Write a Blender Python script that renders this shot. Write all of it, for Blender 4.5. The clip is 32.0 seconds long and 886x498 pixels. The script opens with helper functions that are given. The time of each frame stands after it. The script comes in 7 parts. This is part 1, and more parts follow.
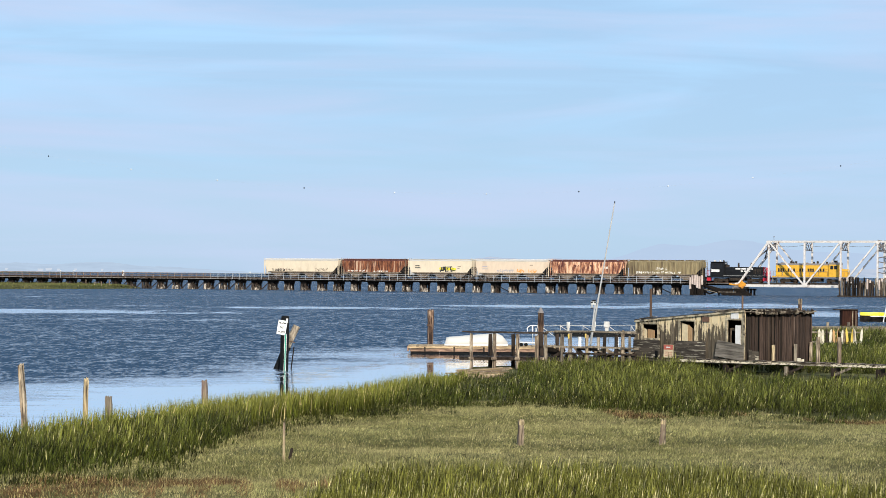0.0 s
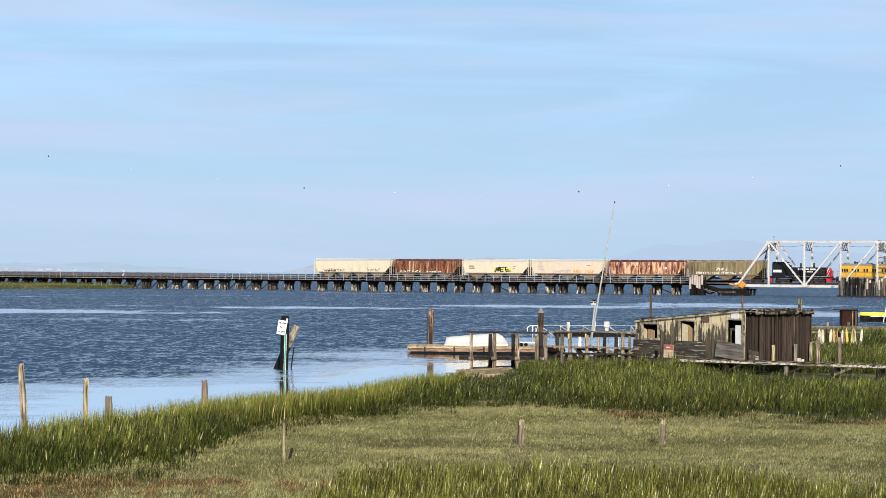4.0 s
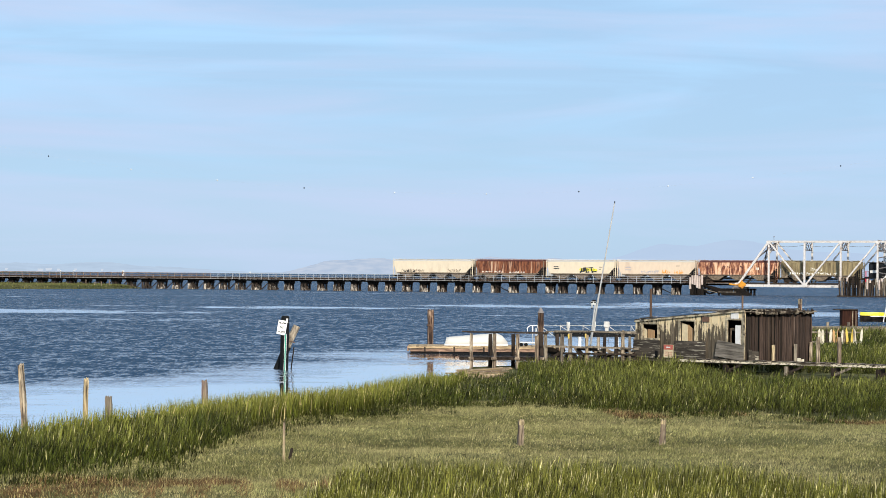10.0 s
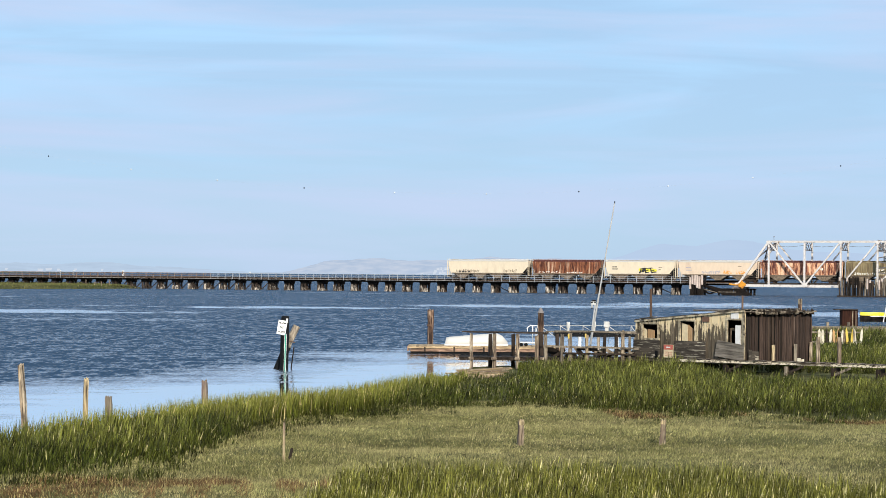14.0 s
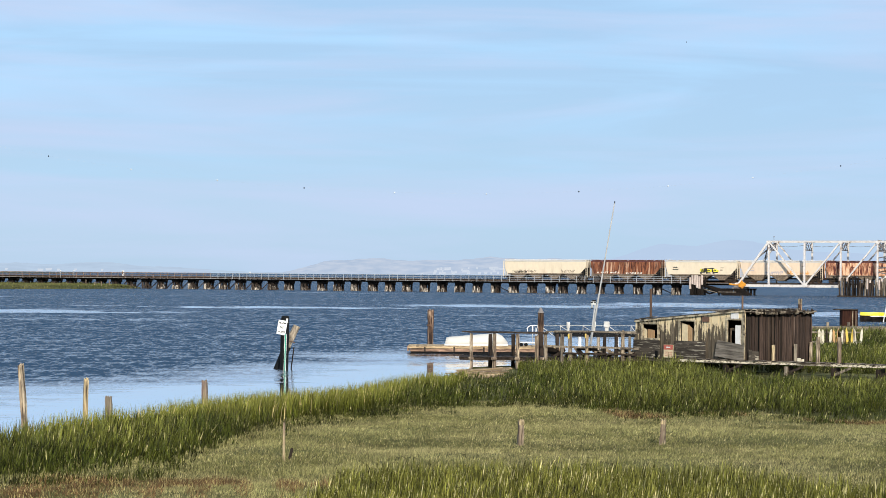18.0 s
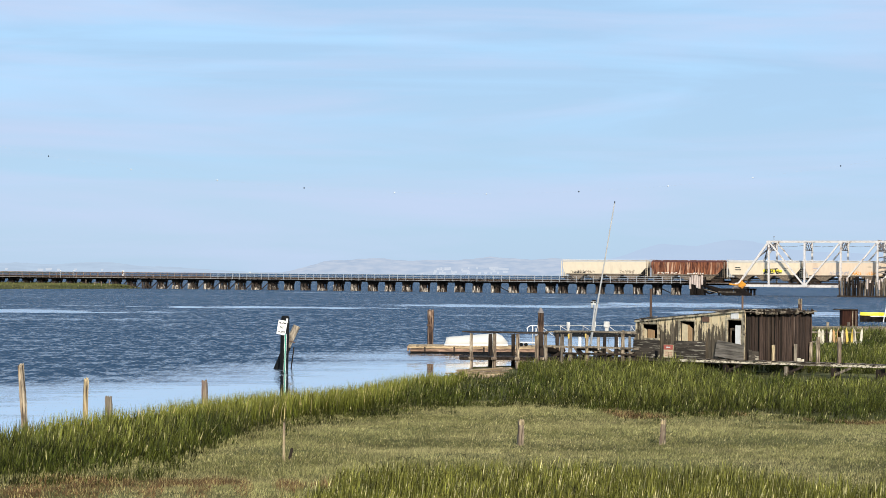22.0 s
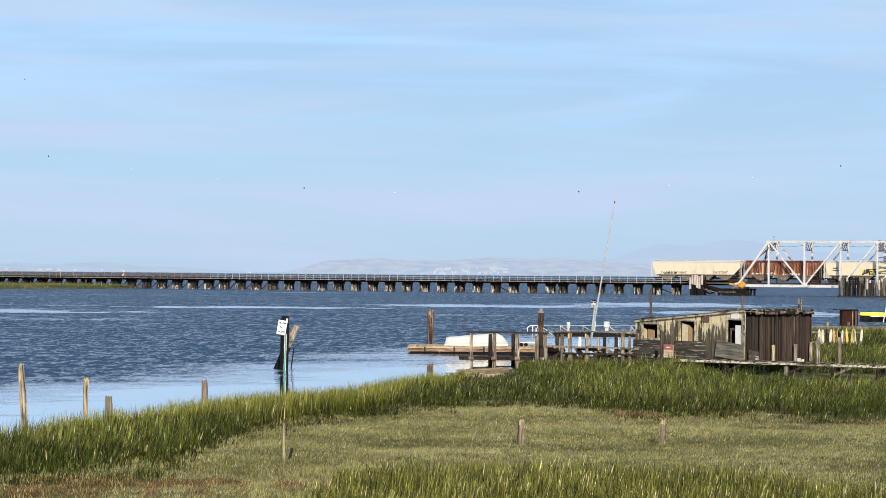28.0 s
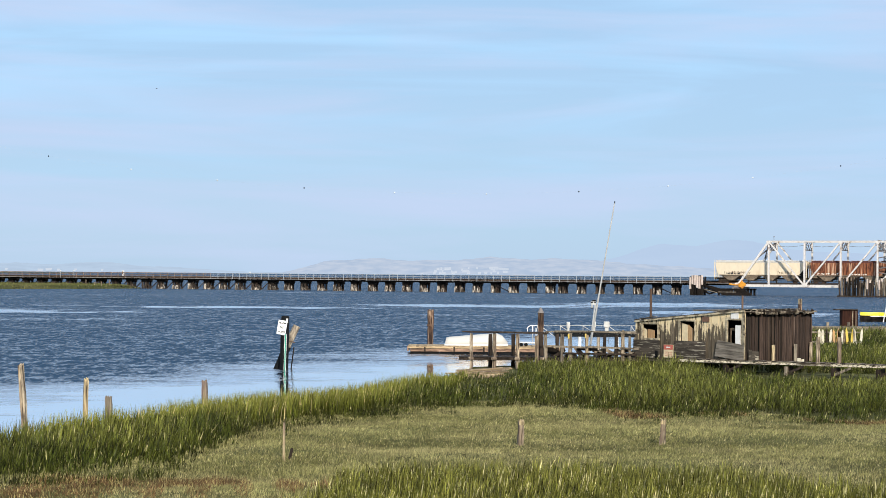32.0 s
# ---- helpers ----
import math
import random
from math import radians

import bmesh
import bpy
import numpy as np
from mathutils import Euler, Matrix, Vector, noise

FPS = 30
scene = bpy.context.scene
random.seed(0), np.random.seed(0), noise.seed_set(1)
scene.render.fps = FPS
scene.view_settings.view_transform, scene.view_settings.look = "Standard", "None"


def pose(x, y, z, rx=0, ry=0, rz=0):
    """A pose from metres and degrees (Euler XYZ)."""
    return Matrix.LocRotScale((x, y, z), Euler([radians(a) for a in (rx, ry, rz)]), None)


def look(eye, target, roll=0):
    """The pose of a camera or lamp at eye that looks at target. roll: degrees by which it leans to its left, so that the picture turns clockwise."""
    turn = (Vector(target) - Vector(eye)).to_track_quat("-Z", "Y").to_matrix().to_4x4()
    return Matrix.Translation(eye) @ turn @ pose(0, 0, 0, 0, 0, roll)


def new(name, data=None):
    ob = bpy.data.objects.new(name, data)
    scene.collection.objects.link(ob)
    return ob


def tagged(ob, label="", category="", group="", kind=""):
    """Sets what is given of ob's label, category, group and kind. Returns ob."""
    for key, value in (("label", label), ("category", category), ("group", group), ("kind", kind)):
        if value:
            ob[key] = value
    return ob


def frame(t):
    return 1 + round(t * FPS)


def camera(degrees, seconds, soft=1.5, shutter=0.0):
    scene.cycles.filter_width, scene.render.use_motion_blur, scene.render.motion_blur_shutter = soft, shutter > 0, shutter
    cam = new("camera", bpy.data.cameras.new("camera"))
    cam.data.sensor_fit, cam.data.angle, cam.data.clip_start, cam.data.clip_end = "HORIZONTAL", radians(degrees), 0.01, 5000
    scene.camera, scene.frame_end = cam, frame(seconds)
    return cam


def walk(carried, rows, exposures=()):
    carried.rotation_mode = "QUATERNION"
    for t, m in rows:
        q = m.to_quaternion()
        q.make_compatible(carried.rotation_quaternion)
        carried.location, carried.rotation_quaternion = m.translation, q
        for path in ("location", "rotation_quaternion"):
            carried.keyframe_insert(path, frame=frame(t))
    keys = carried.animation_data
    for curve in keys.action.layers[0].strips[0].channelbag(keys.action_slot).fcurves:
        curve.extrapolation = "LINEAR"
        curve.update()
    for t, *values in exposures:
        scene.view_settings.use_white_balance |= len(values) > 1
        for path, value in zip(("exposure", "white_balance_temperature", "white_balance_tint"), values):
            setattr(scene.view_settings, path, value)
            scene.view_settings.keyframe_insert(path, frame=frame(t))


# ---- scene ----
# ---------------------------------------------------------------- camera
EYE = Vector((0.0, 0.0, 4.4))
cam = camera(24.0, 32.0, soft=0.65)
STAND = look(EYE, EYE + Vector((0, math.cos(radians(0.649)), math.sin(radians(0.649)))), roll=0.42)
walk(cam, [(0.0, STAND), (32.0, STAND)], exposures=[(0.0, 0.0), (32.0, 0.0)])

# ---------------------------------------------------------------- world and sun
SUN_UP, SUN_TURN = 26.0, 169.5
world = bpy.data.worlds.new("sky")
scene.world = world
world.use_nodes = True
wn, wl = world.node_tree.nodes, world.node_tree.links
wn.clear()
sky = wn.new("ShaderNodeTexSky")
sky.sky_type, sky.sun_disc = "NISHITA", False
sky.sun_elevation, sky.sun_rotation = radians(SUN_UP), radians(SUN_TURN)
sky.altitude, sky.air_density, sky.dust_density, sky.ozone_density = 0, 1.0, 0.3, 3.0
co = wn.new("ShaderNodeTexCoord")
mp = wn.new("ShaderNodeMapping")
mp.inputs["Scale"].default_value = (2.2, 2.2, 22.0)
mp.inputs["Rotation"].default_value = (0, radians(1.2), 0)
cn = wn.new("ShaderNodeTexNoise")
cn.inputs["Scale"].default_value, cn.inputs["Detail"].default_value = 1.7, 7
cn.inputs["Roughness"].default_value, cn.inputs["Distortion"].default_value = 0.55, 0.6
cr = wn.new("ShaderNodeValToRGB")
cr.color_ramp.elements[0].position, cr.color_ramp.elements[1].position = 0.42, 0.68
cr.color_ramp.elements[0].color, cr.color_ramp.elements[1].color = (0, 0, 0, 1), (0.75, 0.75, 0.75, 1)
veil = wn.new("ShaderNodeMixRGB")
veil.inputs[0].default_value = 0.8
mixc = wn.new("ShaderNodeMixRGB")
mixc.inputs[2].default_value = (5.85, 6.9, 9.3, 1)
low = wn.new("ShaderNodeValToRGB")
for at_z, c in ((0.0, (0.41, 0.625, 0.905)), (0.045, (0.395, 0.62, 0.92)), (0.12, (0.44, 0.705, 1.0)), (0.35, (0.43, 0.66, 0.96))):
    el = low.color_ramp.elements[0] if at_z == 0 else low.color_ramp.elements[1] if at_z == 0.35 else low.color_ramp.elements.new(at_z)
    el.position, el.color = at_z, (*c, 1)
sz, ten = wn.new("ShaderNodeSeparateXYZ"), wn.new("ShaderNodeVectorMath")
ten.operation, ten.inputs[1].default_value = "MULTIPLY", (10, 10, 10)
wl.new(co.outputs["Generated"], sz.inputs[0])
wl.new(sz.outputs["Z"], low.inputs["Fac"])
wl.new(low.outputs[0], ten.inputs[0])
wl.new(ten.outputs[0], veil.inputs[2])
wl.new(sky.outputs[0], veil.inputs[1])
# brighter blue windows in the veil
mp2, cn2, cr2, clear = wn.new("ShaderNodeMapping"), wn.new("ShaderNodeTexNoise"), wn.new("ShaderNodeValToRGB"), wn.new("ShaderNodeMixRGB")
mp2.inputs["Scale"].default_value, mp2.inputs["Location"].default_value = (3.0, 3.0, 26.0), (4.1, 2.3, 0.7)
cn2.inputs["Scale"].default_value, cn2.inputs["Detail"].default_value, cn2.inputs["Distortion"].default_value = 1.5, 6, 0.8
cr2.color_ramp.elements[0].position, cr2.color_ramp.elements[1].position = 0.45, 0.7
cr2.color_ramp.elements[0].color, cr2.color_ramp.elements[1].color = (0, 0, 0, 1), (0.8, 0.8, 0.8, 1)
clear.inputs[2].default_value = (4.9, 7.9, 11.0, 1)
wl.new(co.outputs["Generated"], mp2.inputs["Vector"])
wl.new(mp2.outputs[0], cn2.inputs["Vector"])
wl.new(cn2.outputs["Fac"], cr2.inputs["Fac"])
rise, part_of = wn.new("ShaderNodeMapRange"), wn.new("ShaderNodeMath")
rise.inputs["From Min"].default_value, rise.inputs["From Max"].default_value = 0.02, 0.09
part_of.operation = "MULTIPLY"
wl.new(sz.outputs["Z"], rise.inputs["Value"])
wl.new(rise.outputs[0], part_of.inputs[0])
wl.new(cr2.outputs[0], part_of.inputs[1])
wl.new(part_of.outputs[0], clear.inputs[0])
wl.new(veil.outputs[0], clear.inputs[1])
wl.new(clear.outputs[0], mixc.inputs[1])
bg = wn.new("ShaderNodeBackground")
bg.inputs["Strength"].default_value = 0.1
wo = wn.new("ShaderNodeOutputWorld")
wl.new(co.outputs["Generated"], mp.inputs["Vector"])
wl.new(mp.outputs[0], cn.inputs["Vector"])
wl.new(cn.outputs["Fac"], cr.inputs["Fac"])
wl.new(cr.outputs[0], mixc.inputs[0])
wl.new(mixc.outputs[0], bg.inputs["Color"])
wl.new(bg.outputs[0], wo.inputs["Surface"])

sun_data = bpy.data.lights.new("sun", "SUN")
sun_data.energy, sun_data.angle, sun_data.color = 4.5, radians(0.6), (1.0, 0.90, 0.75)
sun = new("sun", sun_data)
sa = radians(SUN_TURN)
sun_way = Vector((math.sin(sa) * math.cos(radians(SUN_UP)), math.cos(sa) * math.cos(radians(SUN_UP)), math.sin(radians(SUN_UP))))
sun.matrix_world = look(sun_way * 100, (0, 0, 0))


# ---------------------------------------------------------------- mesh helpers
class Geo:
    """Collects vertices and faces of one mesh."""

    def __init__(self):
        self.v, self.f = [], []

    def add(self, vs, fs):
        n = len(self.v)
        self.v += [tuple(p) for p in vs]
        self.f += [tuple(i + n for i in q) for q in fs]
        return self

    def box(self, x0, y0, z0, x1, y1, z1, m=None):
        vs = [Vector(p) for p in ((x0, y0, z0), (x1, y0, z0), (x1, y1, z0), (x0, y1, z0), (x0, y0, z1), (x1, y0, z1), (x1, y1, z1), (x0, y1, z1))]
        if m:
            vs = [m @ p for p in vs]
        return self.add(vs, ((3, 2, 1, 0), (4, 5, 6, 7), (0, 1, 5, 4), (1, 2, 6, 5), (2, 3, 7, 6), (3, 0, 4, 7)))

    def beam(self, p, q, w, h, up=(0, 0, 1)):
        """A bar of width w and height h from p to q."""
        p, q = Vector(p), Vector(q)
        d = (q - p).normalized()
        s = d.cross(Vector(up))
        if s.length < 1e-3:
            s = d.cross(Vector((0, 1, 0)))
        s.normalize()
        u = s.cross(d)
        s, u = s * w / 2, u * h / 2
        vs = [e + a * s + b * u for e in (p, q) for a, b in ((-1, -1), (1, -1), (1, 1), (-1, 1))]
        return self.add(vs, ((0, 1, 2, 3), (7, 6, 5, 4), (0, 4, 5, 1), (1, 5, 6, 2), (2, 6, 7, 3), (3, 7, 4, 0)))

    def rod(self, p, q, r, r2=None, n=8, rough=0.0):
        p, q = Vector(p), Vector(q)
        r2 = r if r2 is None else r2
        d = (q - p).normalized()
        s = d.cross(Vector((0, 0, 1)) if abs(d.z) < 0.9 else Vector((0, 1, 0))).normalized()
        u = s.cross(d)
        vs = []
        for e, rr in ((p, r), (q, r2)):
            for i in range(n):
                a = 2 * math.pi * i / n
                k = rr * (1 + random.uniform(-rough, rough))
                vs.append(e + s * math.cos(a) * k + u * math.sin(a) * k)
        fs = [(i, i + n, (i + 1) % n + n, (i + 1) % n) for i in range(n)]
        return self.add(vs, fs + [tuple(range(n)), tuple(range(2 * n - 1, n - 1, -1))])

    def prism(self, poly, axis, a, b):
        """A flat outline of (u, v) pairs, drawn out along an axis from a to b."""
        n = len(poly)
        put = {"x": lambda u, v, w: (w, u, v), "y": lambda u, v, w: (u, w, v), "z": lambda u, v, w: (u, v, w)}[axis]
        vs = [put(u, v, w) for w in (a, b) for u, v in poly]
        fs = [(i, (i + 1) % n, (i + 1) % n + n, i + n) for i in range(n)]
        return self.add(vs, fs + [tuple(range(n - 1, -1, -1)), tuple(range(n, 2 * n))])

    def loft(self, rings):
        """Closed rings of equal length, skinned and capped."""
        n = len(rings[0])
        vs = [p for r in rings for p in r]
        fs = [(k * n + i, k * n + (i + 1) % n, (k + 1) * n + (i + 1) % n, (k + 1) * n + i) for k in range(len(rings) - 1) for i in range(n)]
        return self.add(vs, fs + [tuple(range(n - 1, -1, -1)), tuple(range((len(rings) - 1) * n, len(rings) * n))])

    def mesh(self, name, bevel=0.0, smooth=False, seg=1):
        me = bpy.data.meshes.new(name)
        me.from_pydata(self.v, [], self.f)
        bm = bmesh.new()
        bm.from_mesh(me)
        bmesh.ops.recalc_face_normals(bm, faces=bm.faces)
        if bevel:
            bmesh.ops.bevel(bm, geom=bm.edges[:], offset=bevel, segments=seg, affect="EDGES", clamp_overlap=True)
        bm.to_mesh(me)
        bm.free()
        if smooth:
            me.shade_smooth()
        return me


def part(name, geo, material, parent=None, label="", bevel=0.0, smooth=False, m=None):
    """One mesh object, under a thing or a part."""
    me = geo if isinstance(geo, bpy.types.Mesh) else geo.mesh(name, bevel, smooth)
    if not me.materials:
        me.materials.append(material)
    ob = new(name, me)
    if parent:
        ob.parent = parent
    if m:
        ob.matrix_basis = m
    if label:
        ob["label"] = label
    return ob


def thing(name, m, label, category, group="", kind=""):
    ob = new(name)
    ob.empty_display_size = 0.2
    ob.matrix_basis = m
    return tagged(ob, label, category, group, kind)


def arrays_mesh(name, vs, tris):
    me = bpy.data.meshes.new(name)
    me.vertices.add(len(vs))
    me.vertices.foreach_set("co", np.ascontiguousarray(vs, dtype=np.float32).ravel())
    me.loops.add(tris.size)
    me.loops.foreach_set("vertex_index", np.ascontiguousarray(tris, dtype=np.int32).ravel())
    me.polygons.add(len(tris))
    me.polygons.foreach_set("loop_start", np.arange(0, tris.size, 3, dtype=np.int32))
    me.update(calc_edges=True)
    return me


# ---------------------------------------------------------------- materials
def mat(name, c1, c2, scale=6.0, stretch=(1, 1, 1), rough=0.8, metal=0.0, bump=0.3, stain=None, stain_scale=0.6, stain_at=(0.5, 0.72), vary=0.0, island=0.0, detail=6, bump_dist=0.02, c3=None, spec=0.3, ends=(0.32, 0.68)):
    """A grainy surface of two colours, with stains on a larger scale and a shade of its own for each piece."""
    m = bpy.data.materials.new(name)
    m.use_nodes = True
    n, l = m.node_tree.nodes, m.node_tree.links
    b = n["Principled BSDF"]
    b.inputs["Roughness"].default_value, b.inputs["Metallic"].default_value = rough, metal
    b.inputs["Specular IOR Level"].default_value = spec
    tc, mp, oi = n.new("ShaderNodeTexCoord"), n.new("ShaderNodeMapping"), n.new("ShaderNodeObjectInfo")
    off = n.new("ShaderNodeMath")
    off.operation, off.inputs[1].default_value = "MULTIPLY", 37.0
    l.new(oi.outputs["Random"], off.inputs[0])
    sh = n.new("ShaderNodeVectorMath")
    l.new(tc.outputs["Object"], sh.inputs[0])
    l.new(off.outputs[0], sh.inputs[1])
    l.new(sh.outputs[0], mp.inputs["Vector"])
    mp.inputs["Scale"].default_value = stretch
    no = n.new("ShaderNodeTexNoise")
    no.inputs["Scale"].default_value, no.inputs["Detail"].default_value, no.inputs["Roughness"].default_value = scale, detail, 0.62
    l.new(mp.outputs[0], no.inputs["Vector"])
    ra = n.new("ShaderNodeValToRGB")
    ra.color_ramp.elements[0].position, ra.color_ramp.elements[1].position = ends
    ra.color_ramp.elements[0].color, ra.color_ramp.elements[1].color = (*c1, 1), (*c2, 1)
    if c3:
        e = ra.color_ramp.elements.new(0.5)
        e.color = (*c3, 1)
    l.new(no.outputs["Fac"], ra.inputs["Fac"])
    col = ra.outputs[0]
    if stain:
        n2, r2, mx = n.new("ShaderNodeTexNoise"), n.new("ShaderNodeValToRGB"), n.new("ShaderNodeMixRGB")
        n2.inputs["Scale"].default_value, n2.inputs["Detail"].default_value = stain_scale, 5
        l.new(mp.outputs[0], n2.inputs["Vector"])
        r2.color_ramp.elements[0].position, r2.color_ramp.elements[1].position = stain_at
        l.new(n2.outputs["Fac"], r2.inputs["Fac"])
        l.new(r2.outputs[0], mx.inputs[0])
        l.new(col, mx.inputs[1])
        mx.inputs[2].default_value = (*stain, 1)
        col = mx.outputs[0]
    if vary or island:
        hs, rng = n.new("ShaderNodeHueSaturation"), n.new("ShaderNodeMapRange")
        k = vary or island
        rng.inputs["To Min"].default_value, rng.inputs["To Max"].default_value = 1 - k, 1 + k
        if island:
            ge = n.new("ShaderNodeNewGeometry")
            l.new(ge.outputs["Random Per Island"], rng.inputs["Value"])
        else:
            l.new(oi.outputs["Random"], rng.inputs["Value"])
        l.new(rng.outputs[0], hs.inputs["Value"])
        l.new(col, hs.inputs["Color"])
        col = hs.outputs[0]
    l.new(col, b.inputs["Base Color"])
    if bump:
        bu = n.new("ShaderNodeBump")
        bu.inputs["Strength"].default_value, bu.inputs["Distance"].default_value = bump, bump_dist
        l.new(no.outputs["Fac"], bu.inputs["Height"])
        l.new(bu.outputs[0], b.inputs["Normal"])
    return m


def paint(name, c, rough=0.5, metal=0.0, wear=0.85, stain=None, scale=3.0, stretch=(1, 1, 1), **k):
    return mat(name, tuple(x * wear for x in c), c, scale=scale, rough=rough, metal=metal, bump=0.08, stain=stain, stretch=stretch, **k)


WOOD_GREY = mat("weathered grey timber", (0.05, 0.04, 0.032), (0.38, 0.32, 0.24), 11, (1, 1, 0.12), 0.9, bump=0.6, vary=0.2, stain=(0.07, 0.055, 0.045), stain_scale=1.3)
WOOD_PALE = mat("sun-bleached timber", (0.06, 0.042, 0.03), (0.54, 0.44, 0.31), 16, (1, 1, 0.14), 0.9, ends=(0.42, 0.64), bump=1.0, vary=0.15, stain=(0.15, 0.11, 0.08), stain_scale=3.0, stain_at=(0.44, 0.58))
WOOD_YELLOW = mat("yellowed fence timber", (0.07, 0.05, 0.035), (0.58, 0.46, 0.27), 15, (1, 1, 0.10), 0.9, ends=(0.38, 0.6), bump=0.9, vary=0.1, stain=(0.17, 0.125, 0.11), stain_scale=3.0, stain_at=(0.42, 0.58))
WOOD_DECK = mat("reddish dock timber", (0.07, 0.042, 0.028), (0.42, 0.265, 0.18), 8, (0.2, 1, 1), 0.85, bump=0.5, vary=0.25, ends=(0.36, 0.62), stain=(0.10, 0.065, 0.045), stain_scale=1.2, stain_at=(0.55, 0.68))
WOOD_DARK = mat("dark creosoted timber", (0.011, 0.009, 0.0075), (0.055, 0.041, 0.032), 7, (1, 1, 0.15), 0.9, bump=0.6, vary=0.3, spec=0.15)
WOOD_TAR = mat("tarred black bridge timber", (0.005, 0.0045, 0.004), (0.022, 0.017, 0.014), 5, (1, 1, 0.3), 0.9, bump=0.5, vary=0.35, spec=0.12)
WOOD_BROWN = mat("dark brown plank", (0.010, 0.007, 0.0055), (0.086, 0.056, 0.043), 20, (1.3, 1.3, 0.05), 0.9, bump=0.8, vary=0.3, ends=(0.36, 0.66), stain=(0.20, 0.15, 0.12), stain_scale=3.0, stain_at=(0.62, 0.76))
WALL_TRIM = mat("worn cream trim board", (0.11, 0.09, 0.065), (0.56, 0.48, 0.33), 5, (1, 1, 1), 0.9, bump=0.5, vary=0.2, ends=(0.34, 0.6), stain=(0.08, 0.07, 0.055), stain_scale=2.4, stain_at=(0.52, 0.68))
SIDING_DARK = mat("blackened grey siding", (0.018, 0.015, 0.012), (0.112, 0.093, 0.072), 7, (0.22, 1, 1.6), 0.9, bump=0.8, vary=0.3, ends=(0.3, 0.72), stain=(0.36, 0.32, 0.25), stain_scale=8.0, stain_at=(0.57, 0.64))
# a lighter copy of the siding: sun on the tilted panel is painted in
SIDING_PALE = mat("grey siding lightened by sun", (0.06, 0.052, 0.042), (0.27, 0.24, 0.20), 7, (0.22, 1, 1.6), 0.9, bump=0.8, vary=0.2, ends=(0.3, 0.7), stain=(0.05, 0.042, 0.034), stain_scale=2.6, stain_at=(0.56, 0.68))


def flaking_paint():
    """Old cream paint in tatters on silvered planks, soundest under the eaves."""
    m = mat("cream paint flaking off silvered planks", (0.028, 0.022, 0.016), (0.20, 0.160, 0.108), 9, (1.6, 1.6, 0.14), 0.9, bump=0.8, vary=0.22, ends=(0.3, 0.72), stain=(0.045, 0.04, 0.032), stain_scale=1.1, stain_at=(0.52, 0.72))
    n, l = m.node_tree.nodes, m.node_tree.links
    b = n["Principled BSDF"]
    old = b.inputs["Base Color"].links[0].from_socket
    tc, mp, no, sep, ad, ra, mx = (n.new("ShaderNode" + k) for k in ("TexCoord", "Mapping", "TexNoise", "SeparateXYZ", "Math", "ValToRGB", "MixRGB"))
    oi, sh = n.new("ShaderNodeObjectInfo"), n.new("ShaderNodeVectorMath")
    l.new(tc.outputs["Object"], sh.inputs[0])
    l.new(oi.outputs["Random"], sh.inputs[1])
    l.new(sh.outputs[0], mp.inputs["Vector"])
    mp.inputs["Scale"].default_value = (3.8, 3.8, 0.6)
    no.inputs["Scale"].default_value, no.inputs["Detail"].default_value, no.inputs["Roughness"].default_value = 1.9, 9, 0.72
    l.new(mp.outputs[0], no.inputs["Vector"])
    l.new(tc.outputs["Object"], sep.inputs[0])
    up = n.new("ShaderNodeMapRange")
    for k, w in (("From Min", 1.5), ("From Max", 2.8), ("To Min", -0.115), ("To Max", 0.105)):
        up.inputs[k].default_value = w
    l.new(sep.outputs["Z"], up.inputs["Value"])
    l.new(no.outputs["Fac"], ad.inputs[0])
    l.new(up.outputs[0], ad.inputs[1])
    ra.color_ramp.elements[0].position, ra.color_ramp.elements[1].position = 0.495, 0.545
    l.new(ad.outputs[0], ra.inputs["Fac"])
    l.new(ra.outputs[0], mx.inputs[0])
    l.new(old, mx.inputs[1])
    mx.inputs[2].default_value = (0.72, 0.59, 0.37, 1)
    l.new(mx.outputs[0], b.inputs["Base Color"])
    return m


WALL_PAINT = flaking_paint()
PILE_SHELL = mat("barnacled concrete pile jacket", (0.07, 0.055, 0.045), (0.72, 0.65, 0.56), 4.0, (1.2, 1.2, 0.35), 0.9, ends=(0.40, 0.60), bump=0.6, vary=0.3, stain=(0.04, 0.03, 0.024), stain_scale=1.6, stain_at=(0.42, 0.56))
PILE_WHITE = mat("white crusted pile jacket", (0.16, 0.13, 0.11), (0.78, 0.72, 0.66), 3.0, (1.2, 1.2, 0.4), 0.9, ends=(0.34, 0.54), bump=0.6, vary=0.25)
PILE_SPLIT = mat("split and bleached brown pile", (0.025, 0.014, 0.010), (0.40, 0.28, 0.19), 9.0, (1, 1, 0.14), 0.9, ends=(0.42, 0.66), c3=(0.10, 0.055, 0.035), bump=1.0, vary=0.15, stain=(0.03, 0.018, 0.012), stain_scale=2.0, stain_at=(0.5, 0.62))
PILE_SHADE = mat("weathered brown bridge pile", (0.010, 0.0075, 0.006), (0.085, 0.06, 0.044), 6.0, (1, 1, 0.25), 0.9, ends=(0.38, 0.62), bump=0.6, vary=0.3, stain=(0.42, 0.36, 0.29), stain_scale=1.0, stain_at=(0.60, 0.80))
SLEEVE = paint("faded pinkish-white pile paint", (0.66, 0.55, 0.48), 0.8, wear=0.6, stain=(0.25, 0.17, 0.13), stretch=(1, 1, 0.3), stain_scale=1.6, stain_at=(0.55, 0.7))
GALV = paint("galvanised steel", (0.56, 0.57, 0.57), 0.5, 0.5)
RAIL_STEEL = paint("rusty rail steel", (0.16, 0.10, 0.07), 0.6, 0.7)
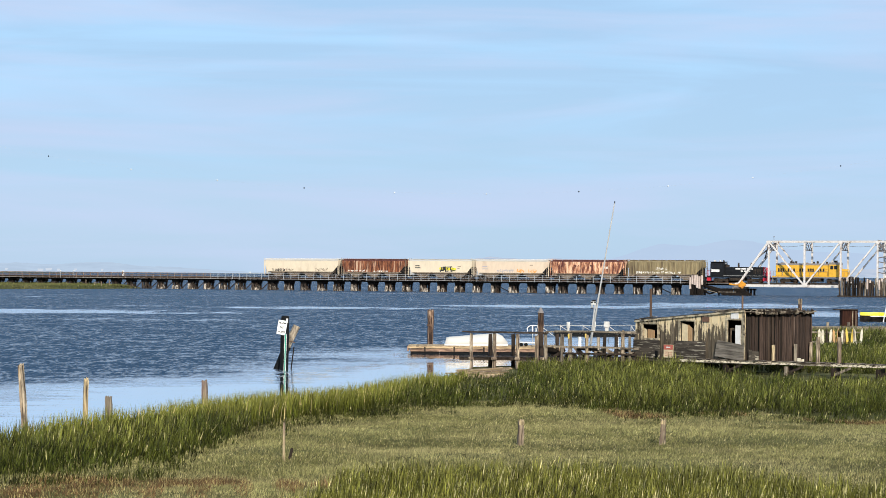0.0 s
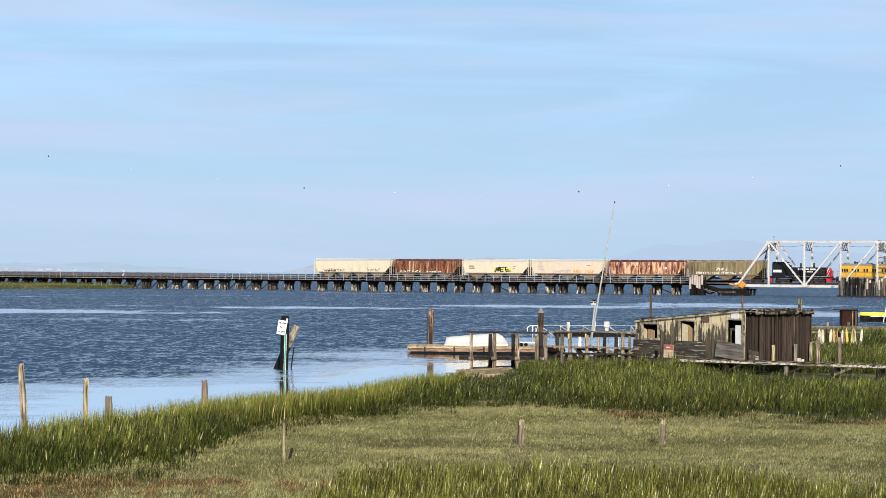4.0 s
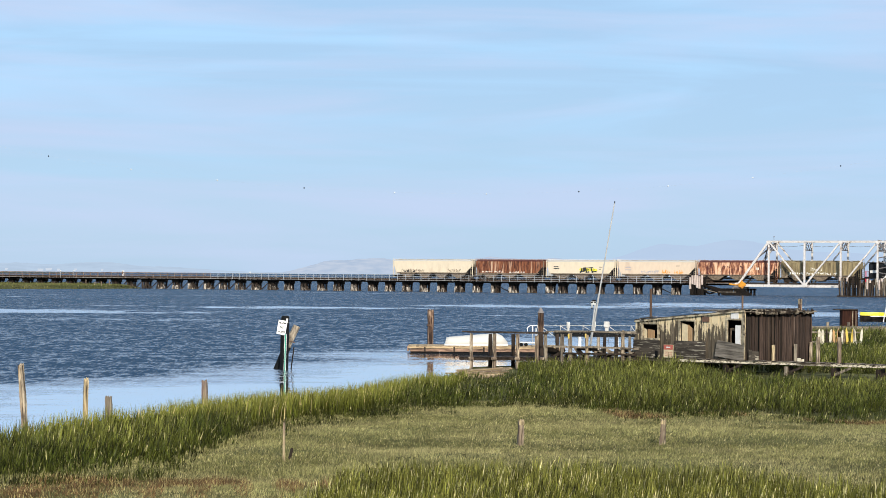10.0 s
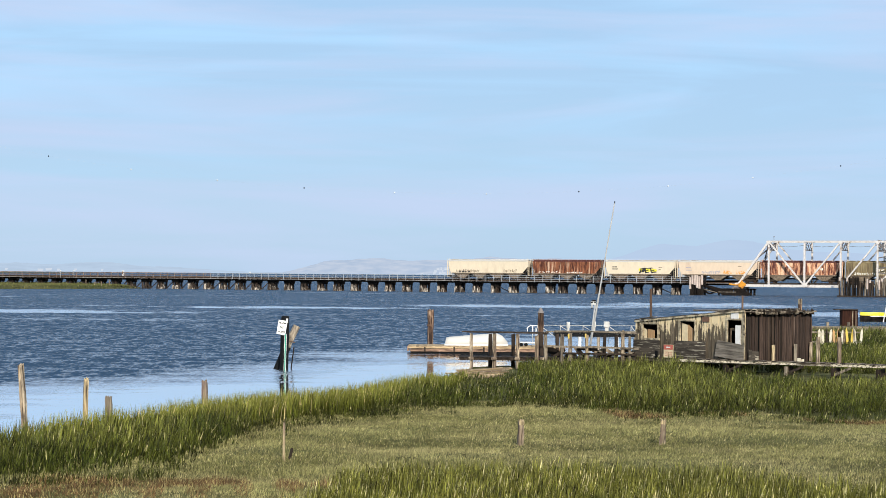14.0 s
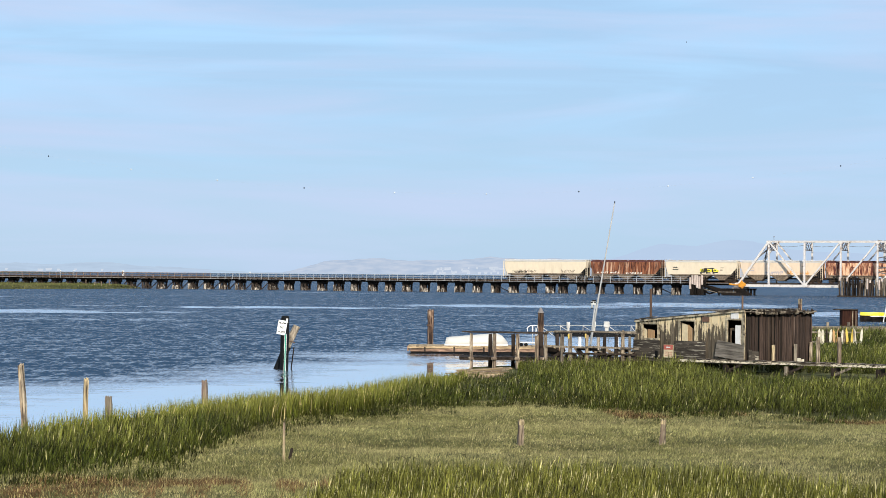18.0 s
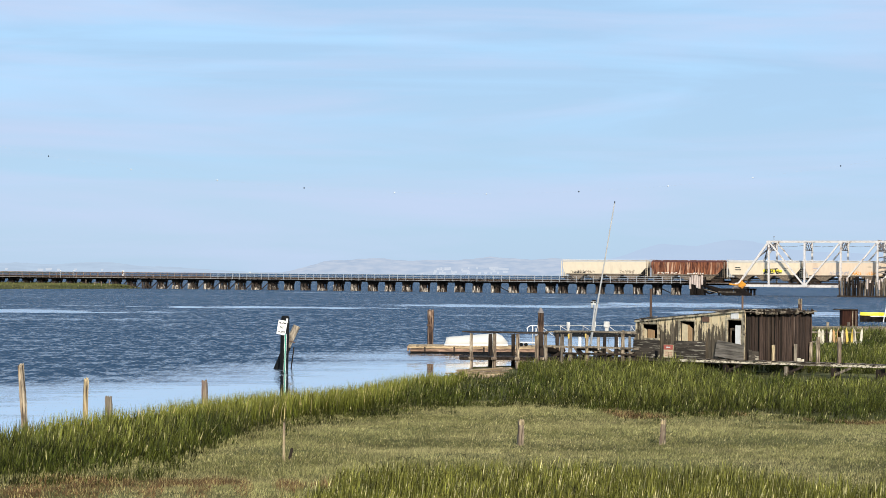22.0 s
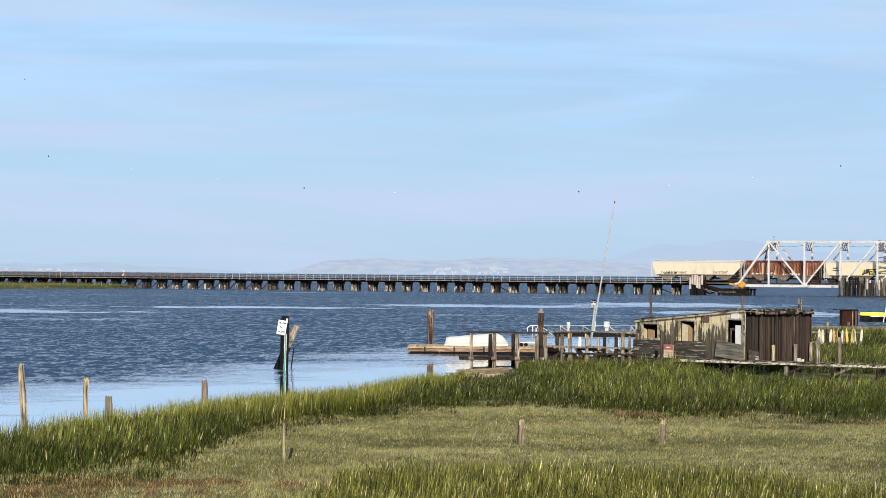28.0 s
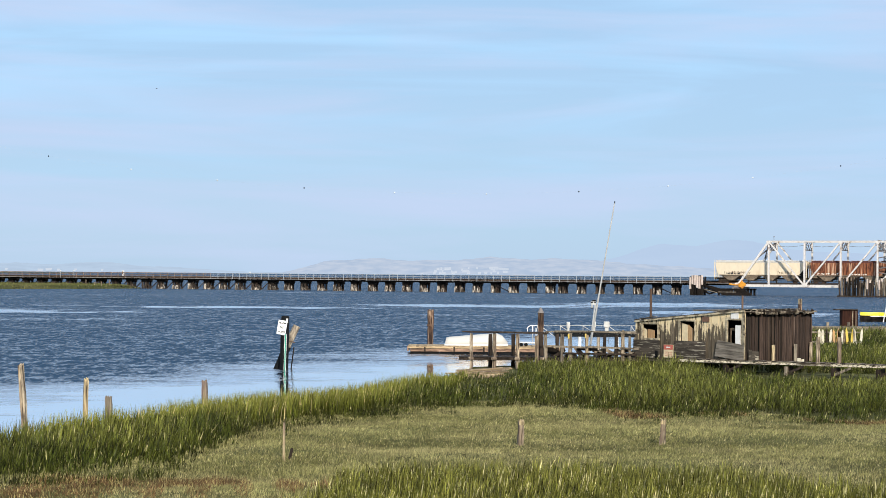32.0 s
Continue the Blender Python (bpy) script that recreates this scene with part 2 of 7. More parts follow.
TRUSS_WHITE = paint("chalky white truss paint", (0.72, 0.685, 0.65), 0.6, stain=(0.24, 0.15, 0.11), wear=0.78, stain_scale=1.1, stain_at=(0.58, 0.76))
TRUSS_DARK = paint("dark grey truss steel", (0.16, 0.15, 0.15), 0.7)
ORANGE = paint("orange safety paint", (0.85, 0.37, 0.04), 0.5, wear=0.7, stain=(0.35, 0.14, 0.04), stain_scale=1.5)
CREAM = paint("cream hopper paint", (0.75, 0.645, 0.48), 0.55, stain=(0.50, 0.38, 0.24), wear=0.9, stretch=(0.6, 1, 0.25), stain_scale=0.8, stain_at=(0.58, 0.82))
CREAM_PINK = paint("pinkish cream hopper paint", (0.74, 0.60, 0.45), 0.55, stain=(0.48, 0.33, 0.23), wear=0.9, stretch=(0.6, 1, 0.25), stain_scale=0.8, stain_at=(0.55, 0.8))
RUST = mat("streaked rust", (0.06, 0.020, 0.014), (0.33, 0.125, 0.06), 2.2, (1.6, 1, 0.2), 0.85, bump=0.2, ends=(0.40, 0.6), stain=(0.60, 0.39, 0.26), stain_scale=1.0, stain_at=(0.53, 0.66))
RUST_PALE = mat("rust breaking through salmon paint", (0.10, 0.03, 0.026), (0.80, 0.52, 0.34), 1.6, (1.3, 1, 0.3), 0.8, bump=0.2, ends=(0.40, 0.58), c3=(0.48, 0.22, 0.12), stain=(0.13, 0.05, 0.045), stain_scale=0.45, stain_at=(0.55, 0.62))
RUST_DARK = mat("dark maroon rust", (0.06, 0.022, 0.02), (0.16, 0.055, 0.045), 3, (1, 1, 0.3), 0.85, bump=0.2)
OLIVE = mat("faded olive hopper paint", (0.17, 0.13, 0.07), (0.38, 0.31, 0.17), 2, (1.4, 1, 0.2), 0.7, bump=0.2, stain=(0.09, 0.065, 0.04), stain_scale=0.8)
UNDER = mat("grimy underframe steel", (0.016, 0.013, 0.011), (0.08, 0.062, 0.048), 4, rough=0.85, bump=0.2, spec=0.15)
UNDER_TAN = mat("dusty hopper steel", (0.09, 0.07, 0.052), (0.32, 0.25, 0.18), 3, rough=0.8, bump=0.2)
LOCO_DARK = paint("dark slate locomotive paint", (0.011, 0.012, 0.014), 0.55, spec=0.2)
LOCO_RED = paint("bright red locomotive paint", (0.62, 0.03, 0.05), 0.45)
LOCO_YELLOW = paint("armour yellow locomotive paint", (0.74, 0.42, 0.045), 0.5, stain=(0.42, 0.21, 0.05), wear=0.92, stain_scale=0.9, stain_at=(0.60, 0.85))
LOCO_GREY = paint("grey locomotive roof paint", (0.22, 0.20, 0.19), 0.6)
GLASS_DARK = paint("dark cab glass", (0.02, 0.022, 0.025), 0.1)
WHITE = paint("white paint", (0.80, 0.79, 0.76), 0.5)
HULL_WHITE = paint("white fibreglass", (0.56, 0.54, 0.495), 0.4, wear=0.92)
BLACK = paint("black rubber", (0.006, 0.007, 0.008), 0.7, spec=0.12)
GREEN = paint("green reflective strip", (0.012, 0.27, 0.18), 0.4)
RED_SIGN = paint("faded red sign print", (0.56, 0.15, 0.11), 0.7, wear=0.75)
RED_BOARD = paint("faded brick-red board", (0.20, 0.115, 0.08), 0.8, wear=0.5, scale=14)
BOAT_YELLOW = paint("bright yellow gelcoat", (0.88, 0.72, 0.03), 0.3)
PLANK_YELLOW = paint("worn yellow paint", (0.75, 0.55, 0.10), 0.7, stain=(0.35, 0.28, 0.15))
PLANK_ORANGE = paint("worn orange paint", (0.70, 0.38, 0.12), 0.7, stain=(0.35, 0.25, 0.15))
PLANK_WHITE = paint("worn white paint", (0.74, 0.68, 0.54), 0.7, stain=(0.30, 0.24, 0.17), stain_scale=4.0, wear=0.7)
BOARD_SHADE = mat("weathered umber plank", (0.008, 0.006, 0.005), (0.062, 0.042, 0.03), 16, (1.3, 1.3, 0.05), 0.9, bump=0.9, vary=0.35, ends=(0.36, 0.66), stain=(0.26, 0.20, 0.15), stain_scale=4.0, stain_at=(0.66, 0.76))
FLAKE = mat("white paint flaking off grey timber", (0.08, 0.066, 0.05), (0.72, 0.65, 0.50), 15, (0.6, 1, 1.4), 0.9, bump=0.5, stain=(0.07, 0.055, 0.04), stain_scale=1.3, stain_at=(0.55, 0.66), ends=(0.42, 0.55))
ROOF_WHITE = paint("dusty white roof paint", (0.60, 0.57, 0.52), 0.6)
BOARD_WHITE = paint("bleached white running board", (0.78, 0.76, 0.72), 0.6, wear=0.75)
BOARD_PINK = paint("rust-stained running board", (0.42, 0.27, 0.22), 0.7, wear=0.5)
KERB_GREY = paint("bleached grey kerb timber", (0.46, 0.44, 0.42), 0.9, wear=0.5, scale=0.8)
POLE_GREY = paint("weathered grey pole paint", (0.52, 0.52, 0.51), 0.7, wear=0.6)
POLE_WHITE = paint("chalky pole paint", (0.60, 0.60, 0.58), 0.6, wear=0.7)
PLANK_TAN = mat("bleached tan driftwood plank", (0.15, 0.105, 0.06), (0.52, 0.39, 0.23), 9, (0.2, 1, 1), 0.9, bump=0.6, vary=0.35)
BOOTH_BROWN = mat("dark red-brown stained plank", (0.012, 0.006, 0.005), (0.06, 0.026, 0.018), 10, (1, 1, 0.1), 0.9, bump=0.4, vary=0.2, spec=0.1)
RAIL_BROWN = mat("faded red-brown rail timber", (0.07, 0.05, 0.04), (0.27, 0.19, 0.15), 3, (0.3, 1, 1), 0.9, bump=0.3, vary=0.2)
PLY = mat("warm brown plywood", (0.26, 0.15, 0.07), (0.52, 0.34, 0.18), 6, (3, 1, 0.3), 0.8, bump=0.2, vary=0.1)
CREAM_BOARD = paint("bright cream board", (0.76, 0.64, 0.42), 0.7, wear=0.7)


# ---------------------------------------------------------------- ground, water, distance
SHORE_X = np.array([-60, -14, -9.9, -7.9, -5.8, -2.7, 0.0, 0.6, 1.2, 2.0, 3.0, 6.0, 9.0, 13.0, 18.0, 23.0, 31.0, 45.0, 90.0])
SHORE_Y = np.array([20, 43.6, 47.6, 51.8, 57.6, 63.0, 74.0, 80.0, 88.0, 89.0, 90.0, 91.5, 93, 98, 110, 137, 148, 160, 175.0])
FAR_MARSH = [(-71, 508), (-80, 486), (-108, 452), (-190, 418), (-420, 430), (-900, 470), (-900, 760), (-260, 640), (-95, 575)]


def smooth(a, b, x):
    k = np.clip((x - a) / (b - a), 0, 1)
    return k * k * (3 - 2 * k)


def wobble(x, y, s, seed):
    """Cheap smooth noise, about -1 to 1."""
    r = np.random.RandomState(seed)
    out = np.zeros_like(x, dtype=float)
    for k in range(6):
        a, p, f = r.uniform(0, 6.28), r.uniform(0, 6.28), s * r.uniform(0.6, 1.9)
        out += np.sin((x * math.cos(a) + y * math.sin(a)) * f + p)
    return out / 3.2


def inland(x, y):
    """Metres (roughly) from the water's edge to a place on the near marsh; negative in the river."""
    return (np.interp(x, SHORE_X, SHORE_Y) - y) * 0.62 + 0.5 * wobble(x, y, 0.5, 3)


def far_inside(x, y):
    d = np.full(x.shape, 1e9)
    n, odd = len(FAR_MARSH), np.zeros(x.shape, bool)
    for i in range(n):
        (ax, ay), (bx, by) = FAR_MARSH[i], FAR_MARSH[(i + 1) % n]
        k = np.clip(((x - ax) * (bx - ax) + (y - ay) * (by - ay)) / ((bx - ax) ** 2 + (by - ay) ** 2), 0, 1)
        d = np.minimum(d, np.hypot(x - ax - k * (bx - ax), y - ay - k * (by - ay)))
        cut = (ay > y) != (by > y)
        with np.errstate(divide="ignore", invalid="ignore"):
            odd ^= cut & (x < (bx - ax) * (y - ay) / (by - ay + 1e-12) + ax)
    return np.where(odd, d, -d)


def ground_height(x, y):
    near = -1.6 + 2.1 * smooth(-2.5, 1.2, inland(x, y)) + 0.05 * wobble(x, y, 0.9, 5)
    far = -1.6 + 2.45 * smooth(-6, 8, far_inside(x, y))
    return np.maximum(near, far)


def spread(lo, hi, step, reach):
    """Even steps from lo to hi, then growing ones out to the reach."""
    mid = list(np.arange(lo, hi + step / 2, step))
    a, b, s = mid[0], mid[-1], step
    left, right = [], []
    while a > -reach or b < reach:
        s *= 1.25
        s2 = min(s, 9.0) if max(abs(a), abs(b)) < 700 else s
        a, b = a - s2, b + s2
        left.append(a), right.append(b)
    return np.array(left[::-1] + mid + right)


gx, gy = spread(-24, 36, 0.6, 4700), spread(26, 160, 0.6, 4700)
GX, GY = np.meshgrid(gx, gy)
GZ = ground_height(GX, GY)
nx, ny = len(gx), len(gy)
idx = np.arange(nx * ny).reshape(ny, nx)
a, b, c, d = idx[:-1, :-1].ravel(), idx[:-1, 1:].ravel(), idx[1:, 1:].ravel(), idx[1:, :-1].ravel()
gm = arrays_mesh("ground", np.stack([GX.ravel(), GY.ravel(), GZ.ravel()], 1), np.concatenate([np.stack([a, b, c], 1), np.stack([a, c, d], 1)]))
gm.shade_smooth()
MUD = mat("marsh mud and thatch", (0.035, 0.034, 0.014), (0.13, 0.13, 0.055), 2.2, rough=0.95, bump=0.6, bump_dist=0.05, spec=0.05, stain=(0.10, 0.105, 0.04), stain_scale=0.35)
gm.materials.append(MUD)
tagged(new("ground", gm), "muddy marsh ground under thick green grass", "ground", kind="structure")


def water_material():
    m = bpy.data.materials.new("wind-rippled river water")
    m.use_nodes = True
    n, l = m.node_tree.nodes, m.node_tree.links
    b = n["Principled BSDF"]
    tc, ge = n.new("ShaderNodeTexCoord"), n.new("ShaderNodeNewGeometry")

    def noise_of(src, scale, stretch, detail=3, rough=0.55):
        mp, no = n.new("ShaderNodeMapping"), n.new("ShaderNodeTexNoise")
        mp.inputs["Scale"].default_value = stretch
        no.inputs["Scale"].default_value, no.inputs["Detail"].default_value, no.inputs["Roughness"].default_value = scale, detail, rough
        l.new(src, mp.inputs["Vector"])
        l.new(mp.outputs[0], no.inputs["Vector"])
        return no.outputs["Fac"]

    def math_of(op, p, q):
        x = n.new("ShaderNodeMath")
        x.operation = op
        for i, v in enumerate((p, q)):
            if isinstance(v, (int, float)):
                x.inputs[i].default_value = v
            else:
                l.new(v, x.inputs[i])
        return x.outputs[0]

    def ramp(v, lo, hi, a, b):
        r = n.new("ShaderNodeMapRange")
        r.interpolation_type = "SMOOTHSTEP"
        for k, w in (("From Min", lo), ("From Max", hi), ("To Min", a), ("To Max", b)):
            r.inputs[k].default_value = w
        l.new(v, r.inputs["Value"])
        return r.outputs[0]

    ripple = math_of("ADD", noise_of(tc.outputs["Object"], 1.5, (0.45, 0.9, 1), 4), math_of("MULTIPLY", noise_of(tc.outputs["Object"], 0.22, (0.6, 1.0, 1), 3), 1.0))
    # slicks drift with the water; the lee of the bank stays calm; gusts roughen it at every scale
    slick = ramp(noise_of(tc.outputs["Object"], 0.010, (1.8, 3.6, 1), 6, 0.68), 0.57, 0.68, 0.0, 0.55)
    torn = ramp(noise_of(tc.outputs["Object"], 0.2, (2.0, 0.4, 1), 5, 0.7), 0.4, 0.6, 0.1, 1.0)
    slick = math_of("SUBTRACT", 1.0, math_of("MULTIPLY", slick, torn))
    so = n.new("ShaderNodeSeparateXYZ")
    l.new(tc.outputs["Object"], so.inputs[0])
    # the larger slicks, each an oval torn into streaks
    tear = math_of("MULTIPLY", noise_of(tc.outputs["Object"], 0.12, (1.3, 0.9, 1), 6, 0.72), 3.1)
    for sx, sy, rx, ry in ((-50.0, 221.0, 36.0, 18.0), (-14.0, 254.0, 20.0, 11.0), (17.5, 278.0, 24.0, 18.0), (45.0, 238.0, 18.0, 22.0), (42.0, 300.0, 22.0, 30.0)):
        ex = math_of("MULTIPLY", math_of("SUBTRACT", so.outputs["X"], sx), 1 / rx)
        ey = math_of("MULTIPLY", math_of("SUBTRACT", so.outputs["Y"], sy), 1 / ry)
        blob = math_of("ADD", math_of("ADD", math_of("MULTIPLY", ex, ex), math_of("MULTIPLY", ey, ey)), tear)
        slick = math_of("MULTIPLY", slick, ramp(blob, 1.7, 2.2, 0.2, 1.0))
    gust = ramp(noise_of(tc.outputs["Object"], 0.06, (1.5, 0.8, 1), 7, 0.7), 0.36, 0.66, 1.0, 0.9)
    chop = math_of("ADD", noise_of(tc.outputs["Object"], 1.0, (6.0, 1.3, 1), 2, 0.5), noise_of(tc.outputs["Object"], 1.0, (1.7, 0.5, 1), 2, 0.5))
    chop = math_of("ADD", chop, math_of("MULTIPLY", noise_of(tc.outputs["Object"], 1.0, (0.5, 0.16, 1), 3, 0.6), 0.5))
    gust = math_of("MULTIPLY", gust, ramp(chop, 0.97, 1.57, 1.0, 0.48))
    sep = n.new("ShaderNodeSeparateXYZ")
    l.new(ge.outputs["Position"], sep.inputs[0])
    lee = math_of("SUBTRACT", sep.outputs["Y"], math_of("MULTIPLY", math_of("MINIMUM", sep.outputs["X"], 7.0), 3.0))
    lee = math_of("ADD", lee, math_of("MULTIPLY", noise_of(tc.outputs["Object"], 0.05, (0.6, 1.5, 1), 8, 0.75), 90.0))
    calm = ramp(lee, 147.0, 186.0, 0.02, 1.0)
    amount = math_of("MULTIPLY", math_of("MULTIPLY", slick, calm), gust)
    bu = n.new("ShaderNodeBump")
    bu.inputs["Distance"].default_value = 1.2
    l.new(amount, bu.inputs["Strength"])
    l.new(ripple, bu.inputs["Height"])
    # rough water turns most of its facets from the low sky, so that its deep blue shows
    n.remove(b)
    di, gl, mx = n.new("ShaderNodeBsdfDiffuse"), n.new("ShaderNodeBsdfGlossy"), n.new("ShaderNodeMixShader")
    di.inputs["Color"].default_value = (0.013, 0.044, 0.090, 1)
    gl.inputs["Color"].default_value = (0.97, 0.98, 1.0, 1)
    l.new(bu.outputs[0], gl.inputs["Normal"])
    l.new(ramp(amount, 0.02, 0.22, 0.03, 0.26), gl.inputs["Roughness"])
    fac = n.new("ShaderNodeMapRange")
    for k, w in (("From Min", 0.0), ("From Max", 0.78), ("To Min", 0.98), ("To Max", 0.06)):
        fac.inputs[k].default_value = w
    l.new(amount, fac.inputs["Value"])
    l.new(fac.outputs[0], mx.inputs[0])
    l.new(di.outputs[0], mx.inputs[1])
    l.new(gl.outputs[0], mx.inputs[2])
    l.new(mx.outputs[0], n["Material Output"].inputs["Surface"])
    return m


wg = Geo().add([(-4800, -4800, 0), (4800, -4800, 0), (4800, 4800, 0), (-4800, 4800, 0)], [(0, 1, 2, 3)])
water = tagged(part("water", wg, water_material()), "wind-rippled blue river with calm slicks", "water", kind="structure")


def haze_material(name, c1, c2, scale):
    """Far land unlit, the haze of miles of bright air painted into its glow."""
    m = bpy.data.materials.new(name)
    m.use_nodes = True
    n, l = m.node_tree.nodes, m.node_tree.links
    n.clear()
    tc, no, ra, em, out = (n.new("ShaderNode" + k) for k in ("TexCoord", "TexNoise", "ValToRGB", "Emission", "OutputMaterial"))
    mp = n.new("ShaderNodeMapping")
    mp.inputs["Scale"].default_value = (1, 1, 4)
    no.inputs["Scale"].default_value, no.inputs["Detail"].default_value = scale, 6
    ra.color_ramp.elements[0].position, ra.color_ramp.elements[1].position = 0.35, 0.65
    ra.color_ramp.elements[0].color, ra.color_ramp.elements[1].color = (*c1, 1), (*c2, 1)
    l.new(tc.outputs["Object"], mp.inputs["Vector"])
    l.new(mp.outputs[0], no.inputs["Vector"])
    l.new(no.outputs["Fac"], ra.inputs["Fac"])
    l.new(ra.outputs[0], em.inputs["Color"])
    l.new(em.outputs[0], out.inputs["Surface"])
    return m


def hill_range(name, y, points, material, seed, label, rough=1.5):
    """A distant ridge: outline heights over x, with a rounded depth."""
    px, pz = np.array([p[0] for p in points], float), np.array([p[1] for p in points], float)
    xs = np.linspace(px[0], px[-1], 520)
    zs = np.interp(xs, px, pz)
    zs = np.convolve(np.pad(zs, 3, "edge"), np.ones(7) / 7, "valid") + rough * (wobble(xs, xs * 0, 0.03, seed) + 0.6 * wobble(xs, xs * 0, 0.11, seed + 30) + 0.35 * wobble(xs, xs * 0, 0.4, seed + 60)) * np.clip(zs / 12, 0, 1)
    zs = np.maximum(zs, -1)
    rows = ((0, 0.0), (40, 0.55), (90, 0.88), (140, 1.0), (240, 0.3))
    g = Geo()
    vs = [(x, y + dy, z * k) for dy, k in rows for x, z in zip(xs, zs)]
    n = len(xs)
    g.add(vs, [(r * n + i, r * n + i + 1, (r + 1) * n + i + 1, (r + 1) * n + i) for r in range(len(rows) - 1) for i in range(n - 1)])
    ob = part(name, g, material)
    return tagged(ob, label, "hills", kind="structure")


# haze is mixed into these glowing colours, which no sun or sky shades
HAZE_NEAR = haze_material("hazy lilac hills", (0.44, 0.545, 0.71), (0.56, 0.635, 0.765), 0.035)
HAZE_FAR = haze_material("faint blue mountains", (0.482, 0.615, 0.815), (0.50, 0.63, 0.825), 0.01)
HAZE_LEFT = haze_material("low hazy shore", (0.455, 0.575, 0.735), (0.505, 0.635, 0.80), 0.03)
TOWN = haze_material("far white buildings glowing pale with haze", (0.58, 0.66, 0.78), (0.70, 0.76, 0.85), 0.05)
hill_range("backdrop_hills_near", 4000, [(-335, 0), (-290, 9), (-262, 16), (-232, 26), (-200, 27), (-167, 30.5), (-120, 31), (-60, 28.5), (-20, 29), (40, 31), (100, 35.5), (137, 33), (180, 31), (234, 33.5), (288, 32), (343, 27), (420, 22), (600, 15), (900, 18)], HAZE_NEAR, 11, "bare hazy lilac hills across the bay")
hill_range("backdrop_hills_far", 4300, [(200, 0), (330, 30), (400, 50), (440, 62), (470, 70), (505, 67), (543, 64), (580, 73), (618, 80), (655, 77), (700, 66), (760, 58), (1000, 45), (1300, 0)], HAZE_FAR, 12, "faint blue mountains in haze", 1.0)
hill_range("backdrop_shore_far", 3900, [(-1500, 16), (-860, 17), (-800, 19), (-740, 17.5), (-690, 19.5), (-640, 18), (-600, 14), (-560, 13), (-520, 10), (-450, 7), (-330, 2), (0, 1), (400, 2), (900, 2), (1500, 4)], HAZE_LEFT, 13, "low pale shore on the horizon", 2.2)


def far_building(x, z, w, h):
    g = Geo().box(-w / 2, 0, -4, w / 2, 9, h).prism([(-w / 2 - 0.4, h), (w / 2 + 0.4, h), (w / 2, h + 1.0), (-w / 2, h + 1.0)], "y", -0.3, 9.3)
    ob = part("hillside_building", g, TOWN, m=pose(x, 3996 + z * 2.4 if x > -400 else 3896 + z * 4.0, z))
    tagged(ob, "tiny white building on the hazy hillside", "building", "hillside buildings")


rt = random.Random(77)
SCATTERED = [(rt.uniform(-18, 128), rt.choice((3, 6, 9, 12)) + rt.uniform(-1, 1), rt.uniform(2.0, 6.5), rt.uniform(1.2, 2.4)) for k in range(34)]
for x, z, w, h in SCATTERED + [(44, 7, 13, 1.8), (98, 13.5, 18, 1.6), (114, 11, 26, 1.6), (120, 6, 9, 2), (-40, 1, 5, 2), (-756, 4, 9, 1.5), (-741, 4.5, 10, 1.8), (-820, 4, 3, 2), (-722, 4, 4, 1.5), (-690, 4, 3, 2), (-640, 4, 3, 1.6)]:
    far_building(x, z, w, h)


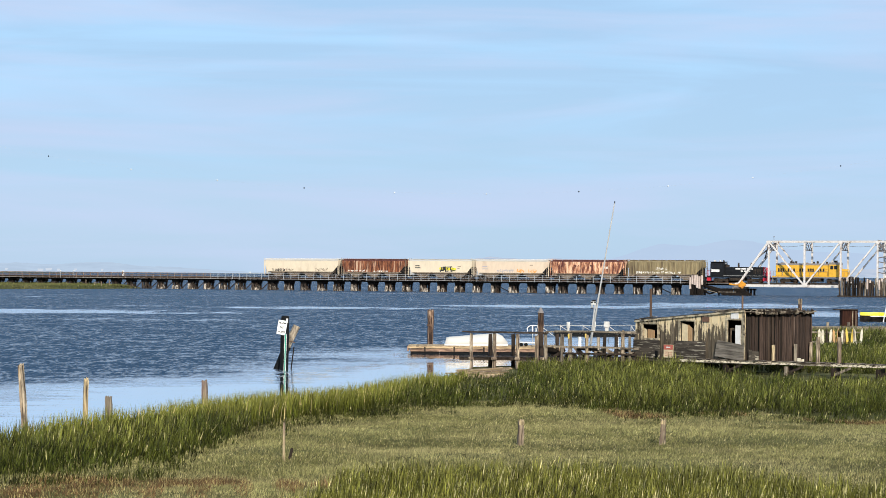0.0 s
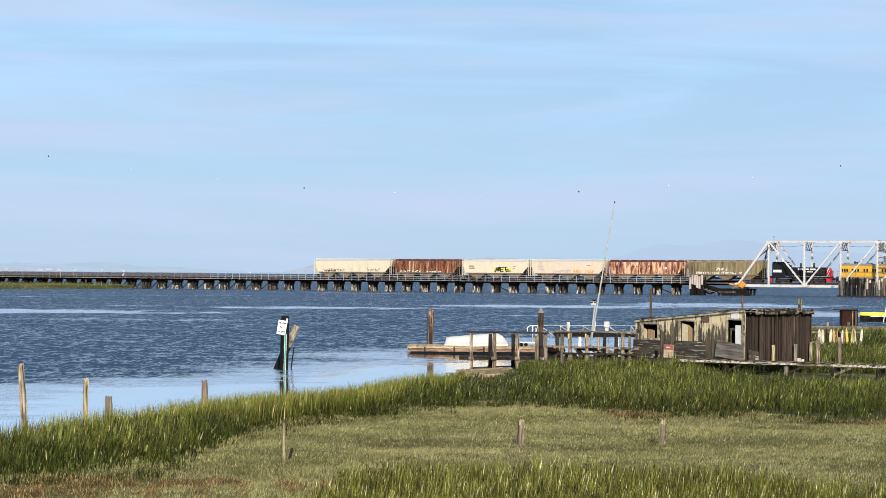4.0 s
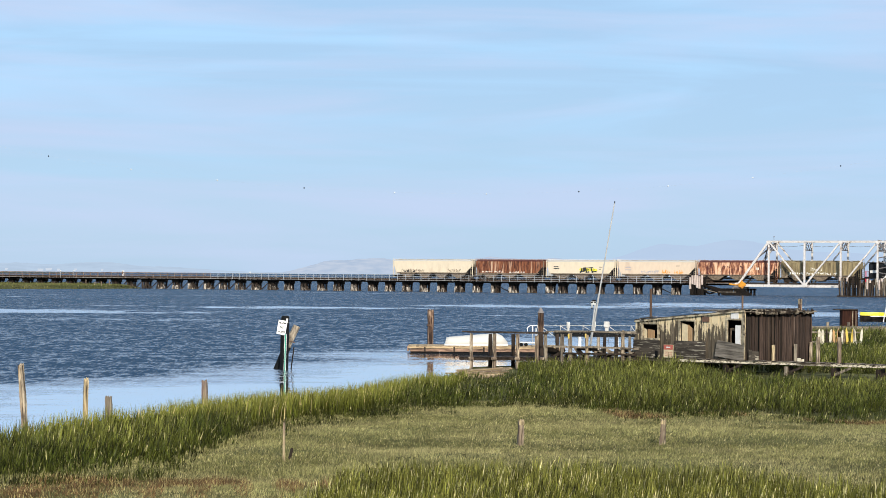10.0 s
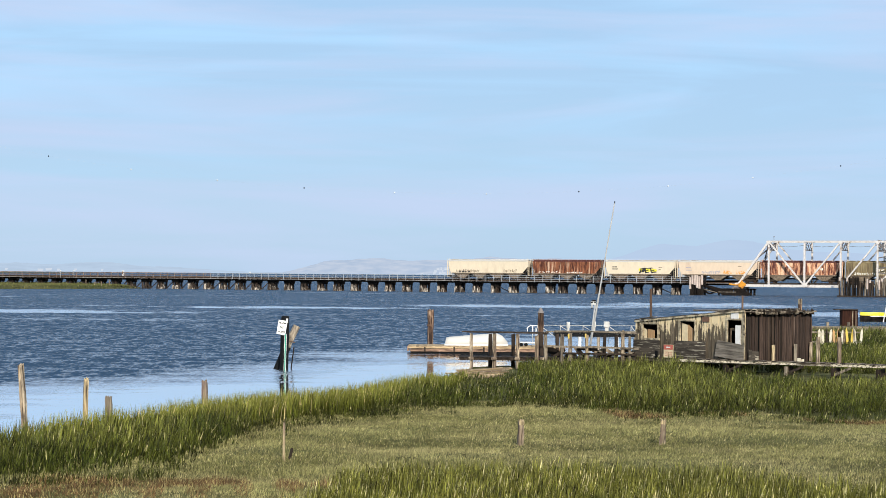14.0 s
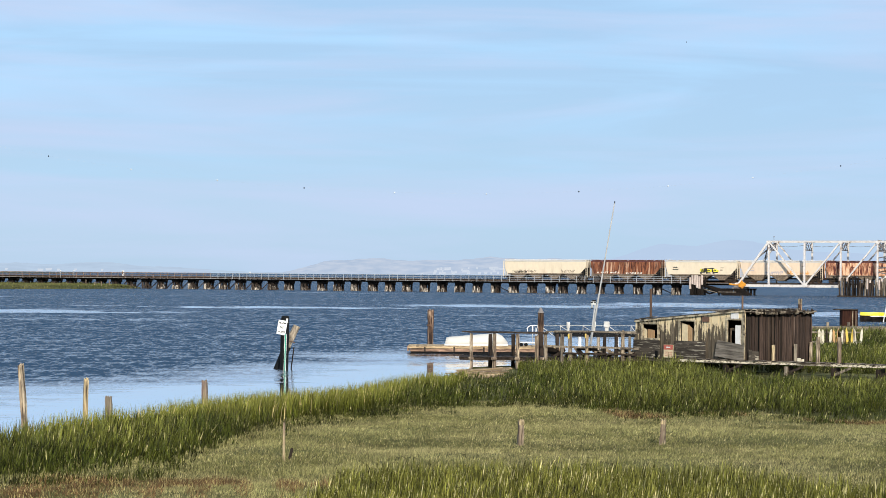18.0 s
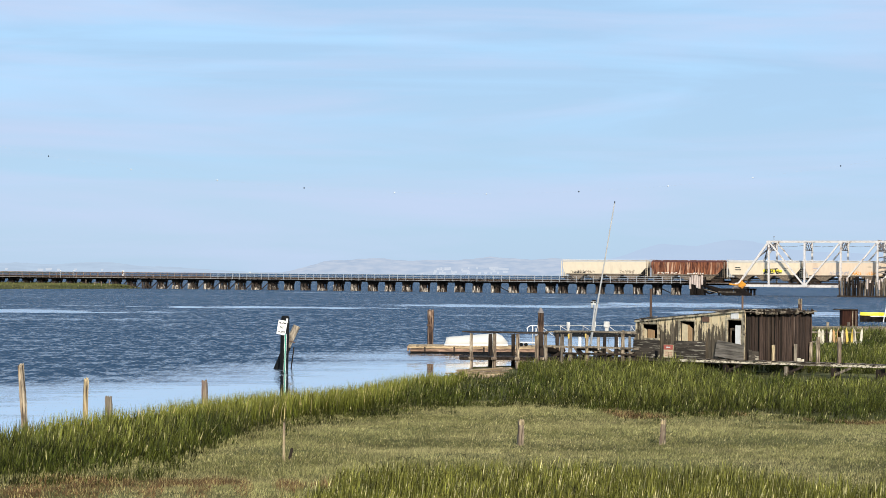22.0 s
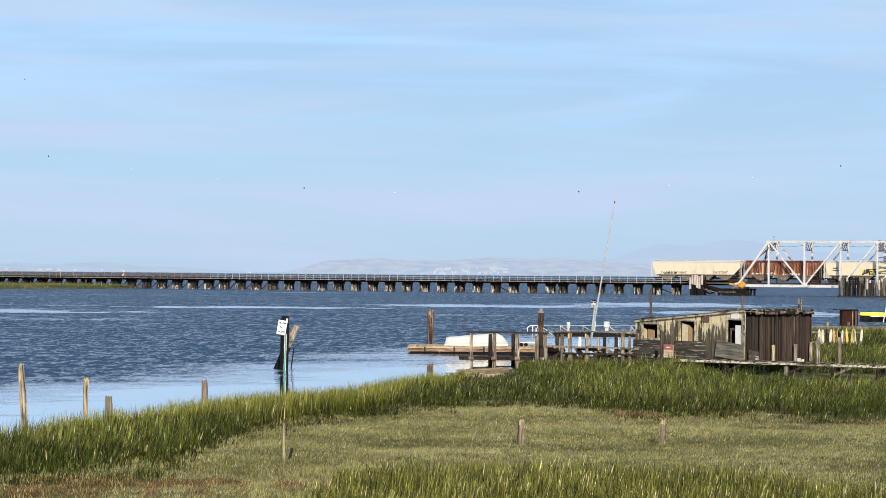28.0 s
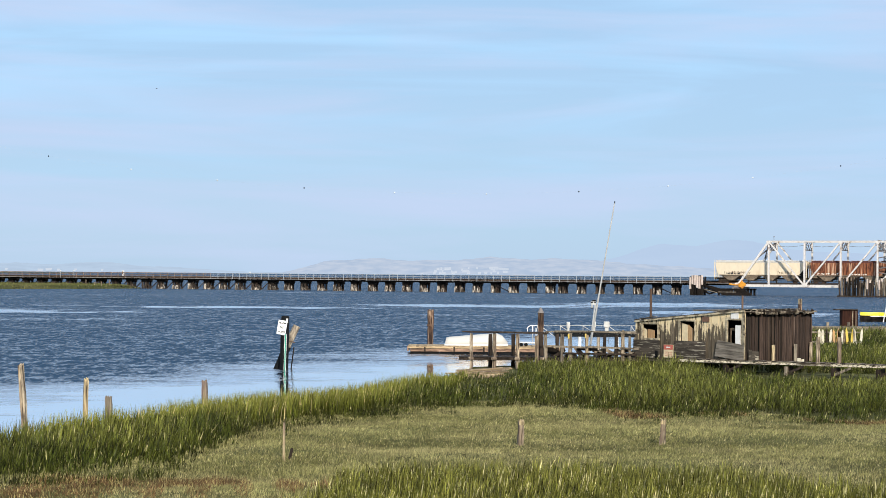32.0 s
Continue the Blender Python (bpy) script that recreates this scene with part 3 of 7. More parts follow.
# ---------------------------------------------------------------- grass
def grass_material(name, c_low, c_mid, c_tip, h, patch=None, patch_scale=0.25, dry=(0.42, 0.34, 0.16), dry_share=0.1, gloss=0.6, tuft=0.45, spread_=(0.35, 1.65), sheen=0.12):
    """Blades darkened at the foot for the shade among them and paler at the tip, each with a tone of its own, in broad
    drifts.
    """
    m = bpy.data.materials.new(name)
    m.use_nodes = True
    n, l = m.node_tree.nodes, m.node_tree.links
    b = n["Principled BSDF"]
    b.inputs["Roughness"].default_value, b.inputs["Specular IOR Level"].default_value = gloss, sheen
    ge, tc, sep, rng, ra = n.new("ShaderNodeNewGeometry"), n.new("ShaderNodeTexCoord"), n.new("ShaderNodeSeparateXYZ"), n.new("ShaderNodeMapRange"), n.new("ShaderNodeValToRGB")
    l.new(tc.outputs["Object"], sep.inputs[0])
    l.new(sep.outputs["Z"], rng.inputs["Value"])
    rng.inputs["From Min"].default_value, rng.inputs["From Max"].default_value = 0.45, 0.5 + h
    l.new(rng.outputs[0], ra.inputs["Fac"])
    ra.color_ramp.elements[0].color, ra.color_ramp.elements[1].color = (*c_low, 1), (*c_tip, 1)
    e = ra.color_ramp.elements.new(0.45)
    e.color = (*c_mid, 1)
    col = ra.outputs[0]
    if patch:
        no, r2, mx = n.new("ShaderNodeTexNoise"), n.new("ShaderNodeValToRGB"), n.new("ShaderNodeMixRGB")
        no.inputs["Scale"].default_value, no.inputs["Detail"].default_value = patch_scale, 5
        l.new(tc.outputs["Object"], no.inputs["Vector"])
        r2.color_ramp.elements[0].position, r2.color_ramp.elements[1].position = 0.45, 0.66
        l.new(no.outputs["Fac"], r2.inputs["Fac"])
        l.new(r2.outputs[0], mx.inputs[0])
        l.new(col, mx.inputs[1])
        mx.inputs[2].default_value = (*patch, 1)
        col = mx.outputs[0]
    r3, mx = n.new("ShaderNodeValToRGB"), n.new("ShaderNodeMixRGB")
    r3.color_ramp.elements[0].position, r3.color_ramp.elements[1].position = 1 - dry_share - 0.02, 1 - dry_share
    l.new(ge.outputs["Random Per Island"], r3.inputs["Fac"])
    l.new(r3.outputs[0], mx.inputs[0])
    l.new(col, mx.inputs[1])
    mx.inputs[2].default_value = (*dry, 1)
    hs, rv = n.new("ShaderNodeHueSaturation"), n.new("ShaderNodeMapRange")
    rv.inputs["To Min"].default_value, rv.inputs["To Max"].default_value = spread_
    l.new(ge.outputs["Random Per Island"], rv.inputs["Value"])
    l.new(rv.outputs[0], hs.inputs["Value"])
    tn, tv, tm = n.new("ShaderNodeTexNoise"), n.new("ShaderNodeMapRange"), n.new("ShaderNodeMixRGB")
    tn.inputs["Scale"].default_value, tn.inputs["Detail"].default_value = 2.6, 3
    l.new(tc.outputs["Object"], tn.inputs["Vector"])
    for k, w in (("From Min", 0.35), ("From Max", 0.65), ("To Min", 1 - tuft), ("To Max", 1 + tuft)):
        tv.inputs[k].default_value = w
    l.new(tn.outputs["Fac"], tv.inputs["Value"])
    tm.blend_type, tm.inputs[0].default_value = "MULTIPLY", 1.0
    l.new(mx.outputs[0], tm.inputs[1])
    l.new(tv.outputs[0], tm.inputs[2])
    l.new(tm.outputs[0], hs.inputs["Color"])
    l.new(hs.outputs[0], b.inputs["Base Color"])
    tr, ad, out = n.new("ShaderNodeBsdfTranslucent"), n.new("ShaderNodeMixShader"), n["Material Output"]
    ad.inputs[0].default_value = 0.25
    l.new(hs.outputs[0], tr.inputs["Color"])
    l.new(b.outputs[0], ad.inputs[1])
    l.new(tr.outputs[0], ad.inputs[2])
    l.new(ad.outputs[0], out.inputs["Surface"])
    return m


def blades(name, roots, height, width, lean, seed, material, label, joints=True, ways=None, drift=0.10):
    """One blade at each root: a tapering strip, bent to its own side."""
    r = np.random.RandomState(seed)
    n = len(roots)
    base = np.column_stack([roots, ground_height(roots[:, 0], roots[:, 1]) - 0.04])
    yaw, ben = r.uniform(0, 2 * np.pi, n), (r.uniform(0, 2 * np.pi, n) if ways is None else ways + r.normal(0, 0.5, n))
    side = np.column_stack([np.cos(yaw), np.sin(yaw), np.zeros(n)]) * (width * r.uniform(0.7, 1.3, n))[:, None] / 2
    k = np.abs(r.normal(0, lean, n)) * height
    bend = np.column_stack([np.cos(ben) * k + drift * height, np.sin(ben) * k, np.zeros(n)])
    up = np.zeros((n, 3))
    up[:, 2] = height
    if joints:
        v = np.stack([base - side, base + side, base - side * 0.8 + up * 0.55 + bend * 0.3, base + side * 0.8 + up * 0.55 + bend * 0.3, base + up * 0.98 + bend], 1).reshape(-1, 3)
        t = np.array([[0, 1, 3], [0, 3, 2], [2, 3, 4]])
        tris = (np.arange(n)[:, None, None] * 5 + t).reshape(-1, 3)
    else:
        v = np.stack([base - side, base + side, base + up + bend], 1).reshape(-1, 3)
        tris = (np.arange(n)[:, None, None] * 3 + np.array([[0, 1, 2]])).reshape(-1, 3)
    me = arrays_mesh(name, v, tris)
    me.materials.append(material)
    return tagged(new(name, me), label, "grass", kind="stuff")


def leafy_arrays(base, height, r, leaves, width, reach, lean, drift):
    """Stems with leaves set along them: each leaf a pointed lens that leans its own way, downwind on the whole."""
    n = len(base)
    top = np.column_stack([drift * 0.4 * height + r.normal(0, 0.04, n) * height, r.normal(0, 0.05, n) * height, height * 0.8])
    yaw = r.uniform(0, 2 * np.pi, n)
    side = np.column_stack([np.cos(yaw), np.sin(yaw), np.zeros(n)]) * width * 0.25
    sv = np.stack([base - side, base + side, base + top], 1).reshape(-1, 3)
    st = (np.arange(n)[:, None] * 3 + np.array([[0, 1, 2]])).reshape(-1, 3)
    k = n * leaves
    of = np.repeat(np.arange(n), leaves)
    f = np.tile(np.linspace(0.08, 0.92, leaves), n) + r.uniform(-0.08, 0.08, k)
    start = base[of] + top[of] * f[:, None]
    length = height[of] * r.uniform(reach[0], reach[1], k) * (1.1 - 0.35 * np.abs(f - 0.5))
    way, out = r.uniform(0, 2 * np.pi, k), np.abs(r.normal(0, lean, k))
    hx, hy = np.cos(way) * out + drift, np.sin(way) * out
    d = np.column_stack([hx, hy, np.ones(k)])
    d /= np.linalg.norm(d, axis=1)[:, None]
    yaw = r.uniform(0, 2 * np.pi, k)
    side = np.column_stack([np.cos(yaw), np.sin(yaw), np.zeros(k)]) * (width * r.uniform(0.6, 1.3, k))[:, None] / 2
    mid = start + d * (length * 0.38)[:, None]
    tip = start + d * length[:, None]
    tip[:, 0] += drift * 0.35 * length
    lv = np.stack([start, mid - side, mid + side, tip], 1).reshape(-1, 3)
    lt = (np.arange(k)[:, None, None] * 4 + np.array([[0, 2, 1], [1, 2, 3]])).reshape(-1, 3) + len(sv)
    return np.concatenate([sv, lv]), np.concatenate([st, lt])


def leafy(name, roots, height, seed, material, label, leaves, width, reach, lean, drift):
    base = np.column_stack([roots, ground_height(roots[:, 0], roots[:, 1]) - 0.04])
    me = arrays_mesh(name, *leafy_arrays(base, height, np.random.RandomState(seed), leaves, width, reach, lean, drift))
    me.materials.append(material)
    return tagged(new(name, me), label, "grass", kind="stuff")


def tufts(p, r, per, spread_):
    """Several roots round each place, and the way in which each leans out of its tuft."""
    n = len(p)
    a, d = r.uniform(0, 2 * np.pi, (n, per)), np.abs(r.normal(0, spread_, (n, per)))
    q = np.stack([p[:, None, 0] + np.cos(a) * d, p[:, None, 1] + np.sin(a) * d], 2).reshape(-1, 2)
    return q, a.ravel(), np.repeat(np.arange(n), per)


def scatter(n, x0, x1, y0, y1, seed):
    r = np.random.RandomState(seed)
    return np.column_stack([r.uniform(x0, x1, n), r.uniform(y0, y1, n)]), r


def tall_edge(x):
    return np.interp(x, [-30, -8.5, -6.6, -5.6, -5.2, -4.9, -4.1, -1.3, 1.15, 3.67, 4.9, 8.0, 11.7, 30], [35.5, 37.4, 38.8, 40.2, 42.5, 47.0, 53.5, 58.0, 61.6, 61.6, 57.5, 57.3, 55.0, 48])


def near_edge(x):
    return np.interp(x, [-30, -3.0, -2.05, -1.6, -0.84, 1.2, 3.3, 5.2, 6.8, 8.2, 30], [20, 28, 34.0, 36.8, 38.0, 38.1, 37.9, 37.1, 35.2, 33.5, 30])


def in_view(p, slack=1.5):
    return np.abs(p[:, 0]) < p[:, 1] * 0.2126 * 1.04 + slack


# first colour of each: the foot, darkened as if shaded by its neighbours
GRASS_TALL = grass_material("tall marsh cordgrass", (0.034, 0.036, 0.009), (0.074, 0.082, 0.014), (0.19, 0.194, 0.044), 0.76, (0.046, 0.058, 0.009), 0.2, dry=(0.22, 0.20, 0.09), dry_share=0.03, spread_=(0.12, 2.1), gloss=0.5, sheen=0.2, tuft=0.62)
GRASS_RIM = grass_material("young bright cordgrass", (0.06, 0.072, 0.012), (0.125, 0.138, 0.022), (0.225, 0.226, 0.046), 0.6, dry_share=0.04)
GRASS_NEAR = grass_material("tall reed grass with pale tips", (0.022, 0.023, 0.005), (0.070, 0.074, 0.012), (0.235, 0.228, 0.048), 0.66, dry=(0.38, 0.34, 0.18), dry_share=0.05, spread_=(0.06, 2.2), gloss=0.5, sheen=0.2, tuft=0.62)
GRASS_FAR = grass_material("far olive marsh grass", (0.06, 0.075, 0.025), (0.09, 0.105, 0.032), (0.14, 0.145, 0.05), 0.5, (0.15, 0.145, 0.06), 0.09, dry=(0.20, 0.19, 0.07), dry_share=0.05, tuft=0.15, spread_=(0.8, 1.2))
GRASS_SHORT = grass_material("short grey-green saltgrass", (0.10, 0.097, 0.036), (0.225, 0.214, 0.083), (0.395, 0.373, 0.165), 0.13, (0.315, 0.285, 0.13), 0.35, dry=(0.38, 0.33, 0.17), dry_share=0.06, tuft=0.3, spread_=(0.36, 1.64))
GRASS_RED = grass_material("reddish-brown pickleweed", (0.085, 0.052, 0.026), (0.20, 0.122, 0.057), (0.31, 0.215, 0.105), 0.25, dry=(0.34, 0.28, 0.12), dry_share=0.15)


def plank_ground(q):
    return (np.abs(q[:, 0] - 1.6) < 1.45) & (q[:, 1] > 77.5)


# the tall belt along the water and the reeds round the shack
p, r = scatter(46000, -22, 24, 36, 100, 21)
p = np.concatenate([p, scatter(15000, -13, 8, 37, 62, 41)[0]])
clump = wobble(p[:, 0], p[:, 1], 3.4, 8)
land = inland(p[:, 0], p[:, 1])
keep = in_view(p) & (land > 0.2) & (p[:, 1] > tall_edge(p[:, 0]) + 0.9 * wobble(p[:, 0], p[:, 1], 1.3, 9) + r.normal(0, 1, len(p)) * np.interp(p[:, 0], [-6, 0], [1.2, 0.7])) & (r.uniform(-1, 1.2, len(p)) < 0.5 + clump * 0.9) & (r.uniform(0, 1, len(p)) < np.where(p[:, 0] < -3.5, 0.2 + 0.8 * smooth(0, 3.4, p[:, 1] - tall_edge(p[:, 0])), 1.0))
# and thinner, lower tufts that straggle out into the meadow
strag = in_view(p) & (land > 1.0) & ~keep & (tall_edge(p[:, 0]) - p[:, 1] > 0) & (r.uniform(0, 1, len(p)) < 0.75 * np.exp(-(tall_edge(p[:, 0]) - p[:, 1]) / np.interp(p[:, 0], [-6, -3], [1.8, 0.7])))
keep |= strag
q, ways, of = tufts(p[keep], r, 5, 0.13)
cl, size = clump[keep][of], r.uniform(0.55, 1.15, keep.sum())[of]
ld = inland(q[:, 0], q[:, 1])
fade = smooth(0, np.interp(q[:, 0], [-6, 0], [3.0, 2.2]), q[:, 1] - tall_edge(q[:, 0]))
# trodden low in front of the boardwalk
ahead = (82.2 - (q[:, 0] - 10.3) * 0.65) - q[:, 1]
low = 1 - 0.82 * smooth(9.0, 12.0, q[:, 0]) * (1 - smooth(4.0, 11.0, ahead)) * smooth(-2.5, -1.0, ahead)
bare = (q[:, 0] > 11.3) & (ahead < 1.0) & (ahead > -3.0)
hgt = (0.20 + 0.35 * fade + 0.11 * cl) * np.interp(q[:, 0], [2, 5], [1.0, 0.92]) * size * r.uniform(0.5, 1.2, len(q)) * np.interp(ld, [1.0, 3.0, 6.0], [0.5, 0.65, 1.0]) * low
hgt[bare] *= 0.1
# thin and low before the pier, bare where the planks lie
hgt *= np.where(q[:, 1] > 65, np.interp(q[:, 0], [-1.0, 0.3, 1.5, 2.4, 3.4], [1.0, 0.35, 0.35, 0.6, 1.0]), 1.0)
hgt[plank_ground(q)] *= 0.12
hgt[strag[keep][of]] *= 0.9
out = ld > np.interp(q[:, 0], [-9.5, -6], [1.2, 3.4]) + 0.7 * wobble(q[:, 0], q[:, 1], 0.8, 4)
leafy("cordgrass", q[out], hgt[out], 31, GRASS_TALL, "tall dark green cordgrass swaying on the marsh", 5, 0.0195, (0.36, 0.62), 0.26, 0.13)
# the bright young fringe at the waterline
p, r = scatter(60000, -20, 10, 40, 92, 27)
ld = inland(p[:, 0], p[:, 1])
p = p[in_view(p) & (ld > 0.15) & (ld < np.interp(p[:, 0], [-9.5, -6], [1.8, 4.4]) + 0.8 * wobble(p[:, 0], p[:, 1], 0.8, 4))]
q, ways, of = tufts(p, r, 8, 0.10)
ld = inland(q[:, 0], q[:, 1])
rim = (0.38 + 0.32 * np.clip(ld / 2.5, 0, 1)) * r.uniform(0.6, 1.25, len(q)) * np.interp(q[:, 0], [-0.5, 0.5], [1, 0.5])
rim[plank_ground(q)] *= 0.15
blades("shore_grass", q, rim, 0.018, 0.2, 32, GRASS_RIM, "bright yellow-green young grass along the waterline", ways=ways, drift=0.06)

# the far right marsh behind the shack
p, r = scatter(80000, 12, 40, 92, 165, 22)
keep = in_view(p, 3) & (inland(p[:, 0], p[:, 1]) > 0.2)
p = p[keep]
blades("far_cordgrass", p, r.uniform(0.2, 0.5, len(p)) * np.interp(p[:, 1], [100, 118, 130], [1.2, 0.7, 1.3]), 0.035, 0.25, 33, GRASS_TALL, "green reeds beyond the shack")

# the low marsh under the far end of the trestle
p, r = scatter(60000, -190, -68, 420, 560, 26)
p = p[far_inside(p[:, 0], p[:, 1]) > 1.0]
blades("distant_marsh_grass", p, r.uniform(0.15, 0.45, len(p)), 0.28, 0.3, 37, GRASS_FAR, "low green marsh under the trestle", False)

# the near reeds
p, r = scatter(12500, -5, 12, 26, 40.5, 23)
keep = in_view(p) & (p[:, 1] < near_edge(p[:, 0]) + 0.8 * wobble(p[:, 0], p[:, 1], 1.8, 10) + r.normal(0, 0.3, len(p)))
q, ways, of = tufts(p[keep], r, 9, 0.13)
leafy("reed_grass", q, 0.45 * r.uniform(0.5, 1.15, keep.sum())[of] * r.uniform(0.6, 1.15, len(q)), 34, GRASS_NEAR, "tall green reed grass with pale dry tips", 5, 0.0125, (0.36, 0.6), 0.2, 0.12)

# the short meadow
p, r = scatter(1000000, -12, 15, 33, 66, 24)
keep = in_view(p, 1.0) & (p[:, 1] < tall_edge(p[:, 0]) + np.interp(p[:, 0], [-6, 0], [4.2, 1.6])) & (p[:, 1] > near_edge(p[:, 0]) - 2.0)
p = p[keep]
blot = lambda x, y, rx, ry: np.exp(-(((p[:, 0] - x) / rx) ** 2 + ((p[:, 1] - y) / ry) ** 2))
red = blot(-6.5, 38.2, 1.0, 0.75) + blot(-4.35, 38.5, 0.75, 0.8) + 0.6 * blot(-2.4, 37.6, 0.6, 0.8) + 0.6 * blot(-7.4, 36.2, 1.2, 0.8) + 0.4 * blot(-5.2, 36.6, 3.0, 1.6)
red = red + 0.30 * wobble(p[:, 0], p[:, 1], 4.5, 14) * (red > 0.08) > r.uniform(0.25, 0.8, len(p))
red |= (p[:, 0] > 4.5) & (np.abs(p[:, 1] - tall_edge(p[:, 0]) + 0.4) < 0.9) & (wobble(p[:, 0], p[:, 1], 1.6, 17) + 0.5 * wobble(p[:, 0], p[:, 1], 5, 18) > 0.1)
hs_ = 0.092 + 0.014 * wobble(p[:, 0], p[:, 1], 3.0, 15) + 0.012 * wobble(p[:, 0], p[:, 1], 0.7, 16)
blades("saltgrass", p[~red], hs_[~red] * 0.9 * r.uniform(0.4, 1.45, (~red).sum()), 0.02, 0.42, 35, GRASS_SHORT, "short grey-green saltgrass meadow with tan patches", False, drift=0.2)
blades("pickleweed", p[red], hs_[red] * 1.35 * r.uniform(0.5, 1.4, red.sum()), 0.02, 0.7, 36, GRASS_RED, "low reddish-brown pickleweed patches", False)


# ---------------------------------------------------------------- tufts that sway in the wind
SWAY = []


def sway_tuft_mesh(seed, height, radius, n, material, *form):
    r = np.random.RandomState(seed)
    a, d = r.uniform(0, 2 * np.pi, n), radius * np.sqrt(r.uniform(0, 1, n))
    base = np.column_stack([np.cos(a) * d, np.sin(a) * d, np.full(n, 0.44)])
    me = arrays_mesh("reed_tuft", *leafy_arrays(base, height * r.uniform(0.45, 1.2, n), r, *form))
    me.materials.append(material)
    return me


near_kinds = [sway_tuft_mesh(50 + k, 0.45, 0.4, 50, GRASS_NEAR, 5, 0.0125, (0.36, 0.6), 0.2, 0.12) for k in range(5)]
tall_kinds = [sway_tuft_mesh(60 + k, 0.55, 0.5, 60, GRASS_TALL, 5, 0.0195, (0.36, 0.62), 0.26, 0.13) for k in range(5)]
p, r = scatter(400, -2.2, 8.4, 31, 38.6, 28)
p = p[(p[:, 1] < near_edge(p[:, 0]) + 0.4) & in_view(p, 0.3)][:110]
for i, (x, y) in enumerate(p):
    SWAY.append((tagged(new("reed_tuft", near_kinds[i % 5]), "tuft of green reeds swaying in the wind", "grass tuft", "swaying reed tufts"), x, y, r.uniform(0, 360), r.uniform(0, 6.28)))
p, r = scatter(700, -9, 17, 46, 82, 29)
p = p[(p[:, 1] > tall_edge(p[:, 0]) + 2.5) & in_view(p, 0.0) & (inland(p[:, 0], p[:, 1]) > 3.5) & ~((p[:, 1] > 63) & (p[:, 0] < 3.5)) & ~((p[:, 0] > 9.5) & (p[:, 1] > 69.0 - (p[:, 0] - 10) * 0.5))][:110]
for i, (x, y) in enumerate(p):
    SWAY.append((tagged(new("reed_tuft", tall_kinds[i % 5]), "tuft of tall cordgrass swaying in the wind", "grass tuft", "swaying cordgrass tufts"), x, y, r.uniform(0, 360), r.uniform(0, 6.28)))
for ob, x, y, turn, ph in SWAY:
    ob.matrix_basis = pose(x, y, 0, 0, 0, turn)


# ---------------------------------------------------------------- railway: the line of the track
TRACK = pose(0, 475, 0.15, 0, 0, -25.6)      # x along the rails, y away from the near bank
RAIL_TOP = 2.62


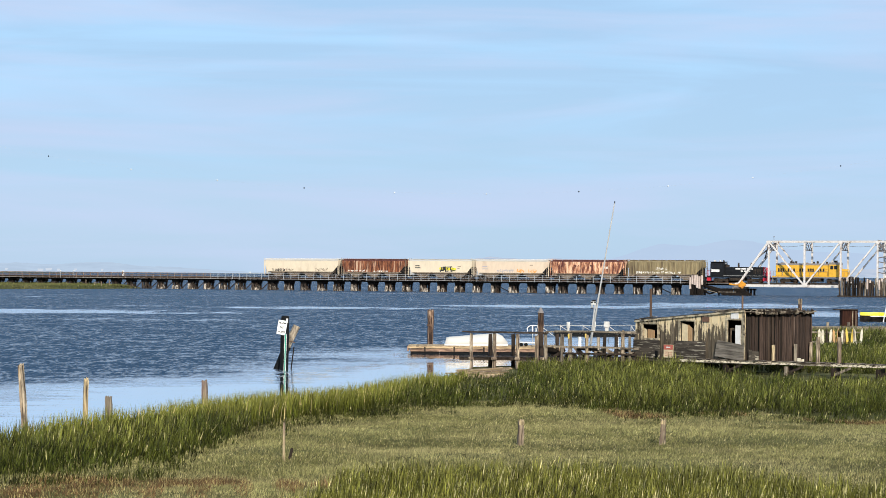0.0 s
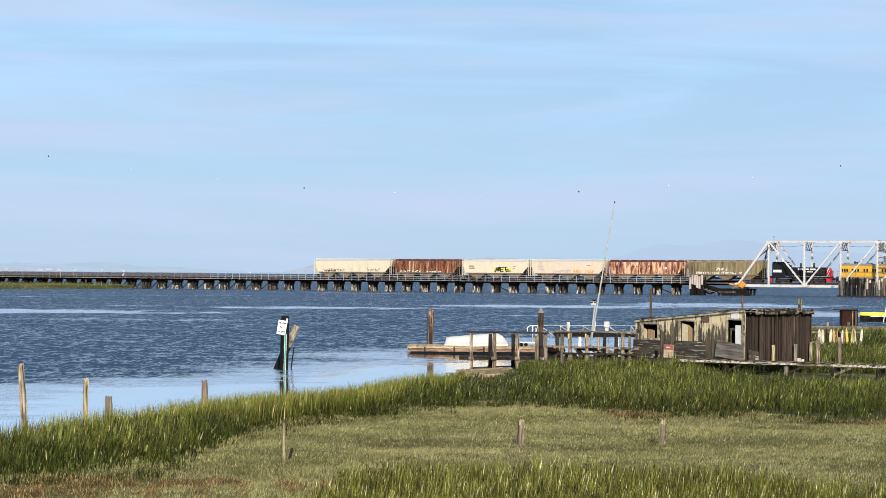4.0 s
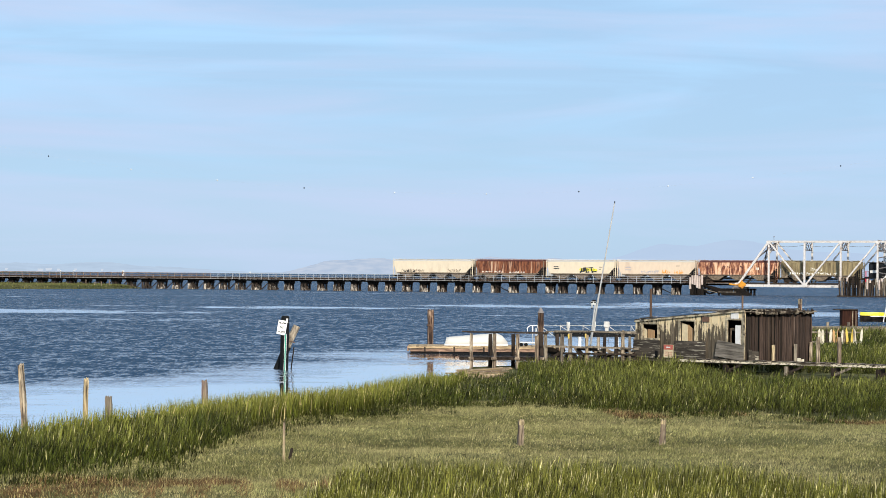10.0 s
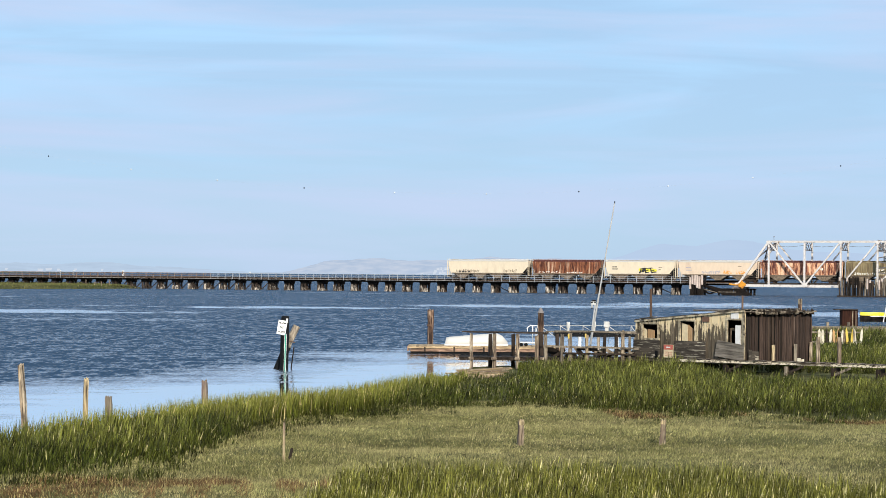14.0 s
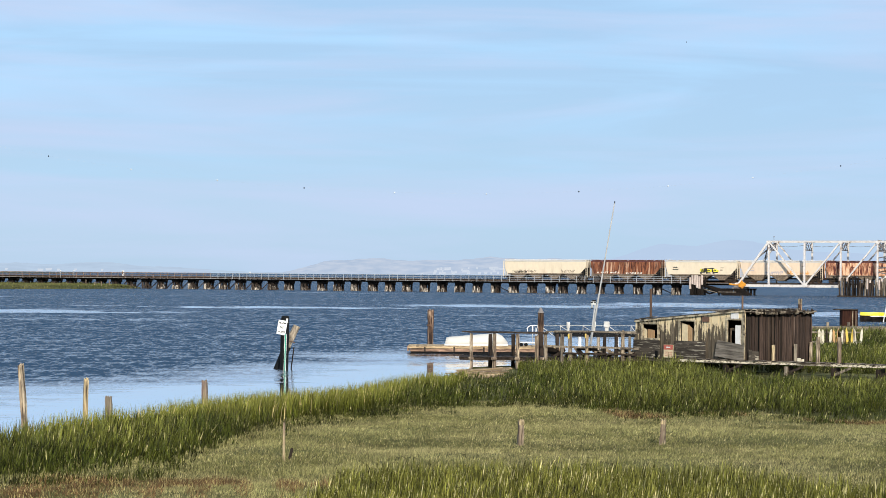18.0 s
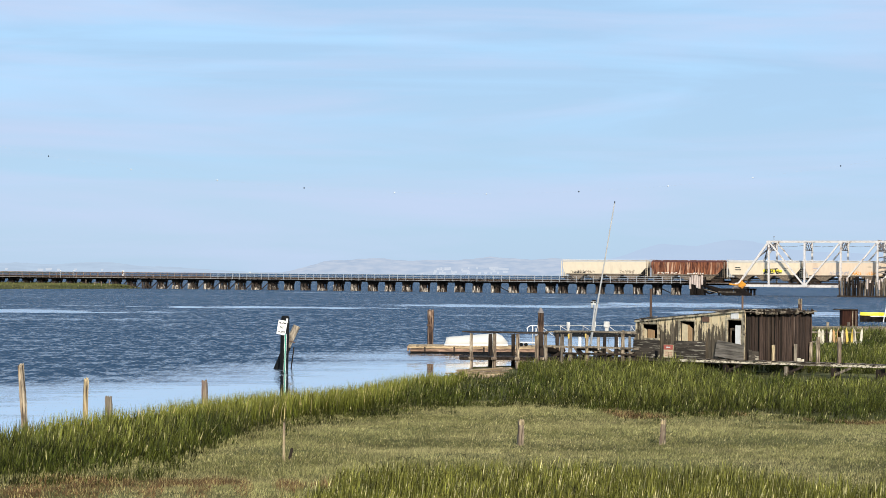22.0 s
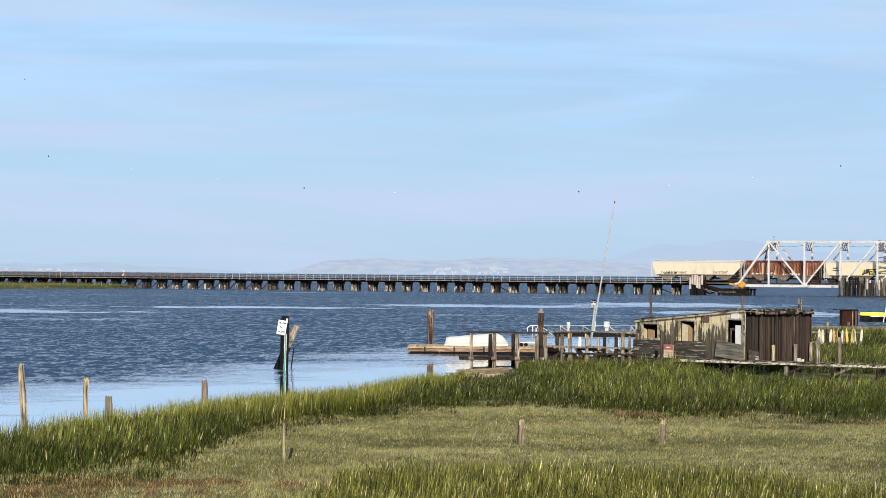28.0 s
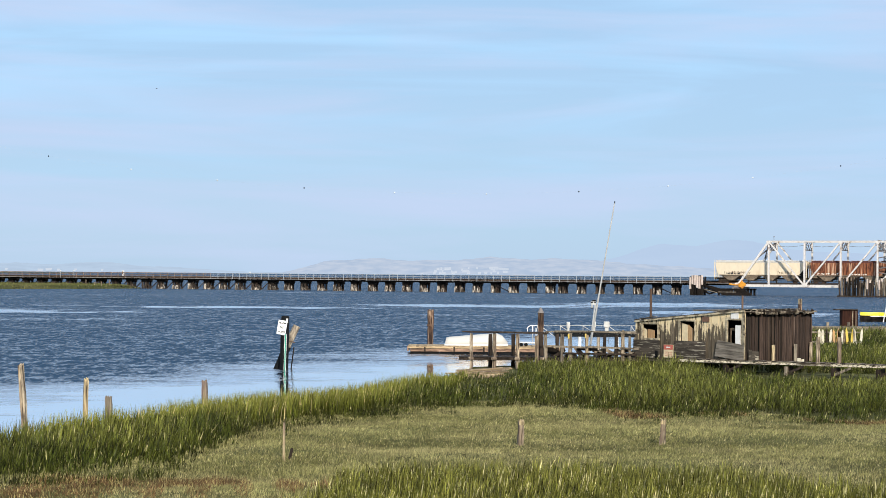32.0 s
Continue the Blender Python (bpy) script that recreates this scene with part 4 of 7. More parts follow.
def trestle(name, bents, x0, x1, label):
    """A timber trestle: bents of piles with caps, stringers, ties, rails and a side rail on a walkway."""
    t = thing(name, TRACK, label, "railway trestle")
    pile = Geo().rod((0, 0, -2.2), (0, 0, 1.62), 0.29, 0.24, 8, 0.08).mesh("pile", smooth=False)
    jackets = [Geo().rod((0, 0, -0.7), (0, 0, h), 0.40, 0.31, 9, 0.16).mesh("jacket") for h in (0.45, 0.7, 0.95, 1.2)]
    cap = Geo().box(-0.66, -1.75, 1.36, 0.66, 1.15, 1.78).mesh("cap", bevel=0.02)
    # corbels taper under the stringers, so that the bent spreads like shoulders
    corbel = Geo().prism([(-0.6, 1.6), (0.6, 1.6), (0.82, 1.8), (0.92, 2.0), (-0.92, 2.0), (-0.82, 1.8)], "y", -0.17, 0.17).mesh("corbel")
    brace = [Geo().beam((0.58, -1.5, 0.2 if k > 0 else 1.4), (0.58, 0.9, 1.4 if k > 0 else 0.2), 0.1, 0.22).mesh("cross_brace") for k in (-1, 1)]
    rr = random.Random(5)
    for s in bents:
        be = part("bent", cap, WOOD_TAR, t, m=pose(s, 0, 0, 0, 0, rr.uniform(-1, 1)))
        for y in (-1.4, -0.4, 0.7):
            for x in (-0.44, 0.44):
                xx = x + rr.uniform(-0.08, 0.08)
                part("pile", pile, PILE_SHADE, be, m=pose(xx, y, 0, 2.5 * ((y + 0.35) / 1.5), rr.uniform(-2, 2), rr.uniform(0, 360)))
                if s > -78 and y < -1 and x < 0 and rr.random() < 0.8:
                    part("pile_jacket", jackets[3], PILE_WHITE, be, "white barnacled pile jacket", m=pose(xx * 1.12, y - 0.1, rr.uniform(-0.1, 0.25), 0, 0, rr.uniform(0, 360)))
                elif s > -78 and y < 0 and rr.random() < (0.95 if y < -1 else 0.5):
                    part("pile_jacket", rr.choice(jackets), PILE_SHELL, be, "pale barnacled pile foot", m=pose(xx * 1.08, y - 0.1, rr.uniform(-0.25, 0.1), 0, 0, rr.uniform(0, 360)))
        for y in (-1.4, -0.3, 0.8):
            part("corbel", corbel, WOOD_TAR, be, m=pose(0, y, 0))
        if s < -42 or rr.random() < 0.3:
            part("cross_brace", brace[0], WOOD_TAR, be)
            part("cross_brace", brace[1], WOOD_TAR, be, m=pose(-1.16, 0, 0))
        if s < -42:
            # sway bracing across the open bays, set back between the bents
            part("sway_brace", Geo().beam((0.6, -1.7, 1.5), (2.4, -1.7, 0.05), 0.09, 0.2), WOOD_DARK, be)
            part("sway_brace", Geo().beam((-0.6, -1.62, 1.5), (-2.3, -1.62, 0.05), 0.09, 0.2), WOOD_DARK, be)
    # a few long braces hang between bents
    for i in range(len(bents) - 1):
        if bents[i] in FALLEN:
            part("sway_brace", Geo().beam((bents[i] + 0.5, -1.95, 1.6), (bents[i + 1] - 0.6, -1.95, 0.15), 0.09, 0.2), WOOD_TAR, t)
    for y in (-1.9, -1.3, -0.75, 0.75, 1.3, 1.9):
        part("stringer", Geo().box(x0, y - 0.13, 1.98, x1, y + 0.13, 2.36), WOOD_TAR, t)
    tie = Geo().box(-0.12, -2.0, 2.36, 0.12, 1.7, 2.5).mesh("tie")
    n = int((x1 - x0) / 0.62)
    for k in range(n):
        if k % 2 == 0 or n < 120:
            part("tie", tie, WOOD_TAR, t, m=pose(x0 + 0.3 + k * 0.62, 0, 0))
    for y in (-0.76, 0.76):
        g = Geo().prism([(y - 0.07, 2.5), (y + 0.07, 2.5), (y + 0.02, 2.53), (y + 0.035, RAIL_TOP), (y - 0.035, RAIL_TOP), (y - 0.02, 2.53)], "x", x0, x1)
        part("rail", g, RAIL_STEEL, t)
    # walkway brackets stick out of every bent, the planks lie on them
    bracket = Geo().prism([(-1.9, 2.2), (-3.1, 2.28), (-3.1, 2.36), (-1.9, 2.36)], "x", -0.09, 0.09).mesh("bracket")
    for s in bents:
        part("walkway_bracket", bracket, WOOD_TAR, t, m=pose(s, 0, 0))
    part("walkway", Geo().box(x0, -3.04, 2.36, x1, -1.85, 2.42), WOOD_DARK, t)
    part("kerb_beam", Geo().box(x0, -3.16, 2.39, x1, -3.045, 2.47), KERB_GREY, t, "bleached kerb timber")
    part("ballast_guard", Geo().box(x0, 1.75, 2.36, x1, 1.9, 2.95), WOOD_DARK, t)
    return t


def side_rail(t, x0, x1, material, step, width, y=-3.1, top=3.78, lines=(3.72, 3.3, 2.9), thick=0.03):
    post = Geo().box(-width / 2, -0.04, 2.3, width / 2, 0.04, top).mesh("rail_post")
    k = int((x1 - x0) / step)
    for i in range(k + 1):
        part("rail_post", post, material, t, m=pose(x0 + i * (x1 - x0) / k, y, 0))
    for z in lines:
        part("hand_rail", Geo().box(x0, y - 0.015, z - thick, x1, y + 0.015, z + thick), material, t)


FALLEN = (13.45, 51.8)
BENTS_LEFT = [26.8 - 4.45 * k for k in range(36)][::-1] + [29.8 + 4.4 * k for k in range(7)]
west = trestle("railway_trestle", BENTS_LEFT, -132, 70.2, "long low timber railway trestle across the river")
side_rail(west, -60, 60, GALV, 2.0, 0.09)
side_rail(west, -131.5, -60, RAIL_BROWN, 2.0, 0.15, thick=0.07)
side_rail(west, -131.5, 60, TRUSS_DARK, 3.9, 0.07, y=2.6, lines=(3.72, 3.3))
east = trestle("railway_trestle", [143.0 + 4.45 * k for k in range(25)], 138.7, 254, "low timber railway trestle beyond the swing span")
side_rail(east, 139, 253, GALV, 4.0, 0.09)


def signal_mast(s, h):
    t = thing("signal_marker", TRACK @ pose(s, -3.3, 2.3), "small white marker light on the trestle rail", "marker light")
    part("post", Geo().rod((0, 0, 0), (0, 0, h), 0.04), GALV, t)
    part("head", Geo().box(-0.12, -0.12, h, 0.12, 0.12, h + 0.3), WHITE, t, bevel=0.04)


for s, h in ((-103.5, 1.55), (-99.5, 1.6), (-49, 1.5)):
    signal_mast(s, h)
relay = thing("relay_cabinet", TRACK @ pose(-89.2, 2.9, 2.44), "white and red relay cabinet on the trestle", "cabinet")
part("body", Geo().box(-0.22, -0.22, 0, 0.22, 0.22, 1.6), WHITE, relay, bevel=0.03)
part("door", Geo().box(-0.17, -0.25, 0.9, 0.17, -0.22, 1.5), RED_BOARD, relay, "faded red cabinet door")
part("roof", Geo().box(-0.27, -0.27, 1.6, 0.27, 0.27, 1.75), WHITE, relay, bevel=0.05)

# ---------------------------------------------------------------- swing span
# panel points along the rails; bottom chord and top chord heights
BOT, TOP, HALF = 1.98, 11.3, 2.95
NODES = [70.7, 77.5, 85.2, 92.9, 100.6]
MIDDLE = 104.45
RIGHT = [2 * MIDDLE - x for x in NODES[::-1]]


def swing_span():
    t = thing("swing_bridge", TRACK, "white riveted steel railway swing bridge with rust stains", "swing bridge")
    for side, y in (("near", -HALF), ("far", HALF)):
        whole = NODES + RIGHT
        part("bottom_chord", Geo().box(whole[0] - 0.6, y - 0.22, BOT - 0.27, whole[-1] + 0.6, y + 0.22, BOT + 0.27), TRUSS_WHITE, t)
        part("top_chord", Geo().box(NODES[1] - 0.3, y - 0.2, TOP - 0.16, RIGHT[-2] + 0.3, y + 0.2, TOP + 0.14), TRUSS_WHITE, t)
        part("chord_cover", Geo().box(NODES[1] - 0.35, y - 0.3, TOP + 0.14, RIGHT[-2] + 0.35, y + 0.3, TOP + 0.2), TRUSS_WHITE, t)
        for arm in (NODES, RIGHT[::-1]):
            a, b, c, d, e = arm
            part("end_post", Geo().beam((a, y, BOT), (b, y, TOP), 0.46, 0.42), TRUSS_WHITE, t)
            for x in (b, c, d, e):
                part("vertical", Geo().box(x - 0.17, y - 0.2, BOT + 0.25, x + 0.17, y + 0.2, TOP - 0.25), TRUSS_WHITE, t)
            for p, q in (((b, TOP), (c, BOT)), ((c, BOT), (d, TOP)), ((d, BOT), (e, TOP))):
                part("diagonal", Geo().beam((p[0], y, p[1]), (q[0], y, q[1]), 0.34, 0.3), TRUSS_WHITE, t)
            for x, z in ((b, TOP), (c, BOT), (d, TOP), (e, TOP), (a, BOT), (d, BOT)):
                w = 0.45 if z == TOP else 0.7
                part("gusset_plate", Geo().prism([(x - w, z - 0.25), (x - w * 0.6, z - 0.55 if z == TOP else z + 0.6), (x + w * 0.6, z - 0.55 if z == TOP else z + 0.6), (x + w, z - 0.25), (x + w, z + 0.12 if z == TOP else z - 0.2), (x - w, z + 0.12 if z == TOP else z - 0.2)], "y", y - 0.28, y + 0.28), TRUSS_WHITE, t)
        # the centre panel
        part("diagonal", Geo().beam((NODES[-1], y, TOP), (RIGHT[0], y, BOT), 0.3, 0.34), TRUSS_DARK, t)
        part("diagonal", Geo().beam((NODES[-1], y, BOT), (RIGHT[0], y, TOP), 0.3, 0.34), TRUSS_WHITE, t)
        for k in range(4):
            z = BOT + 1.5 + 2.2 * k
            part("tower_brace", Geo().beam((NODES[-1], y, z), (RIGHT[0], y, z + 1.5), 0.16, 0.2), TRUSS_DARK, t)
            part("tower_brace", Geo().beam((RIGHT[0], y, z), (NODES[-1], y, z + 1.5), 0.16, 0.2), TRUSS_DARK, t)
    # sway frames and lateral bracing between the two trusses
    for x in NODES[1:] + RIGHT[:-1]:
        part("top_strut", Geo().box(x - 0.15, -HALF + 0.2, TOP - 0.2, x + 0.15, HALF - 0.2, TOP + 0.1), TRUSS_WHITE, t)
        part("sway_strut", Geo().box(x - 0.1, -HALF + 0.2, TOP - 1.9, x + 0.1, HALF - 0.2, TOP - 1.65), TRUSS_DARK, t)
        for k in range(3):
            y0 = -HALF + 0.2 + k * 1.83
            part("lattice_bar", Geo().beam((x, y0, TOP - 1.75), (x, y0 + 1.83, TOP - 0.1), 0.09, 0.12), TRUSS_DARK, t)
            part("lattice_bar", Geo().beam((x, y0 + 1.83, TOP - 1.75), (x, y0, TOP - 0.1), 0.09, 0.12), TRUSS_DARK, t)
        part("floor_beam", Geo().box(x - 0.2, -HALF + 0.2, BOT - 0.3, x + 0.2, HALF - 0.2, BOT + 0.18), TRUSS_DARK, t)
    pts = NODES[1:] + RIGHT[:-1]
    for a, b in zip(pts[:-1], pts[1:]):
        part("lateral_brace", Geo().beam((a, -HALF, TOP), (b, HALF, TOP), 0.14, 0.14), TRUSS_DARK, t)
        part("lateral_brace", Geo().beam((a, HALF, TOP), (b, -HALF, TOP), 0.14, 0.14), TRUSS_DARK, t)
    for a, b in ((NODES[0], NODES[1]), (RIGHT[-1], RIGHT[-2])):
        part("portal_brace", Geo().beam((a + (b - a) * 0.62, -HALF, BOT + (TOP - BOT) * 0.62), (b, HALF, TOP), 0.2, 0.25), TRUSS_DARK, t)
        part("portal_brace", Geo().beam((a + (b - a) * 0.62, HALF, BOT + (TOP - BOT) * 0.62), (b, -HALF, TOP), 0.2, 0.25), TRUSS_DARK, t)
    for y in (-1.0, 1.0):
        part("stringer", Geo().box(NODES[0], y - 0.15, BOT - 0.1, RIGHT[-1], y + 0.15, 2.36), TRUSS_DARK, t)
    tie = Geo().box(-0.13, -2.0, 2.36, 0.13, 2.0, 2.5).mesh("tie")
    for k in range(52):
        part("tie", tie, WOOD_DARK, t, m=pose(NODES[0] + 0.3 + k * 1.24, 0, 0))
    for y in (-0.76, 0.76):
        part("rail", Geo().prism([(y - 0.07, 2.5), (y + 0.07, 2.5), (y + 0.02, 2.53), (y + 0.035, RAIL_TOP), (y - 0.035, RAIL_TOP), (y - 0.02, 2.53)], "x", 70.3, 138.6), RAIL_STEEL, t)
    part("deck_edge", Geo().box(NODES[0], -2.5, 2.36, RIGHT[-1], -2.1, 2.62), WOOD_DARK, t)
    # power cable slung under the top chord and a small weather vane on the corner
    pts = [(NODES[1] + k * 1.9, -HALF + 0.6, TOP - 0.75 - 0.35 * math.sin(math.pi * ((k * 1.9) % 7.7) / 7.7)) for k in range(13)]
    g = Geo()
    for p, q in zip(pts[:-1], pts[1:]):
        g.rod(p, q, 0.035, n=4)
    part("cable", g, TRUSS_DARK, t)
    part("lamp_post", Geo().rod((78.6, -HALF, TOP + 0.2), (78.6, -HALF, TOP + 1.2), 0.05), TRUSS_DARK, t)
    part("lamp", Geo().box(78.5, -HALF - 0.1, TOP + 0.85, 78.7, -HALF + 0.1, TOP + 1.15), TRUSS_DARK, t, bevel=0.05)
    # the orange end locks
    part("end_lock", Geo().prism([(69.0, BOT + 0.15), (70.3, BOT + 0.0), (71.1, BOT + 0.05), (71.1, BOT + 0.25), (70.1, BOT + 0.25), (69.1, BOT + 0.5)], "y", -HALF - 0.62, -HALF - 0.24), ORANGE, t, "orange steel end lock", bevel=0.03)
    part("lock_case", Geo().prism([(71.1, BOT - 0.3), (71.6, BOT - 0.4), (71.9, BOT - 0.75), (72.2, BOT - 0.4), (72.7, BOT + 0.1), (72.5, BOT + 0.55), (72.1, BOT + 0.65), (71.8, BOT + 1.15), (71.5, BOT + 0.6), (71.1, BOT + 0.4)], "y", -HALF - 0.7, -HALF - 0.26), ORANGE, t, "orange lock case", bevel=0.05)
    return t


swing_span()


def pile_cluster(name, s, y, w, d, nx_, ny_, z0, z1, seed, label, rails=True, white=0.6, r=0.25, uneven=0.6, sleeve=(1.2, 2.4), at_z=(0.35,), woods=(PILE_SHADE, WOOD_DARK, WOOD_TAR, WOOD_GREY)):
    """A fender or dolphin of driven piles, walings round it."""
    t = thing(name, TRACK @ pose(s, y, 0), label, "pile cluster")
    rr = random.Random(seed)
    for i in range(nx_):
        for j in range(ny_):
            x, yy = -w / 2 + w * i / max(1, nx_ - 1), -d / 2 + d * j / max(1, ny_ - 1)
            h = rr.uniform(z1 - uneven, z1 + 0.25)
            g = Geo().rod((x + rr.uniform(-0.15, 0.15), yy, z0), (x + rr.uniform(-0.22, 0.22), yy, h), r, r * 0.85, 9, 0.08)
            pile = part("fender_timber", g, rr.choice(woods), t)
            if j == 0 and rr.random() < white:
                part("pile_sleeve", Geo().rod((x, yy - 0.12, h - rr.uniform(*sleeve)), (x, yy - 0.12, h + 0.04), r * 1.08, r * 1.05, 9, 0.06), SLEEVE, pile, "faded white painted pile top")
    if rails:
        for z in at_z:
            part("waling", Geo().box(-w / 2 - 0.4, -d / 2 - 0.42, z - 0.16, w / 2 + 0.4, -d / 2 - 0.2, z + 0.16), WOOD_DARK, t)
    return t


pile_cluster("fender_dolphin", 62.3, -4.4, 2.6, 1.8, 6, 3, -2.2, 3.95, 1, "cluster of driven timber fender piles with faded white tops", white=1.0, uneven=0.4, sleeve=(1.8, 2.7), at_z=(), r=0.24, woods=(WOOD_TAR,))
pile_cluster("pivot_fender", 97.0, -5.2, 6.8, 2.2, 14, 2, -2.2, 3.75, 2, "timber fender piles round the swing bridge pivot", white=0.4, r=0.2, uneven=1.1, sleeve=(0.5, 2.2), at_z=(0.0,), woods=(PILE_SHADE, WOOD_DARK, WOOD_TAR, WOOD_GREY))
pile_cluster("pivot_fender", 104.3, -5.2, 6.0, 2.2, 13, 2, -2.2, 3.75, 3, "timber fender piles round the swing bridge pivot", white=0.4, r=0.2, uneven=1.1, sleeve=(0.5, 2.2), at_z=(0.0,), woods=(PILE_SHADE, WOOD_DARK, WOOD_TAR, WOOD_GREY))


def pivot_pier():
    t = thing("pivot_pier", TRACK @ pose(MIDDLE, 0, 0), "round concrete pivot pier under the swing bridge", "bridge pier")
    part("drum", Geo().rod((0, 0, -2), (0, 0, 1.2), 3.2, 3.0, 20), PILE_SHELL, t)
    part("turntable", Geo().rod((0, 0, 1.2), (0, 0, 1.7), 2.6, 2.6, 20), TRUSS_DARK, t)


pivot_pier()


def rest_pier(s):
    """The timber rest pier under the end of the span, with a raft of baulks."""
    t = thing("rest_pier", TRACK @ pose(s, 0, 0), "dark timber rest pier with slanting baulks", "bridge pier")
    rr = random.Random(9)
    for k in range(5):
        x = -3.6 + k * 1.4
        for y in (-3.6, -1.2, 1.2, 3.6):
            part("pile", Geo().rod((x, y, -2.2), (x, y, 0.95), 0.24, n=8, rough=0.06), PILE_SHADE, t)
    for k in range(4):
        part("cap", Geo().box(-4.4, -3.9 + k * 2.4, 0.95, 2.4, -3.4 + k * 2.4, 1.3), WOOD_TAR, t)
    for k in range(5):
        z = 0.08 + k * 0.26
        part("crib_timber", Geo().box(0.2 - 0.15 * (k % 2), -4.9, z, 3.5 - 0.3 * k, -4.2, z + 0.24), WOOD_TAR, t)
    part("raft", Geo().box(-2.4, -5.3, -0.1, 3.6, -4.3, 0.42), WOOD_TAR, t, "floating timber camel")
    # a boarded fender leans from the dolphin down to the raft
    for k in range(6):
        part("fender_board", Geo().beam((-6.6 + 0.32 * k, -4.62, 2.0 - 0.05 * k), (-3.2 + 0.3 * k, -4.72, 0.35), 0.12, 0.3), WOOD_TAR, t)
    part("fender_wale", Geo().beam((-6.4, -4.8, 1.1), (-3.6, -4.85, 0.45), 0.1, 0.14), WOOD_GREY, t, "bleached wale")
    part("ledger", Geo().box(-3.4, -4.95, 0.5, 0.6, -4.75, 0.66), WOOD_GREY, t, "bleached ledger")
    for a, b in (((-7.0, 1.9), (-3.2, 0.45)), ((-6.6, 1.0), (-2.2, 0.3)), ((-5.2, 1.7), (-0.6, 0.55)), ((-7.4, 0.3), (-4.6, 1.7)), ((-7.8, 1.6), (-5.6, 0.2)), ((-5.6, 0.15), (-2.0, 1.2))):
        part("baulk", Geo().beam((a[0], -4.1 + rr.uniform(-0.3, 0.3), a[1]), (b[0], -4.3, b[1]), 0.3, 0.34), WOOD_TAR, t)
    part("bearing_block", Geo().box(-0.8, -3.4, 1.3, 0.9, 3.4, 1.62), TRUSS_DARK, t)


rest_pier(70.4)
rest_pier(2 * MIDDLE - 70.4)


def overhead_cable():
    """A sagging cable over the river beyond the bridge, with dark and white marker balls."""
    t = thing("overhead_cable", pose(4.0, 640, 0), "overhead cable across the river with dark and white marker balls", "cable")
    sag = lambda x: 28.6 + 0.00068 * x * x
    g = Geo()
    xs = [-330 + 30 * k for k in range(23)]
    for a, b in zip(xs[:-1], xs[1:]):
        g.rod((a, 0, sag(a)), (b, 0, sag(b)), 0.004, n=4)
    part("wire", g, POLE_WHITE, t)
    for k, x in enumerate((-125.4, -100.0, -73.5, -46.8, -19.0, 9.2, 37.6, 65.0, 91.0, 118.0)):
        rings = [[(x + 0.22 * math.cos(e) * math.cos(i * math.pi / 5), 0.22 * math.cos(e) * math.sin(i * math.pi / 5), sag(x) + 0.22 * math.sin(e)) for i in range(10)] for e in (-1.45, -0.9, -0.3, 0.3, 0.9, 1.45)]
        part("marker_ball", Geo().loft(rings), BLACK if k % 3 == 0 else WHITE, t, "dark marker ball" if k % 3 == 0 else "white marker ball", smooth=True)


overhead_cable()


# ---------------------------------------------------------------- train
TAIL = -46.6
TRAIN, WHEELS = [], []
WHEEL_R = 0.44


def wheel_mesh():
    g = Geo()
    for y in (-0.76, 0.76):
        k = 1 if y > 0 else -1
        g.rod((0, y - 0.065 * k, 0), (0, y + 0.065 * k, 0), WHEEL_R, WHEEL_R - 0.012, 18)
        g.rod((0, y - 0.085 * k, 0), (0, y - 0.06 * k, 0), WHEEL_R + 0.03, n=18)
    g.rod((0, -0.95, 0), (0, 0.95, 0), 0.085, n=8)
    g.box(-0.12, -0.84, 0.1, 0.12, -0.82, 0.3)
    return g.mesh("wheelset")


WHEELSET = wheel_mesh()


def side_frame(half):
    """The cast side of a truck, arched over two axles."""
    o = [(-half - 0.32, 0.55), (-half - 0.32, 0.30), (-half + 0.1, 0.28), (-half + 0.42, 0.42), (-0.42, 0.12), (0.42, 0.12), (half - 0.42, 0.42), (half - 0.1, 0.28), (half + 0.32, 0.30), (half + 0.32, 0.55), (0.5, 0.78), (-0.5, 0.78)]
    return Geo().prism(o, "y", -1.07, -0.93).prism(o, "y", 0.93, 1.07)


def truck(car, x, half=0.86):
    f = part("truck_frame", side_frame(half), UNDER, car, m=pose(x, 0, 0))
    part("bolster", Geo().box(-0.2, -1.1, 0.5, 0.2, 1.1, 0.82), UNDER, f)
    g = Geo()
    for y in (-1.0, 1.0):
        for dx in (-0.16, 0, 0.16):
            g.rod((dx, y, 0.16), (dx, y, 0.5), 0.07, n=6)
    part("springs", g, RAIL_STEEL, f)
    for dx in (-half, half):
        w = part("wheelset", WHEELSET, RAIL_STEEL, f, m=pose(dx, 0, WHEEL_R))
        WHEELS.append((w, dx))
    return f


def coupler(car, x, way):
    part("coupler", Geo().box(min(x, x + way * 0.5), -0.14, 0.72, max(x, x + way * 0.5), 0.14, 0.98).box(x + way * 0.42 - 0.12, -0.2, 0.68, x + way * 0.42 + 0.12, 0.2, 1.02), UNDER, car)


